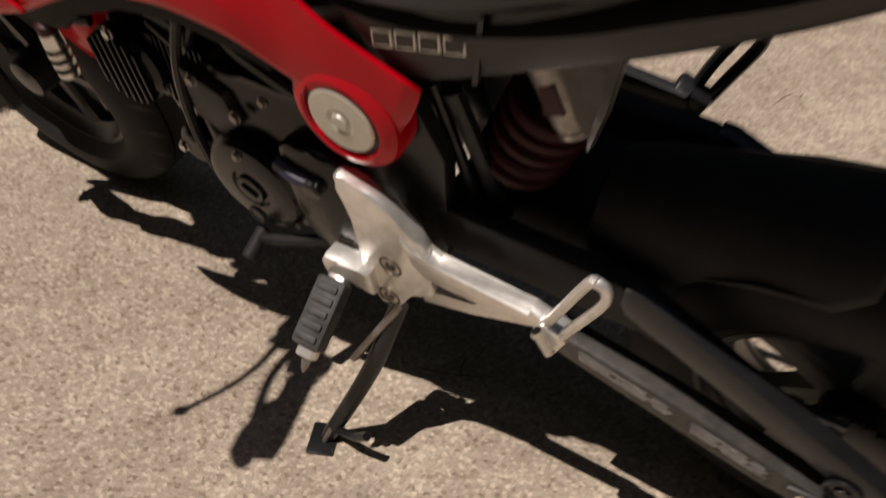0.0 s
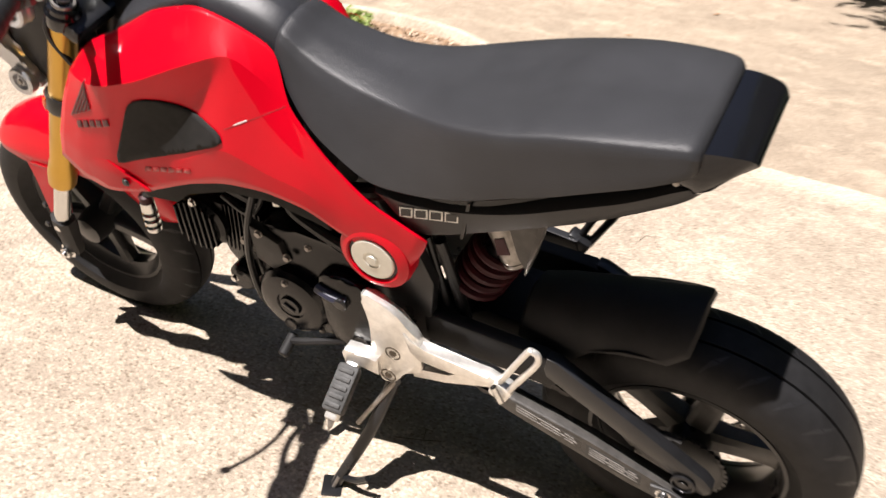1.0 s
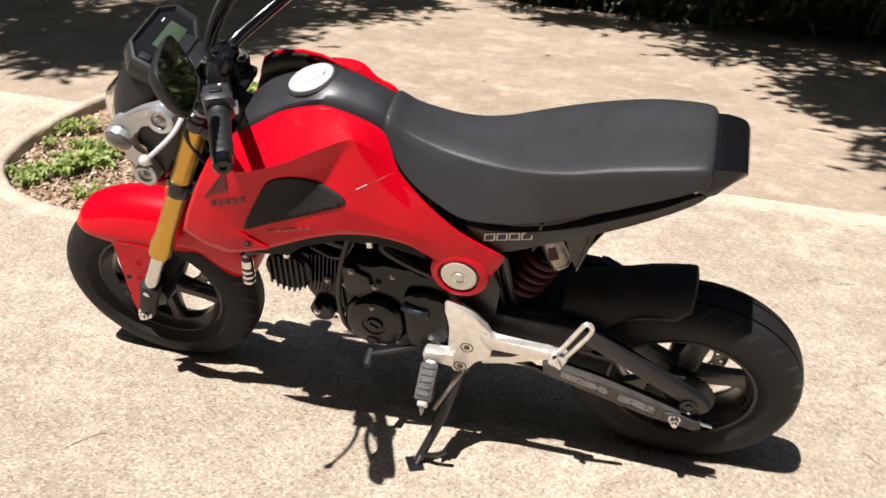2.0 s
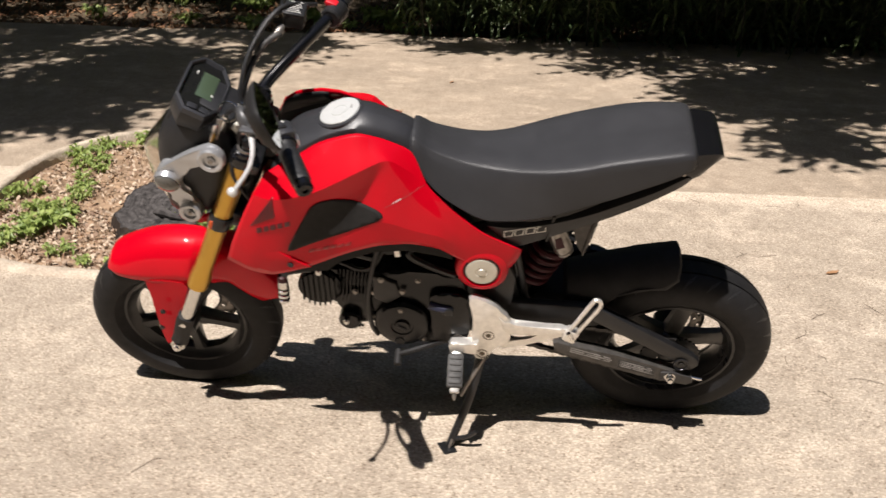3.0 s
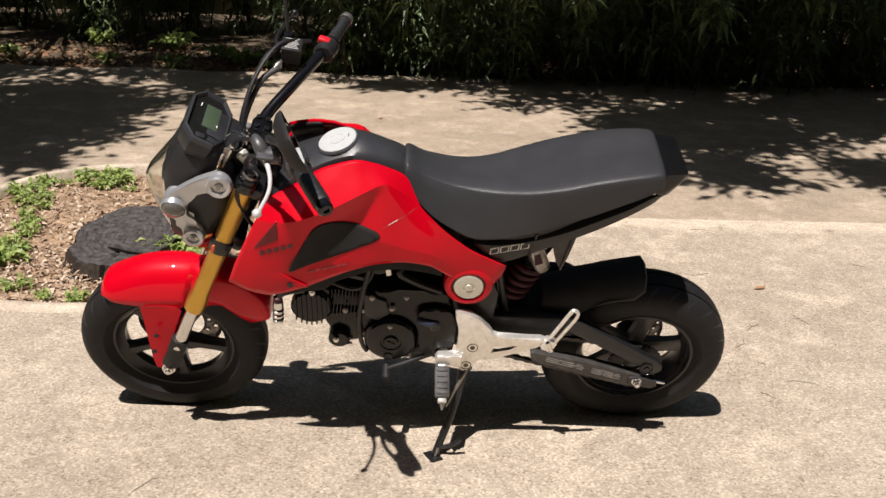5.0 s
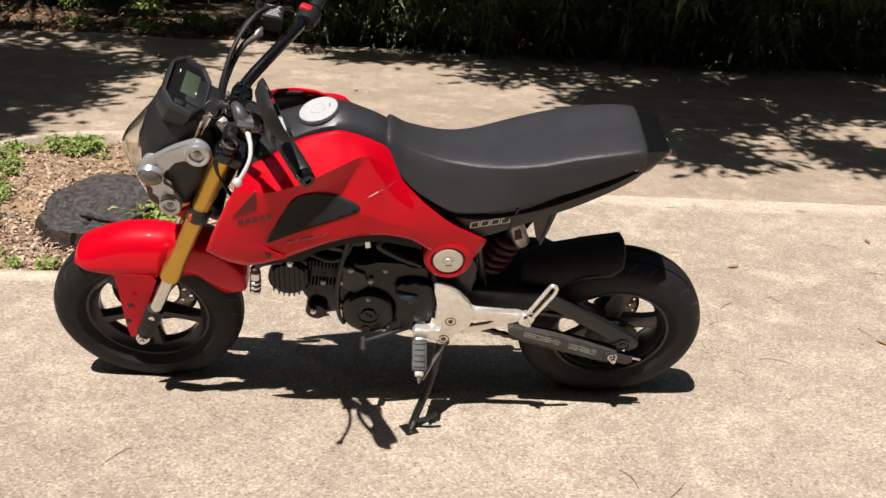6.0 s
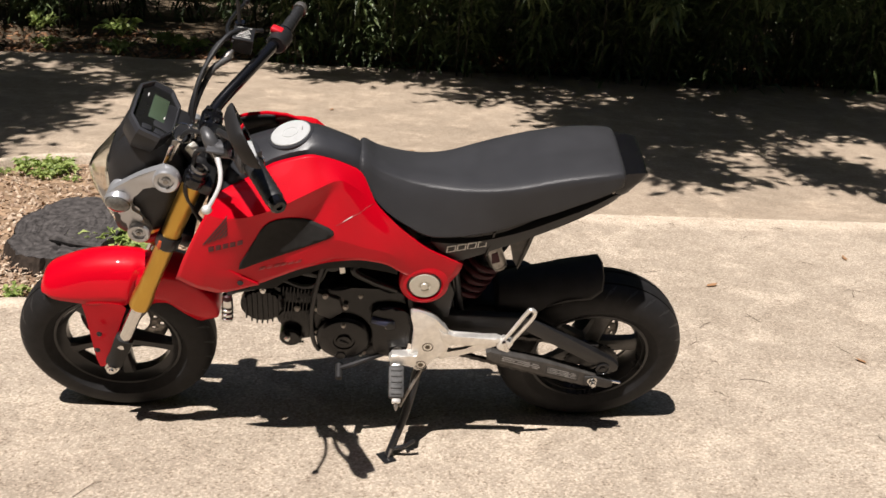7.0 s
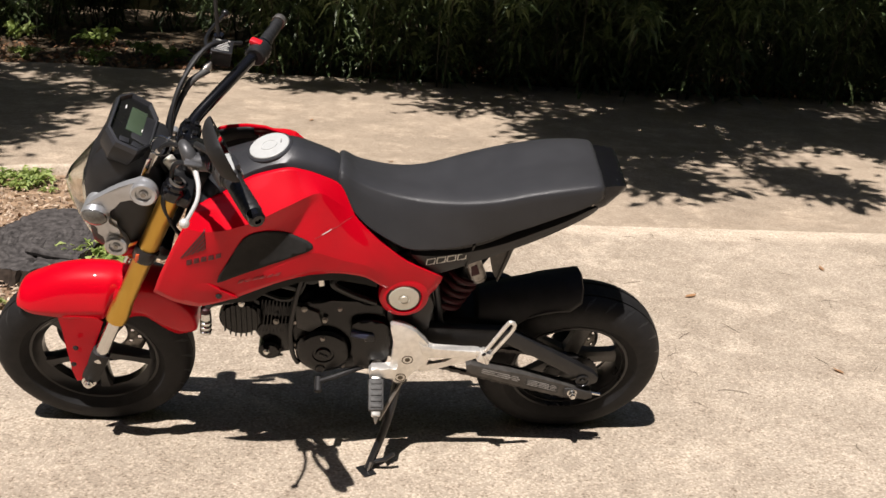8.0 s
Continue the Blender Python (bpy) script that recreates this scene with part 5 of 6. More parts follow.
for s in (-1, 1):
    # front of the arm coloured matt black for the shade it lies in
    front = [(0.2, 0.432), (0.395, 0.428), (0.425, 0.412), (0.415, 0.372), (0.38, 0.366), (0.2, 0.372)]
    part("front_block", plate(front, s * 0.09, s * 0.066, None, 0.006), HUGGER, swing, "front of the swingarm, matt black in place of shade", sharp=30)
    up = [(0.4, 0.43), (0.415, 0.428), (0.645, 0.291), (0.658, 0.276), (0.658, 0.262), (0.648, 0.252), (0.634, 0.254), (0.4, 0.39), (0.395, 0.405)]
    part("upper_arm", plate(up, s * 0.092, s * 0.07, None, 0.005), FRAME_BLACK, swing, "black upper arm", sharp=30)
    low = [(0.318, 0.318), (0.33, 0.324), (0.476, 0.287), (0.6, 0.247), (0.648, 0.228), (0.652, 0.214), (0.636, 0.205), (0.545, 0.222), (0.345, 0.286), (0.322, 0.294)]
    part("lower_arm", plate(low, s * 0.098, s * 0.072, None, 0.004), WORN_STEEL if s < 0 else GRAPHITE, swing, "worn dusty lower arm", sharp=30)
    part("axle_plate", plate([(0.575, 0.246), (0.6, 0.248), (0.648, 0.232), (0.65, 0.216), (0.636, 0.208), (0.575, 0.222)], s * 0.102, s * 0.097, None, 0.0015), GRAPHITE, swing, "dull axle plate")
    b = lathe([(0, 0.0125), (0.002, 0.0125), (0.0022, 0.0095), (0.011, 0.009), (0.0112, 0.0065), (0.018, 0.006)], (0.596, s * 0.1, 0.232), (0, s, 0), 20)
    part("axle_nut", b, CHROME, swing, "bright axle nut")
    part("adjuster_bolt", rod((0.64, s * 0.092, 0.226), (0.672, s * 0.092, 0.219), 0.0036, seg=8), CHROME, swing, "thin adjuster bolt")
    b = lathe([(0, 0.018), (0.003, 0.018), (0.0045, 0.015), (0.001, 0.0135), (0.001, 0.008), (0.004, 0.007)], (0.618, s * 0.093, 0.268), (0, s, 0), 24)
    part("end_boss", b, FRAME_BLACK, swing)
part("swing_cross", rod((0.22, -0.08, 0.40), (0.22, 0.08, 0.40), 0.03, seg=18), FRAME_BLACK, swing)
# two worn labels on the left arm: bare steel plates with rows of pale bars
for x0, z0, ln, ht, rows, mat, text in ((0.352, 0.3135, 0.112, 0.0225, 3, WORN_STEEL, "worn scuffed label"), (0.472, 0.279, 0.088, 0.026, 4, GRAPHITE, "worn dark label")):
    slope = -0.291

    def patch(a, b, c, d):
        return [(x0 + a * ln, z0 + a * ln * slope - c * ht), (x0 + b * ln, z0 + b * ln * slope - c * ht), (x0 + b * ln, z0 + b * ln * slope - d * ht), (x0 + a * ln, z0 + a * ln * slope - d * ht)]
    label = part("arm_label", plate(patch(0, 1, 0, 1), -0.0985, -0.097), mat, swing, text)
    for r in range(rows):
        c = 0.12 + 0.8 * r / rows
        for a0, a1 in (((0.06, 0.36), (0.42, 0.94)) if r % 2 else ((0.06, 0.7), (0.76, 0.9))):
            part("label_bar", plate(patch(a0, a1, c, c + 0.32 / rows), -0.0991, -0.098), LABEL_GREY, label)
b = bmesh.new()
for lo in (0, 1):
    p0, p1 = (Vector((0.10, -0.066, 0.385)), Vector((0.60, -0.066, 0.32))) if not lo else (Vector((0.10, -0.066, 0.335)), Vector((0.60, -0.066, 0.186)))
    n = 38
    for i in range(n):
        o = p0.lerp(p1, (i + 0.5) / n)
        if lo:
            o.z -= 0.004 * math.sin(math.pi * (i + 0.5) / n)
        ang = -math.degrees(math.atan2(p1.z - p0.z, p1.x - p0.x))
        box((0.0135, 0.009 if i % 2 else 0.013, 0.0095), pose(*o, 0, ang, 0), b)
tagged(part("drive_chain", b, CHAIN, bike, "oily dull steel drive chain", sharp=30), kind="stuff")

shock = thing("rear_shock", "", "")
shock.parent = bike
tagged(shock, "rear shock absorber with a dark red coil spring")
s0, s1 = Vector((0.232, -0.015, 0.405)), Vector((0.318, -0.015, 0.585))
part("damper_body", rod(s0, s1, 0.021, seg=20), FRAME_BLACK, shock)
path = []
ax = (s1 - s0).normalized()
u = ax.orthogonal().normalized()
v = ax.cross(u)
for i in range(113):
    t = i / 112
    a = 2 * math.pi * 5.2 * t
    path.append(tuple(s0 + (s1 - s0) * (0.26 + 0.56 * t) + (u * math.cos(a) + v * math.sin(a)) * 0.036))
part("spring", tube(path, 0.0078, 8, 1), SPRING_RED, shock, "dark red coil spring")
r0, r1 = Vector((0.33, -0.035, 0.54)), Vector((0.3, -0.035, 0.612))
part("reservoir", lathe([(0, 0.017), (0.002, 0.0195), (0.008, 0.0205), (0.009, 0.0192), (0.012, 0.0192), (0.013, 0.021), (0.075, 0.021)], r0, r1 - r0, 28), STEEL_DARK, shock, "silver reservoir", sharp=30)
b = plate([(-0.011, -0.014), (0.009, -0.014), (0.011, 0.014), (-0.004, 0.014)], -0.0218, -0.0195, None, 0, Matrix.Translation((0.313, -0.035, 0.581)) @ pose(0, 0, 0, 0, -22.6, 0))
part("red_mark", b, SPRING_RED, shock, "small red mark")
for k, x in enumerate((0.232, 0.252)):
    part("shock_link", rod((x, -0.055 + 0.01 * k, 0.40), (x - 0.03, -0.06, 0.56), 0.006 + 0.003 * k, seg=10), FRAME_BLACK, bike, "black frame link beside the shock")

# ---- frame and inner body
b = tube([(-0.36, 0, 0.80), (-0.25, 0, 0.76), (-0.1, 0, 0.70), (0.05, 0, 0.62), (0.16, 0, 0.5)], 0.038, 12)
part("main_frame", b, FRAME_BLACK, bike, "black steel spine frame")
part("head_tube", rod((-0.402, 0, 0.63), (-0.315, 0, 0.82), 0.033, seg=20), FRAME_BLACK, bike)
for s in (-1, 1):
    part("seat_rail", tube([(0.06, s * 0.07, 0.6), (0.2, s * 0.085, 0.66), (0.35, s * 0.09, 0.71), (0.52, s * 0.05, 0.80)], 0.013, 10), FRAME_BLACK, bike)
    part("down_plate", plate([(0.115, 0.52), (0.2, 0.56), (0.225, 0.5), (0.21, 0.36), (0.14, 0.33), (0.12, 0.42)], s * 0.09, s * 0.07, None, 0.003), FRAME_BLACK, bike)
b = bmesh.new()
rings = []
# front rings widened, out of view, to close a lit slot in the shadow
for x, w, zb, zt in ((-0.335, 0.1, 0.62, 0.69), (-0.3, 0.122, 0.6, 0.73), (-0.24, 0.118, 0.58, 0.78), (-0.12, 0.105, 0.62, 0.83), (0.0, 0.1, 0.64, 0.79), (0.08, 0.09, 0.6, 0.69)):
    rings.append([(x, -w, zb), (x, -w, zb + (zt - zb) * 0.6), (x, -w * 0.6, zt), (x, w * 0.6, zt), (x, w, zb + (zt - zb) * 0.6), (x, w, zb)])
loft(b, rings)
part("air_box", b, BLACK_PLASTIC, bike, "black inner body under the tank", sharp=40)
part("inner_panel", plate([(-0.29, 0.77), (-0.27, 0.66), (-0.3, 0.57), (-0.345, 0.6), (-0.31, 0.72)], -0.06, 0.06, None, 0.004), BLACK_PLASTIC, bike)

# ---- engine
engine = thing("engine", "", "")
engine.parent = bike
tagged(engine, "black air-cooled single-cylinder engine")
case = curve_outline([(-0.098, 0.455), (-0.1, 0.38), (-0.088, 0.318), (-0.05, 0.295), (0.03, 0.292), (0.115, 0.312), (0.135, 0.37), (0.13, 0.45), (0.1, 0.495), (0.02, 0.505), (-0.07, 0.5)], 3)
part("crankcase", plate(case, -0.088, 0.09, None, 0.012), BLACK_METAL, engine, "black crankcase", sharp=35)
b = lathe([(0, 0.066), (0.016, 0.065), (0.024, 0.058), (0.027, 0.05), (0.0275, 0.026), (0.0245, 0.024), (0.0245, 0.019), (0.03, 0.0175), (0.03, 0.0)], (-0.028, -0.088, 0.362), (0, -1, 0), 48)
cover = part("generator_cover", b, BLACK_METAL, engine, "round black generator cover", sharp=25)
part("cover_plug", box((0.022, 0.004, 0.006), pose(-0.028, -0.119, 0.362, 0, 30, 0), None, 0.001), FRAME_BLACK, cover)
part("cover_plug", lathe([(0, 0.012), (0.003, 0.011), (0.001, 0.008)], (-0.035, -0.1145, 0.316), (0, -1, 0), 18), FRAME_BLACK, cover)
sc = curve_outline([(0.036, 0.455), (0.04, 0.39), (0.044, 0.325), (0.08, 0.315), (0.12, 0.326), (0.126, 0.39), (0.122, 0.452), (0.08, 0.468)], 3)
part("sprocket_cover", plate(sc, -0.114, -0.086, None, 0.008), BLACK_METAL, engine, "black sprocket cover", sharp=30)
part("top_lug", plate([(-0.095, 0.5), (-0.04, 0.478), (-0.03, 0.44), (-0.06, 0.415), (-0.092, 0.43)], -0.1, -0.08, None, 0.006), GRAPHITE, engine, "grey case lug", sharp=30)
part("loom", tube([(0.035, -0.116, 0.435), (0.06, -0.119, 0.43), (0.085, -0.116, 0.425)], 0.009, 8), BLUE_DULL, engine, "dull blue cable sleeve")
part("loom_plug", rod((0.078, -0.11, 0.424), (0.078, -0.126, 0.422), 0.012, seg=14, chamfer=0.002), FRAME_BLACK, engine)
for i in range(9):
    x = -0.108 - 0.0085 * i
    part("cooling_fin", box((0.0032, 0.125, 0.1), pose(x, 0.0, 0.432, 0, 6, 0), None, 0.001), BLACK_METAL, engine)
part("lower_case", plate([(-0.2, 0.4), (-0.098, 0.41), (-0.096, 0.32), (-0.13, 0.312), (-0.165, 0.335), (-0.185, 0.372)], -0.06, 0.06, None, 0.008), BLACK_METAL, engine, "black case under the cylinder", sharp=30)
part("cylinder", rod((-0.09, 0, 0.42), (-0.19, 0, 0.43), 0.046, seg=24), BLACK_METAL, engine)
part("cylinder_head", box((0.075, 0.13, 0.1), pose(-0.216, 0, 0.435, 0, 6, 0), None, 0.012), BLACK_METAL, engine, "black cylinder head", sharp=35)
hc = lathe([(0, 0.05), (0.012, 0.05), (0.018, 0.044), (0.019, 0.0)], (-0.22, -0.062, 0.436), (0, -1, 0), 36)
hcap = part("head_cover", hc, BLACK_METAL, engine, "round finned head cover", sharp=30)
for i in range(7):
    dx = -0.036 + 0.012 * i
    hh = math.sqrt(0.048 ** 2 - dx ** 2)
    part("rib", box((0.004, 0.014, 2 * hh), pose(-0.22 + dx, -0.081, 0.436), None, 0.0012), BLACK_METAL, hcap)
part("intake", tube([(-0.19, 0, 0.49), (-0.15, -0.02, 0.53), (-0.08, -0.02, 0.55), (0.0, 0, 0.56)], 0.024, 12), BLACK_PLASTIC, engine)
part("throttle_body", rod((-0.06, -0.06, 0.555), (-0.06, 0.04, 0.555), 0.026, seg=16), FRAME_BLACK, engine)
part("metal_clip", plate([(-0.045, 0.59), (-0.02, 0.598), (-0.022, 0.588), (-0.034, 0.582), (-0.028, 0.553), (-0.04, 0.55)], -0.092, -0.084, None, 0.001), ALU, engine, "small bare metal clip")
part("oil_pump_boss", rod((-0.156, -0.08, 0.333), (-0.156, -0.02, 0.333), 0.027, seg=20, chamfer=0.006), BLACK_METAL, engine, sharp=30)
bolts("engine_bolt", [(-0.216, -0.082, 0.486), (-0.163, -0.086, 0.341), (-0.13, -0.066, 0.31)], engine, "bare bolt head", (0, -1, 0), 0.0062, 0.006, 6, CHROME)
bolts("engine_bolt", [(-0.073, -0.1, 0.49), (-0.093, -0.089, 0.442), (-0.14, -0.066, 0.42), (-0.096, -0.089, 0.37), (-0.026, -0.1, 0.458)], engine, "bare bolt head", (0, -1, 0), 0.0062, 0.006, 6, STEEL_DARK)
bolts("engine_bolt", [(-0.03, -0.114, 0.412), (0.02, -0.105, 0.318), (0.072, -0.114, 0.412), (0.118, -0.114, 0.33), (0.008, -0.088, 0.482)], engine, "bare bolt head", (0, -1, 0), 0.005, 0.005, 6, STEEL_DARK)
part("breather_hose", tube([(-0.075, -0.075, 0.58), (-0.095, -0.095, 0.5), (-0.105, -0.1, 0.42), (-0.1, -0.1, 0.35), (-0.088, -0.095, 0.315)], 0.0058, 8), FRAME_BLACK, engine, "thin black hose")
part("breather_hose", tube([(-0.06, -0.06, 0.585), (-0.085, -0.08, 0.52), (-0.12, -0.07, 0.49), (-0.17, -0.06, 0.5)], 0.005, 8), FRAME_BLACK, engine, "thin black hose")
part("wiring", tube([(0.02, -0.07, 0.58), (-0.01, -0.09, 0.56), (0.03, -0.09, 0.53), (0.09, -0.085, 0.5)], 0.008, 8), FRAME_BLACK, engine, "black wiring")
part("wiring", tube([(-0.2, -0.06, 0.53), (-0.14, -0.08, 0.545), (-0.08, -0.08, 0.53)], 0.007, 8), FRAME_BLACK, engine, "black wiring")
part("exhaust_pipe", tube([(-0.225, 0.03, 0.385), (-0.25, 0.06, 0.3), (-0.16, 0.1, 0.25), (0.05, 0.11, 0.25), (0.22, 0.12, 0.3), (0.3, 0.13, 0.36)], 0.019, 12), FRAME_BLACK, engine, "black exhaust pipe")

# right side, out of view: added to carry the engine's shadow farther out
part("clutch_cover", plate(curve_outline([(-0.08, 0.46), (-0.085, 0.38), (-0.06, 0.31), (0.02, 0.3), (0.09, 0.32), (0.1, 0.4), (0.07, 0.47), (0.0, 0.48)], 3), 0.088, 0.135, None, 0.014), BLACK_METAL, engine, "black clutch cover", sharp=30)

# ribbed bright fitting below the shroud
slider = thing("ribbed_fitting", "", "")
slider.parent = bike
tagged(slider, "short ribbed bright metal fitting under the shroud")
b = lathe([(0, 0.006), (0.004, 0.0125), (0.012, 0.0135), (0.014, 0.0105), (0.02, 0.0135), (0.026, 0.0135), (0.028, 0.0105), (0.034, 0.0135), (0.04, 0.0135), (0.042, 0.0105), (0.048, 0.013), (0.056, 0.0125), (0.066, 0.012)], (-0.297, -0.105, 0.412), (0.05, 0, 1), 20)
part("ribbed_body", b, CHROME, slider, "ribbed bright metal body", sharp=25)
part("cap", lathe([(0, 0.011), (0.012, 0.011), (0.015, 0.006)], (-0.294, -0.105, 0.478), (0.05, 0, 1), 14), SPRING_RED, slider, "red end cap")
part("arm", tube([(-0.292, -0.105, 0.492), (-0.275, -0.1, 0.5), (-0.235, -0.085, 0.497)], 0.007, 8), FRAME_BLACK, slider)

# ---- foot controls
hanger = thing("footpeg_hanger", "", "")
hanger.parent = bike
tagged(hanger, "bare cast aluminium footpeg hanger")
body = curve_outline([(0.124, 0.474), (0.15, 0.473), (0.176, 0.462), (0.2, 0.435), (0.216, 0.415), (0.219, 0.375), (0.214, 0.34), (0.178, 0.322), (0.17, 0.296), (0.152, 0.287), (0.138, 0.296), (0.132, 0.345), (0.134, 0.418)], 3)
part("hanger_body", plate(body, -0.132, -0.114, None, 0.005), ALU, hanger, sharp=30)
part("upper_arm", plate([(0.19, 0.43), (0.208, 0.409), (0.228, 0.4), (0.331, 0.405), (0.347, 0.398), (0.345, 0.386), (0.27, 0.378), (0.215, 0.374), (0.2, 0.39)], -0.136, -0.117, None, 0.0075), ALU, hanger, sharp=30)
part("lower_arm", plate([(0.2, 0.345), (0.2, 0.322), (0.256, 0.339), (0.342, 0.373), (0.338, 0.388), (0.29, 0.382), (0.262, 0.357)], -0.128, -0.118, None, 0.002), ALU, hanger, sharp=30)
for x, z in ((0.17, 0.366), (0.157, 0.307)):
    b = lathe([(0, 0.0135), (0.0025, 0.0135), (0.003, 0.0115), (0.0005, 0.0105), (0.0005, 0.0065), (0.003, 0.006)], (x, -0.13, z), (0, -1, 0), 24)
    part("hanger_bolt", b, BOLT_DARK, hanger, "dark recessed bolt")
pp = thing("passenger_peg", "", "")
pp.parent = bike
tagged(pp, "folded-up bare metal passenger footpeg loop")
part("peg_loop", tube([(0.346, -0.136, 0.395), (0.362, -0.14, 0.43), (0.392, -0.142, 0.494), (0.4, -0.142, 0.5), (0.407, -0.142, 0.496), (0.408, -0.142, 0.484), (0.4, -0.142, 0.464), (0.372, -0.14, 0.41), (0.361, -0.136, 0.385)], 0.005, 10, 5), ALU, pp)
part("peg_clevis", box((0.03, 0.024, 0.034), pose(0.352, -0.132, 0.385, 0, 25, 0), None, 0.005), ALU, pp, sharp=30)
part("pivot_pin", rod((0.346, -0.15, 0.405), (0.358, -0.15, 0.378), 0.005, seg=10), CHROME, pp, "bright pivot pin")
rp = thing("passenger_peg", "", "")
rp.parent = bike
tagged(rp, "folded-up black passenger footpeg on its hanger")
part("peg_loop", tube([(0.346, 0.136, 0.395), (0.364, 0.14, 0.44), (0.388, 0.142, 0.488), (0.4, 0.142, 0.5), (0.409, 0.142, 0.496), (0.406, 0.142, 0.478), (0.38, 0.14, 0.425), (0.36, 0.136, 0.385)], 0.0065, 10, 5), FRAME_BLACK, rp)
part("peg_clevis", box((0.04, 0.024, 0.036), pose(0.345, 0.132, 0.392, 0, 25, 0), None, 0.005), FRAME_BLACK, rp, sharp=30)
part("hanger_arm", plate([(0.13, 0.47), (0.18, 0.46), (0.22, 0.42), (0.35, 0.41), (0.35, 0.38), (0.21, 0.345), (0.14, 0.3)], 0.118, 0.13, None, 0.003), FRAME_BLACK, rp, sharp=30)
peg = thing("footpeg", "", "")
peg.parent = bike
tagged(peg, "rider footpeg with a dusty grey rubber pad")
P0, P1 = Vector((0.098, -0.125, 0.318)), Vector((0.099, -0.212, 0.266))
d = (P1 - P0).normalized()
part("peg_mount", plate([(0.148, 0.352), (0.128, 0.34), (0.105, 0.345), (0.086, 0.343), (0.08, 0.332), (0.084, 0.308), (0.094, 0.304), (0.1, 0.318), (0.112, 0.322), (0.122, 0.312), (0.145, 0.31)], -0.142, -0.118, None, 0.004), ALU, peg, "bare cast peg mount", sharp=30)
part("peg_pin", rod((0.082, -0.132, 0.32), (0.116, -0.132, 0.32), 0.0055, seg=10), CHROME, peg, "bright hinge pin")
m = Matrix.Translation(P0.lerp(P1, 0.55)) @ d.to_track_quat("X", "Z").to_matrix().to_4x4()
part("peg_bar", box((0.105, 0.022, 0.018), m, None, 0.004), ALU, peg, sharp=30)
part("rubber_pad", box((0.078, 0.037, 0.02), m @ pose(0.002, 0, 0.006), None, 0.005), DUSTY_RUBBER, peg, "ribbed dusty rubber pad", sharp=30)
for k in range(5):
    part("pad_rib", box((0.008, 0.026, 0.004), m @ pose(-0.026 + 0.014 * k, 0, 0.017), None, 0.0018), DUSTY_RUBBER, peg)
part("feeler", lathe([(0, 0.004), (0.012, 0.0055), (0.02, 0.004), (0.026, 0.001)], P1 - d * 0.002, d + Vector((0, 0, -0.4)), 10), STEEL_DARK, peg, "small peg feeler bolt")
shift = thing("gear_lever", "", "")
shift.parent = bike
tagged(shift, "black gear lever with a rubber toe pad")
part("lever_arm", tube([(0.1, -0.1, 0.33), (0.04, -0.112, 0.309), (0.0, -0.12, 0.295), (-0.035, -0.124, 0.283)], [0.008, 0.0065, 0.0065, 0.006], 8, 4), HUGGER, shift, "dull dark lever")
part("toe_pad", rod((-0.038, -0.11, 0.285), (-0.038, -0.148, 0.27), 0.0095, seg=14, chamfer=0.002), HUGGER, shift, "black rubber toe pad")
part("lever_pivot", rod((0.1, -0.09, 0.335), (0.1, -0.115, 0.335), 0.013, seg=14), STEEL_DARK, shift)
part("linkage", rod((0.1, -0.112, 0.345), (0.06, -0.1, 0.335), 0.004, seg=8), STEEL_DARK, shift)
stand = thing("side_stand", "", "")
stand.parent = bike
tagged(stand, "black steel side stand resting on the concrete")
foot = INTO_BIKE @ Vector((0.097, -0.203, 0.012))
top = Vector((0.158, -0.1, 0.292))
mid = top.lerp(foot, 0.5) + Vector((0.008, 0, 0))
part("stand_leg", tube([tuple(top), tuple(mid), tuple(foot)], [0.0125, 0.0105, 0.0095], 12, 5), FRAME_BLACK, stand)
f = Matrix.Translation((0.093, -0.207, 0.006)) @ pose(0, 0, 0, 0, 0, 25)
b = box((0.034, 0.05, 0.01), f, None, 0.003)
bmesh.ops.transform(b, matrix=INTO_BIKE, verts=b.verts)
part("stand_foot", b, FRAME_BLACK, stand, sharp=30)
part("foot_peg_tab", tube([tuple(top.lerp(foot, 0.93)), tuple(top.lerp(foot, 0.86) + Vector((0.03, -0.012, 0.0))), tuple(top.lerp(foot, 0.82) + Vector((0.05, -0.015, 0.01)))], 0.0055, 8, 3), FRAME_BLACK, stand)
part("foot_strip", rod(tuple(top.lerp(foot, 0.9) + Vector((0, -0.009, 0))), tuple(top.lerp(foot, 0.99) + Vector((0, -0.009, 0))), 0.0035, seg=8), STEEL_DARK, stand, "thin dull steel strip by the stand foot")
part("stand_spring", tube([tuple(top + Vector((0.015, -0.01, 0.01))), tuple(top.lerp(foot, 0.45) + Vector((-0.016, -0.012, 0)))], 0.0045, 8, 1), STEEL_DARK, stand, "dull return spring")
part("stand_pivot", rod((0.158, -0.088, 0.292), (0.158, -0.125, 0.292), 0.016, seg=16), FRAME_BLACK, stand)

# ---- headlight
head = thing("headlight", "", "")
head.parent = bike
tagged(head, "black headlight cowl with silver side brackets")
b = bmesh.new()
rings = []
for x, w, z0, z1 in spline([(-0.372, 0.07, 0.715, 0.83), (-0.39, 0.088, 0.668, 0.868), (-0.43, 0.1, 0.636, 0.9), (-0.47, 0.1, 0.624, 0.9), (-0.505, 0.094, 0.621, 0.862), (-0.522, 0.086, 0.63, 0.83)], 3):
    ring = []
    for k in range(28):
        a = 2 * math.pi * k / 28
        c, q = math.cos(a), math.sin(a)
        ring.append((x, w * math.copysign(abs(c) ** 0.55, c), (z0 + z1) / 2 + (z1 - z0) / 2 * math.copysign(abs(q) ** 0.55, q)))
    rings.append(ring)
loft(b, rings)
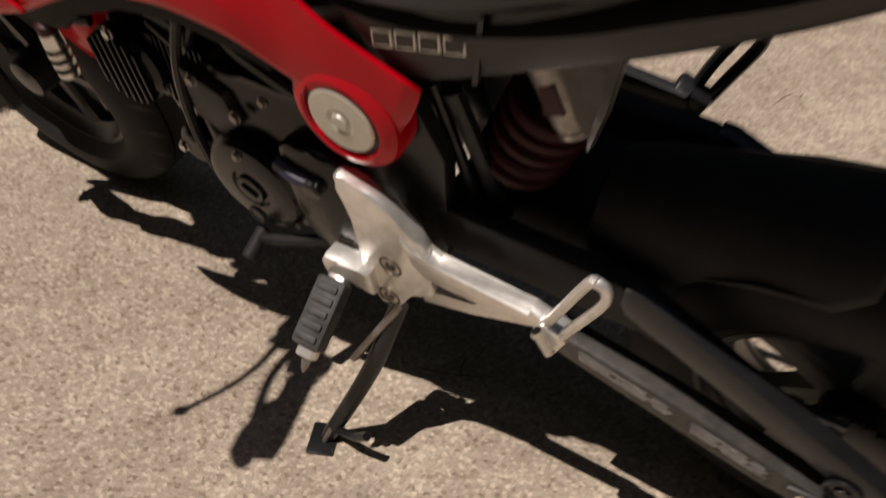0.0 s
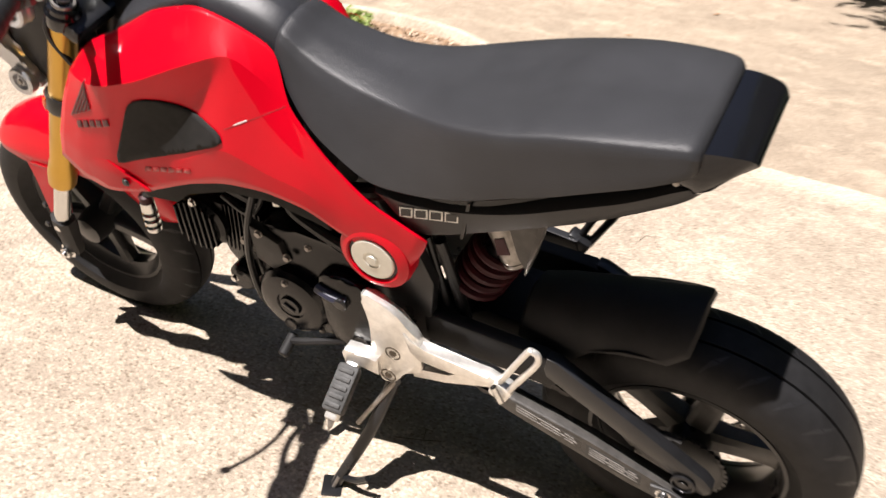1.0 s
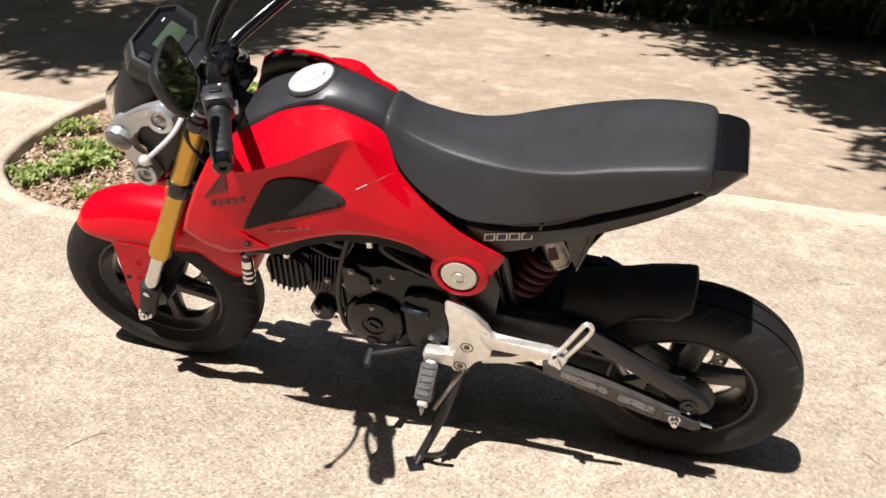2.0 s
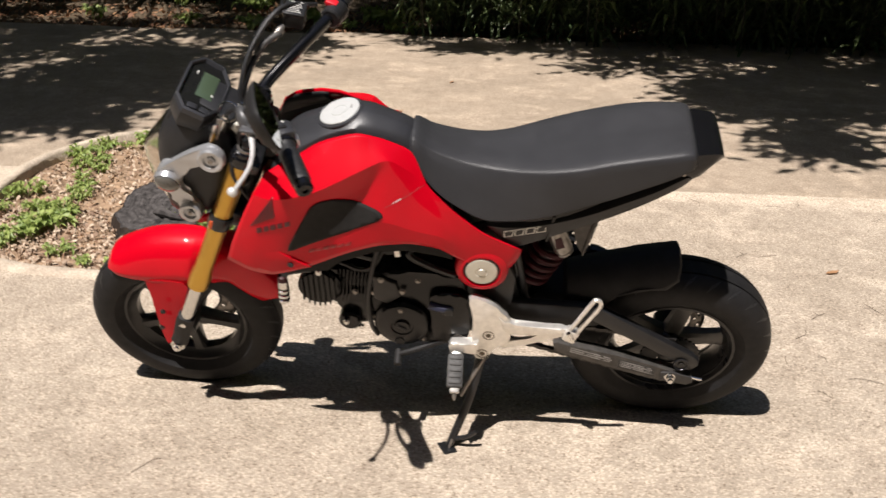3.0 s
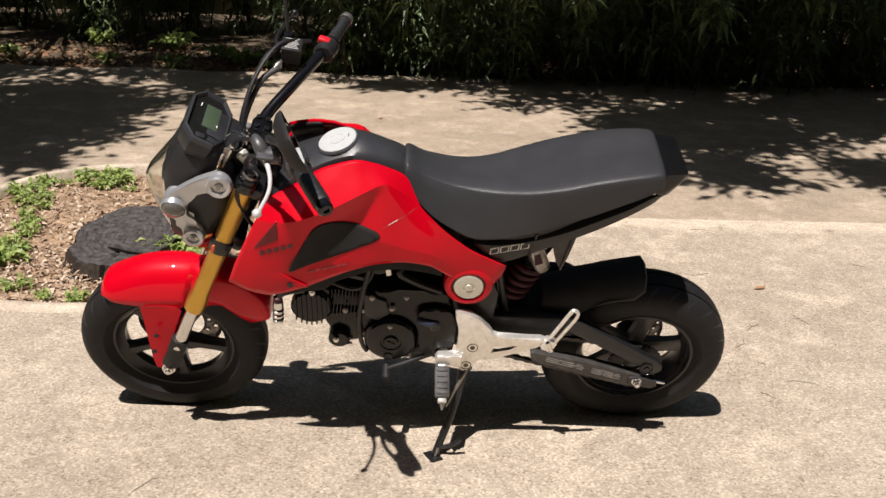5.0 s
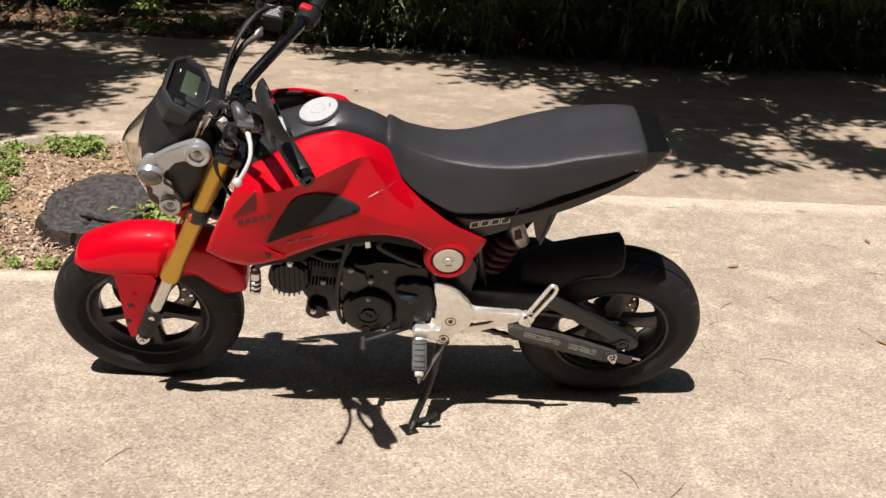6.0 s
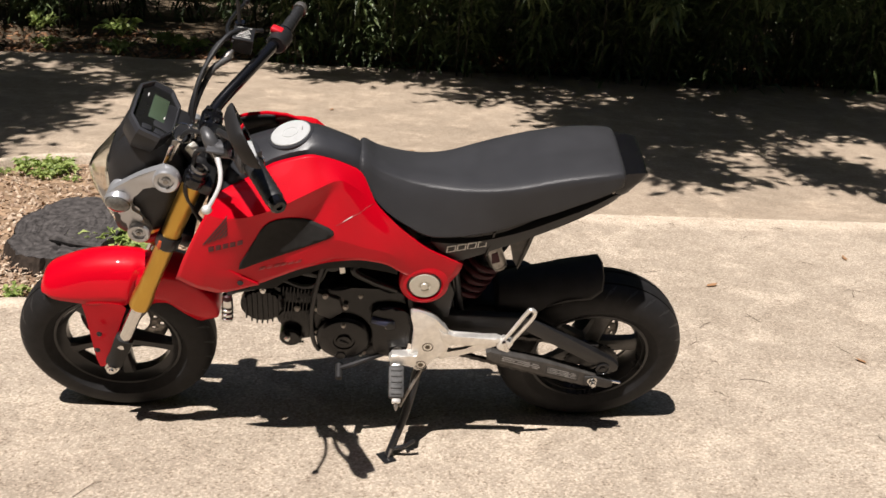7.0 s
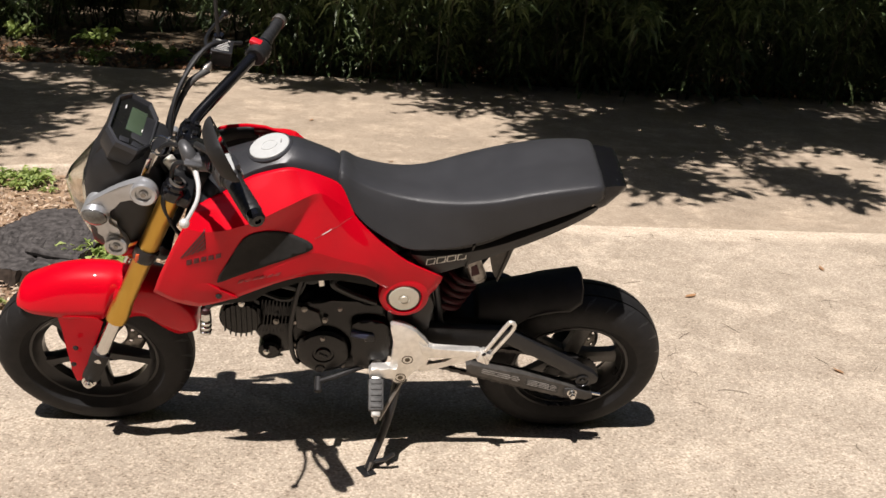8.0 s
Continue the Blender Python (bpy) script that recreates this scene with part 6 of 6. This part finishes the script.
part("cowl", b, BLACK_PLASTIC, head, "matt black headlight shell", sharp=40)
b = bmesh.new()
rings = []
for x, w, z0, z1 in spline([(-0.512, 0.092, 0.62, 0.852), (-0.53, 0.08, 0.643, 0.832), (-0.55, 0.062, 0.68, 0.81), (-0.57, 0.038, 0.724, 0.788), (-0.58, 0.012, 0.754, 0.77)], 3):
    ring = []
    for k in range(28):
        a = 2 * math.pi * k / 28
        c, q = math.cos(a), math.sin(a)
        ring.append((x, w * math.copysign(abs(c) ** 0.65, c), (z0 + z1) / 2 + (z1 - z0) / 2 * math.copysign(abs(q) ** 0.65, q)))
    rings.append(ring)
loft(b, rings, True, False)
b.faces.new(b.verts[-28:])
lens = part("lens", b, LENS, head, "clear bulging headlight lens", sharp=50, thick=0.003)
lens.visible_shadow = False
part("reflector", lathe([(0, 0.06), (0.012, 0.05), (0.02, 0.02), (0.022, 0.0)], (-0.526, 0, 0.745), (-1, 0, 0), 28), CHROME, head, "silver reflector")
for s in (-1, 1):
    # right bracket set farther out, unseen, to widen its shadow on the ground
    y = -0.118 if s < 0 else 0.135
    out = curve_outline([(-0.406, 0.843), (-0.388, 0.849), (-0.37, 0.838), (-0.364, 0.818), (-0.374, 0.8), (-0.405, 0.802), (-0.46, 0.781), (-0.477, 0.757), (-0.468, 0.714), (-0.451, 0.692), (-0.443, 0.664), (-0.455, 0.646), (-0.478, 0.644), (-0.49, 0.66), (-0.494, 0.7), (-0.513, 0.735), (-0.523, 0.76), (-0.513, 0.779), (-0.462, 0.814)], 3)
    out = [(p[0], p[1], s * -0.03 * max(0, (0.76 - p[1]) / 0.12) * 0.9 + s * 0.014 * max(0, (p[0] + 0.44) / 0.08)) for p in out]
    if s > 0:  # its upper lobe is cut short
        out = [(p[0], min(p[1], 0.78 + (p[1] - 0.78) * 0.35), p[2]) for p in out]
    br = part("bracket", plate(out, y - s * 0.01, y + s * 0.009, None, 0.008), SILVER_PLASTIC, head, "silver painted side bracket", sharp=30)
    for x, z, r, dy in ((-0.392, 0.821, 0.0265, 0.02), (-0.467, 0.668, 0.0235, -0.016))[0 if s < 0 else 1:]:
        c0 = (x, y + s * dy * 0.7, z)
        b = lathe([(0, r), (0.013, r), (0.016, r - 0.003), (0.014, r * 0.62), (0.008, r * 0.55), (0.008, r * 0.36), (0.013, r * 0.3), (0.013, 0.0)], c0, (0, s, 0), 36)
        part("ring_boss", b, SILVER_PLASTIC, br, "stepped silver ring with a bolt", sharp=25)
        part("ring_bolt", lathe([(0, r * 0.22), (0.003, r * 0.2)], (c0[0], c0[1] + s * 0.013, c0[2]), (0, s, 0), 6), STEEL_DARK, br)
    # right signal pushed outward as well, for the same shadow
    y += 0.029 if s > 0 else 0.0
    b = lathe([(-0.04, 0.02), (-0.02, 0.0255), (0.012, 0.0285), (0.016, 0.028)], (-0.497, y - s * 0.005, 0.757), (-0.1, s, -0.42), 32)
    part("signal_base", b, SILVER_PLASTIC, br, "silver turn signal base", sharp=30)
    b = lathe([(0.014, 0.027), (0.02, 0.0255), (0.026, 0.019), (0.029, 0.009), (0.03, 0.0)], (-0.497, y - s * 0.005, 0.757), (-0.1, s, -0.42), 28)
    part("signal_lens", b, SMOKED, br, "smoked signal lens")
    part("reflector_strip", plate([(-0.432, 0.638), (-0.427, 0.652), (-0.42, 0.652), (-0.422, 0.636), (-0.43, 0.626)], s * 0.124, s * 0.12, None, 0.002), ORANGE, head, "amber side reflector")
part("red_lip", tube([(-0.415, -0.075, 0.648), (-0.435, -0.084, 0.637), (-0.462, -0.084, 0.627), (-0.47, -0.06, 0.624), (-0.47, 0.0, 0.624)], 0.009, 8), RED, head, "red lower lip")

# ---- instrument
MET = pose(-0.424, 0.004, 0.912, 0, 31, 0)


def octagon(k, dz):
    return [tuple(MET @ Vector((u * k, v * k, dz))) for u, v in ((0.042, -0.046), (0.018, -0.088), (-0.026, -0.09), (-0.05, -0.056), (-0.05, 0.056), (-0.026, 0.09), (0.018, 0.088), (0.042, 0.046))]


meter = thing("instrument", "", "")
meter.parent = bike
tagged(meter, "black digital instrument with an angular bezel")
part("housing", loft(bmesh.new(), [octagon(0.62, -0.075), octagon(0.8, -0.055), octagon(0.99, -0.03), octagon(1.03, -0.012), octagon(1.03, 0.0)]), BLACK_PLASTIC, meter, sharp=30, drawn=False)
part("bezel", loft(bmesh.new(), [octagon(1.03, 0.0), octagon(1.0, 0.009), octagon(0.93, 0.011), octagon(0.88, 0.006), octagon(0.86, 0.002)], True, False), GREY_COVER, meter, "dark grey angular bezel", sharp=20, drawn=False)
part("dial", loft(bmesh.new(), [octagon(0.88, 0.0), octagon(0.88, 0.004)]), DIAL_BLACK, meter, "glossy black dial", drawn=False)
part("display", box((0.034, 0.08, 0.003), MET @ pose(0.001, 0.008, 0.005), None, 0.001), LCD, meter, "grey-green liquid crystal display", drawn=False)
part("dial_tick", box((0.002, 0.011, 0.0012), MET @ pose(-0.028, 0.038, 0.0055)), DECAL_WHITE, meter, "white tick", drawn=False)
part("dial_tick", box((0.0022, 0.007, 0.0012), MET @ pose(0.016, -0.016, 0.0068)), DECAL_WHITE, meter, "white digit mark", drawn=False)
for u in (-0.012, 0.014):
    part("button", box((0.02, 0.015, 0.004), MET @ pose(u, -0.066, 0.005, 0, 0, 8 if u < 0 else -8), None, 0.0015), GREY_COVER, meter, "grey button", drawn=False)
part("visor", plate([(-0.36, 0.87), (-0.42, 0.905), (-0.475, 0.905), (-0.5, 0.865), (-0.44, 0.84), (-0.38, 0.83)], -0.07, 0.07, None, 0.012), BLACK_PLASTIC, meter, "black shell below the instrument", sharp=40)

# ---- handlebar and controls
hb = thing("handlebar", "", "")
hb.parent = bike
tagged(hb, "wide black handlebar with grips, levers and mirrors")
BAR = [(-0.15, -0.372, 0.944), (-0.2, -0.27, 0.952), (-0.238, -0.2, 0.955), (-0.275, -0.13, 0.935), (-0.305, -0.07, 0.9), (-0.315, -0.035, 0.888), (-0.316, 0.0, 0.886), (-0.317, 0.035, 0.888), (-0.304, 0.07, 0.898), (-0.26, 0.13, 0.922), (-0.214, 0.2, 0.942), (-0.184, 0.27, 0.943), (-0.157, 0.374, 0.938)]
part("bar", tube(BAR, 0.0128, 16, 5), BLACK_GLOSS, hb, "black steel bar")
part("bar_clamp", box((0.046, 0.1, 0.042), pose(-0.316, 0, 0.885, 0, 20, 0), None, 0.013), BLACK_GLOSS, hb, "glossy black bar clamp", sharp=30)
part("riser", rod((-0.316, -0.035, 0.82), (-0.316, -0.035, 0.88), 0.015, seg=14), FRAME_BLACK, hb)
part("riser", rod((-0.316, 0.035, 0.82), (-0.316, 0.035, 0.88), 0.015, seg=14), FRAME_BLACK, hb)
for s in (-1, 1):
    e = Vector(BAR[0] if s < 0 else BAR[-1])
    i = Vector(BAR[1] if s < 0 else BAR[-2])
    ax = (e - i).normalized()
    grip_prof = [(0, 0.0185), (0.004, 0.0195), (0.008, 0.0175)]
    for k in range(6):
        grip_prof += [(0.014 + 0.016 * k, 0.0175), (0.016 + 0.016 * k, 0.0171), (0.019 + 0.016 * k, 0.0171), (0.021 + 0.016 * k, 0.0175)]
    grip_prof += [(0.108, 0.0175), (0.112, 0.016)]
    if s > 0:
        grip_prof = [(h, w * (0.86 - 1.0 * h)) for h, w in grip_prof]
    part("grip", lathe(grip_prof, i, ax, 22), GRIP_RUBBER, hb, "ribbed black rubber grip", sharp=40)
    part("bar_end", lathe([(0.112, 0.016), (0.1135, 0.0165), (0.128, 0.0155), (0.132, 0.012), (0.132, 0.006), (0.128, 0.005)], i, ax, 20), BLACK_GLOSS if s < 0 else STEEL_DARK, hb, "bar end weight", sharp=30)
    sw = Matrix.Translation(i - ax * 0.026) @ ax.to_track_quat("X", "Z").to_matrix().to_4x4()
    if s < 0:
        box_b = box((0.044, 0.046, 0.05), sw, None, 0.01)
    else:
        box_b = lathe([(-0.048, 0.019), (-0.045, 0.0225), (-0.027, 0.0235), (-0.026, 0.0245), (-0.006, 0.0245), (-0.002, 0.021)], i, ax, 26)
    housing = part("switch_housing", box_b, GREY_COVER if s < 0 else BLACK_PLASTIC, hb, "dark grey switch housing", sharp=40)
    part("switch_ring", lathe([(-0.002, 0.021), (0.003, 0.022), (0.006, 0.02)], i, ax, 22), BLACK_GLOSS, housing)
    if s < 0:
        part("switch", box((0.012, 0.006, 0.014), sw @ pose(-0.004, -0.022, 0.012), None, 0.002), FRAME_BLACK, housing, "black rocker switch")
        part("switch", box((0.008, 0.02, 0.006), sw @ pose(0.004, 0.0, 0.026), None, 0.002), FRAME_BLACK, housing, "black rocker switch")
        part("switch_mark", box((0.004, 0.004, 0.001), sw @ pose(-0.012, 0.006, 0.0252)), DECAL_WHITE, housing, "white mark")
        part("horn_button", box((0.02, 0.012, 0.018), sw @ pose(0.0, 0.024, -0.012), None, 0.004), SILVER_PLASTIC, housing, "pale button")
    else:
        part("kill_switch", box((0.02, 0.028, 0.014), sw @ pose(0.006, 0.006, 0.021, 12), None, 0.005), SWITCH_RED, housing, "red kill switch")
    # lever and perch
    perch = Vector((-0.253, s * 0.226, 0.957)) if s < 0 else Vector((-0.262, 0.222, 0.96))
    pv = Vector((-0.276, s * 0.225, 0.952))
    part("lever_perch", tube([tuple(perch + Vector((0.005, 0, 0.0))), tuple(perch.lerp(pv, 0.6)), tuple(pv)], [0.018, 0.016, 0.013], 12, 4), PERCH_GREY if s < 0 else GREY_COVER, hb, "dark grey lever perch")
    part("perch_plate", box((0.034, 0.046, 0.006), Matrix.Translation(pv + Vector((0.004, 0, 0.009))) @ pose(0, 0, 0, 0, 8, 0), None, 0.0025), PERCH_GREY if s < 0 else GREY_COVER, hb, sharp=30)
    part("perch_bolt", lathe([(0, 0.006), (0.004, 0.006)], pv + Vector((0, 0, 0.012)), (0, 0, 1), 10), CHROME, hb, "bright bolt")
    if s < 0:
        lv = [(-0.274, -0.228, 0.95), (-0.266, -0.252, 0.946), (-0.258, -0.285, 0.941), (-0.256, -0.325, 0.937), (-0.264, -0.37, 0.934), (-0.269, -0.388, 0.933)]
    else:
        lv = [(-0.29, 0.225, 0.955), (-0.303, 0.252, 0.955), (-0.305, 0.285, 0.953), (-0.296, 0.33, 0.951), (-0.28, 0.376, 0.949), (-0.276, 0.388, 0.949)]
    part("lever_blade", tube(lv, [0.0066, 0.005, 0.0042, 0.0038, 0.0038, 0.004], 10, 5), LEVER if s < 0 else FRAME_BLACK, hb, "pale metal lever blade" if s < 0 else "brake lever blade")
    part("lever_ball", lathe([(-0.009, 0.001), (-0.0078, 0.0048), (-0.0043, 0.008), (0, 0.0093), (0.0043, 0.008), (0.0078, 0.0048), (0.009, 0.001)], lv[-1], (0, s, 0), 16), LEVER if s < 0 else FRAME_BLACK, hb, "round lever end", sharp=90)
# rubber boot and cable at the clutch perch
part("cable_boot", tube([(-0.272, -0.222, 0.936), (-0.277, -0.22, 0.952), (-0.286, -0.214, 0.97), (-0.296, -0.195, 0.976), (-0.305, -0.16, 0.95)], [0.008, 0.0135, 0.0135, 0.009, 0.005], 12, 4), PERCH_GREY, hb, "grey rubber cable boot")
# brake reservoir on the right
part("brake_reservoir", box((0.042, 0.046, 0.034), pose(-0.262, 0.195, 0.97, 0, 10, 0), None, 0.004), HUGGER, hb, "black brake fluid reservoir", sharp=30)
part("reservoir_lid", box((0.045, 0.05, 0.008), pose(-0.26, 0.195, 0.988, 0, 10, 0), None, 0.002), BLACK_PLASTIC, hb, "black reservoir lid with pale bars", sharp=30)
for k in range(7):
    part("lid_mark", box((0.03 - 0.005 * (k % 3), 0.0014, 0.001), pose(-0.2593, 0.178 + 0.0058 * k, 0.9924, 0, 10, 0)), DECAL_WHITE, hb)
for k in range(2):
    part("clamp_ring", lathe([(0, 0.0125), (0, 0.021), (0.005, 0.021), (0.005, 0.0125)], Vector((-0.2, 0.233, 0.943)) + Vector((0.39, 0.92, 0)) * 0.012 * k, (0.39, 0.92, 0), 22, None, ring=True), CHROME, hb, "bright clamp ring")
part("banjo", rod((-0.285, 0.168, 0.965), (-0.288, 0.15, 0.957), 0.0058, seg=10), STEEL_DARK, hb, "dull steel hose union")
CABLES = [
    [(-0.268, 0.2, 0.99), (-0.31, 0.15, 0.99), (-0.34, 0.1, 0.945), (-0.365, 0.06, 0.88), (-0.37, 0.05, 0.8)],
    [(-0.288, 0.152, 0.957), (-0.318, 0.12, 0.95), (-0.345, 0.085, 0.91), (-0.362, 0.055, 0.86), (-0.365, 0.04, 0.78)],
    [(-0.225, 0.24, 0.97), (-0.285, 0.18, 1.0), (-0.335, 0.1, 0.96), (-0.355, 0.04, 0.9), (-0.35, 0.0, 0.82)],
    [(-0.305, -0.15, 0.944), (-0.345, -0.11, 0.92), (-0.37, -0.07, 0.87), (-0.36, -0.04, 0.8)],
    [(-0.225, -0.24, 0.94), (-0.285, -0.17, 0.915), (-0.33, -0.12, 0.88), (-0.35, -0.08, 0.8)],
    [(-0.345, -0.09, 0.83), (-0.36, -0.12, 0.79), (-0.35, -0.11, 0.73), (-0.33, -0.08, 0.66)],
]
for k, c in enumerate(CABLES):
    part("control_cable", tube(c, 0.0048 if k != 1 else 0.0062, 8, 6), BLACK_PLASTIC, hb, "black control cable")
# clamp bolts and cable fittings
for x, y, z in ((-0.301, -0.035, 0.902), (-0.301, 0.035, 0.902), (-0.321, -0.035, 0.909), (-0.321, 0.035, 0.909)):
    part("clamp_bolt", lathe([(0, 0.0055), (0.005, 0.0055), (0.0055, 0.003), (0.003, 0.0028)], (x, y, z), (0.34, 0, 0.94), 12), FRAME_BLACK, hb, "socket-head clamp bolt")
part("cable_adjuster", lathe([(0, 0.005), (0.006, 0.0065), (0.008, 0.005), (0.012, 0.0065), (0.016, 0.005), (0.022, 0.0045)], (-0.286, -0.19, 0.952), (-0.5, 0.75, -0.3), 14), CHROME, hb, "knurled bright cable adjuster")
part("hose_sleeve", lathe([(0, 0.0085), (0.003, 0.0095), (0.012, 0.0095), (0.014, 0.008), (0.022, 0.008), (0.03, 0.0065)], (-0.286, 0.16, 0.962), (-0.55, -0.75, -0.35), 14), STEEL_DARK, hb, "ribbed steel hose sleeve")
hose = [(-0.288, 0.152, 0.957), (-0.303, 0.136, 0.955), (-0.318, 0.12, 0.95), (-0.332, 0.104, 0.934)]
part("hose_cover", tube(hose, [0.008, 0.0070, 0.0072, 0.0066], 12, 8), GREY_SLEEVE, hb, "grey ribbed hose cover")
# ignition lock with keys on a ring
part("ignition_lock", rod((-0.352, 0.0, 0.845), (-0.34, 0.0, 0.878), 0.019, seg=18, chamfer=0.003), CHROME, hb, "bright ignition lock", sharp=30)
part("lock_body", rod((-0.354, -0.072, 0.866), (-0.336, -0.078, 0.846), 0.013, seg=16, chamfer=0.003), DISC_BEIGE, hb, "bright worn lock body", sharp=30)
part("key_ring", tube([(-0.362 + 0.02 * math.cos(a), -0.08 + 0.01 * math.sin(a), 0.897 + 0.017 * math.sin(a)) for a in (2 * math.pi * k / 16 for k in range(17))], 0.0018, 6, 1), CHROME, hb, "bright key ring")
for k in range(3):
    part("key", box((0.012, 0.0025, 0.05), pose(-0.378 - 0.006 * k, -0.088 - 0.007 * k, 0.871 - 0.006 * k, 15 * k - 10, 30 - 9 * k, 20 * k), None, 0.001), CHROME if k != 1 else STEEL_DARK, hb, "bright metal key")
part("horn", lathe([(0, 0.03), (0.015, 0.034), (0.02, 0.03), (0.022, 0.01)], (-0.37, -0.03, 0.72), (-0.7, -0.7, 0), 24), FRAME_BLACK, bike, "black horn")

# mirrors
MN = (INTO_BIKE.to_3x3() @ Vector((0.9, 0.12, 0.43))).normalized()
mc = Vector((-0.198, -0.366, 1.075))
lng = Vector((0, 1, 0.12))
lng = (lng - MN * lng.dot(MN)).normalized()
wid = MN.cross(lng).normalized()


def mirror_pair(centre, lng, wid, nrm, stem, parent, bar=0.006):
    outline = curve_outline([(-0.064, 0.012), (-0.058, 0.036), (-0.042, 0.047), (0.0, 0.05), (0.04, 0.046), (0.054, 0.036), (0.058, 0.008), (0.056, -0.03), (0.044, -0.046), (0.0, -0.05), (-0.04, -0.047), (-0.057, -0.036), (-0.063, -0.014)], 4)
    def ring(k, h):
        return [tuple(centre + lng * (p[0] * k) + wid * (p[1] * k * 0.92) + nrm * h) for p in outline]
    mir = part("mirror", loft(bmesh.new(), [ring(0.35, -0.026), ring(0.7, -0.021), ring(0.93, -0.009), ring(1.0, 0.0), ring(0.985, 0.003), ring(0.96, 0.003), ring(0.955, 0.0012)]), HUGGER, parent, "black mirror shell", sharp=40)
    part("mirror_glass", loft(bmesh.new(), [ring(0.952, 0.0), ring(0.95, 0.0022)]), MIRROR, mir, "mirror glass")
    part("mirror_stem", tube(stem, bar, 10, 5), BLACK_PLASTIC, mir, "black mirror stem")


mirror_pair(mc, lng, wid, MN, [(-0.255, -0.222, 0.965), (-0.258, -0.23, 0.99), (-0.252, -0.3, 1.04), tuple(mc - MN * 0.02)], hb)
MN2, mc2 = Vector((MN.x, -MN.y, MN.z)), Vector((-0.25, 0.40, 1.26))
mirror_pair(mc2, Vector((0, 1, 0)), MN2.cross(Vector((0, 1, 0))).normalized(), MN2, [(-0.268, 0.222, 0.965), (-0.272, 0.23, 1.0), (-0.275, 0.26, 1.1), (-0.268, 0.33, 1.2), tuple(mc2 - MN2 * 0.02)], hb, 0.0042)
part("mirror_nut", rod((-0.268, 0.222, 0.968), (-0.27, 0.224, 1.0), 0.011, seg=10), BLACK_GLOSS, hb, "black mirror clamp nut")
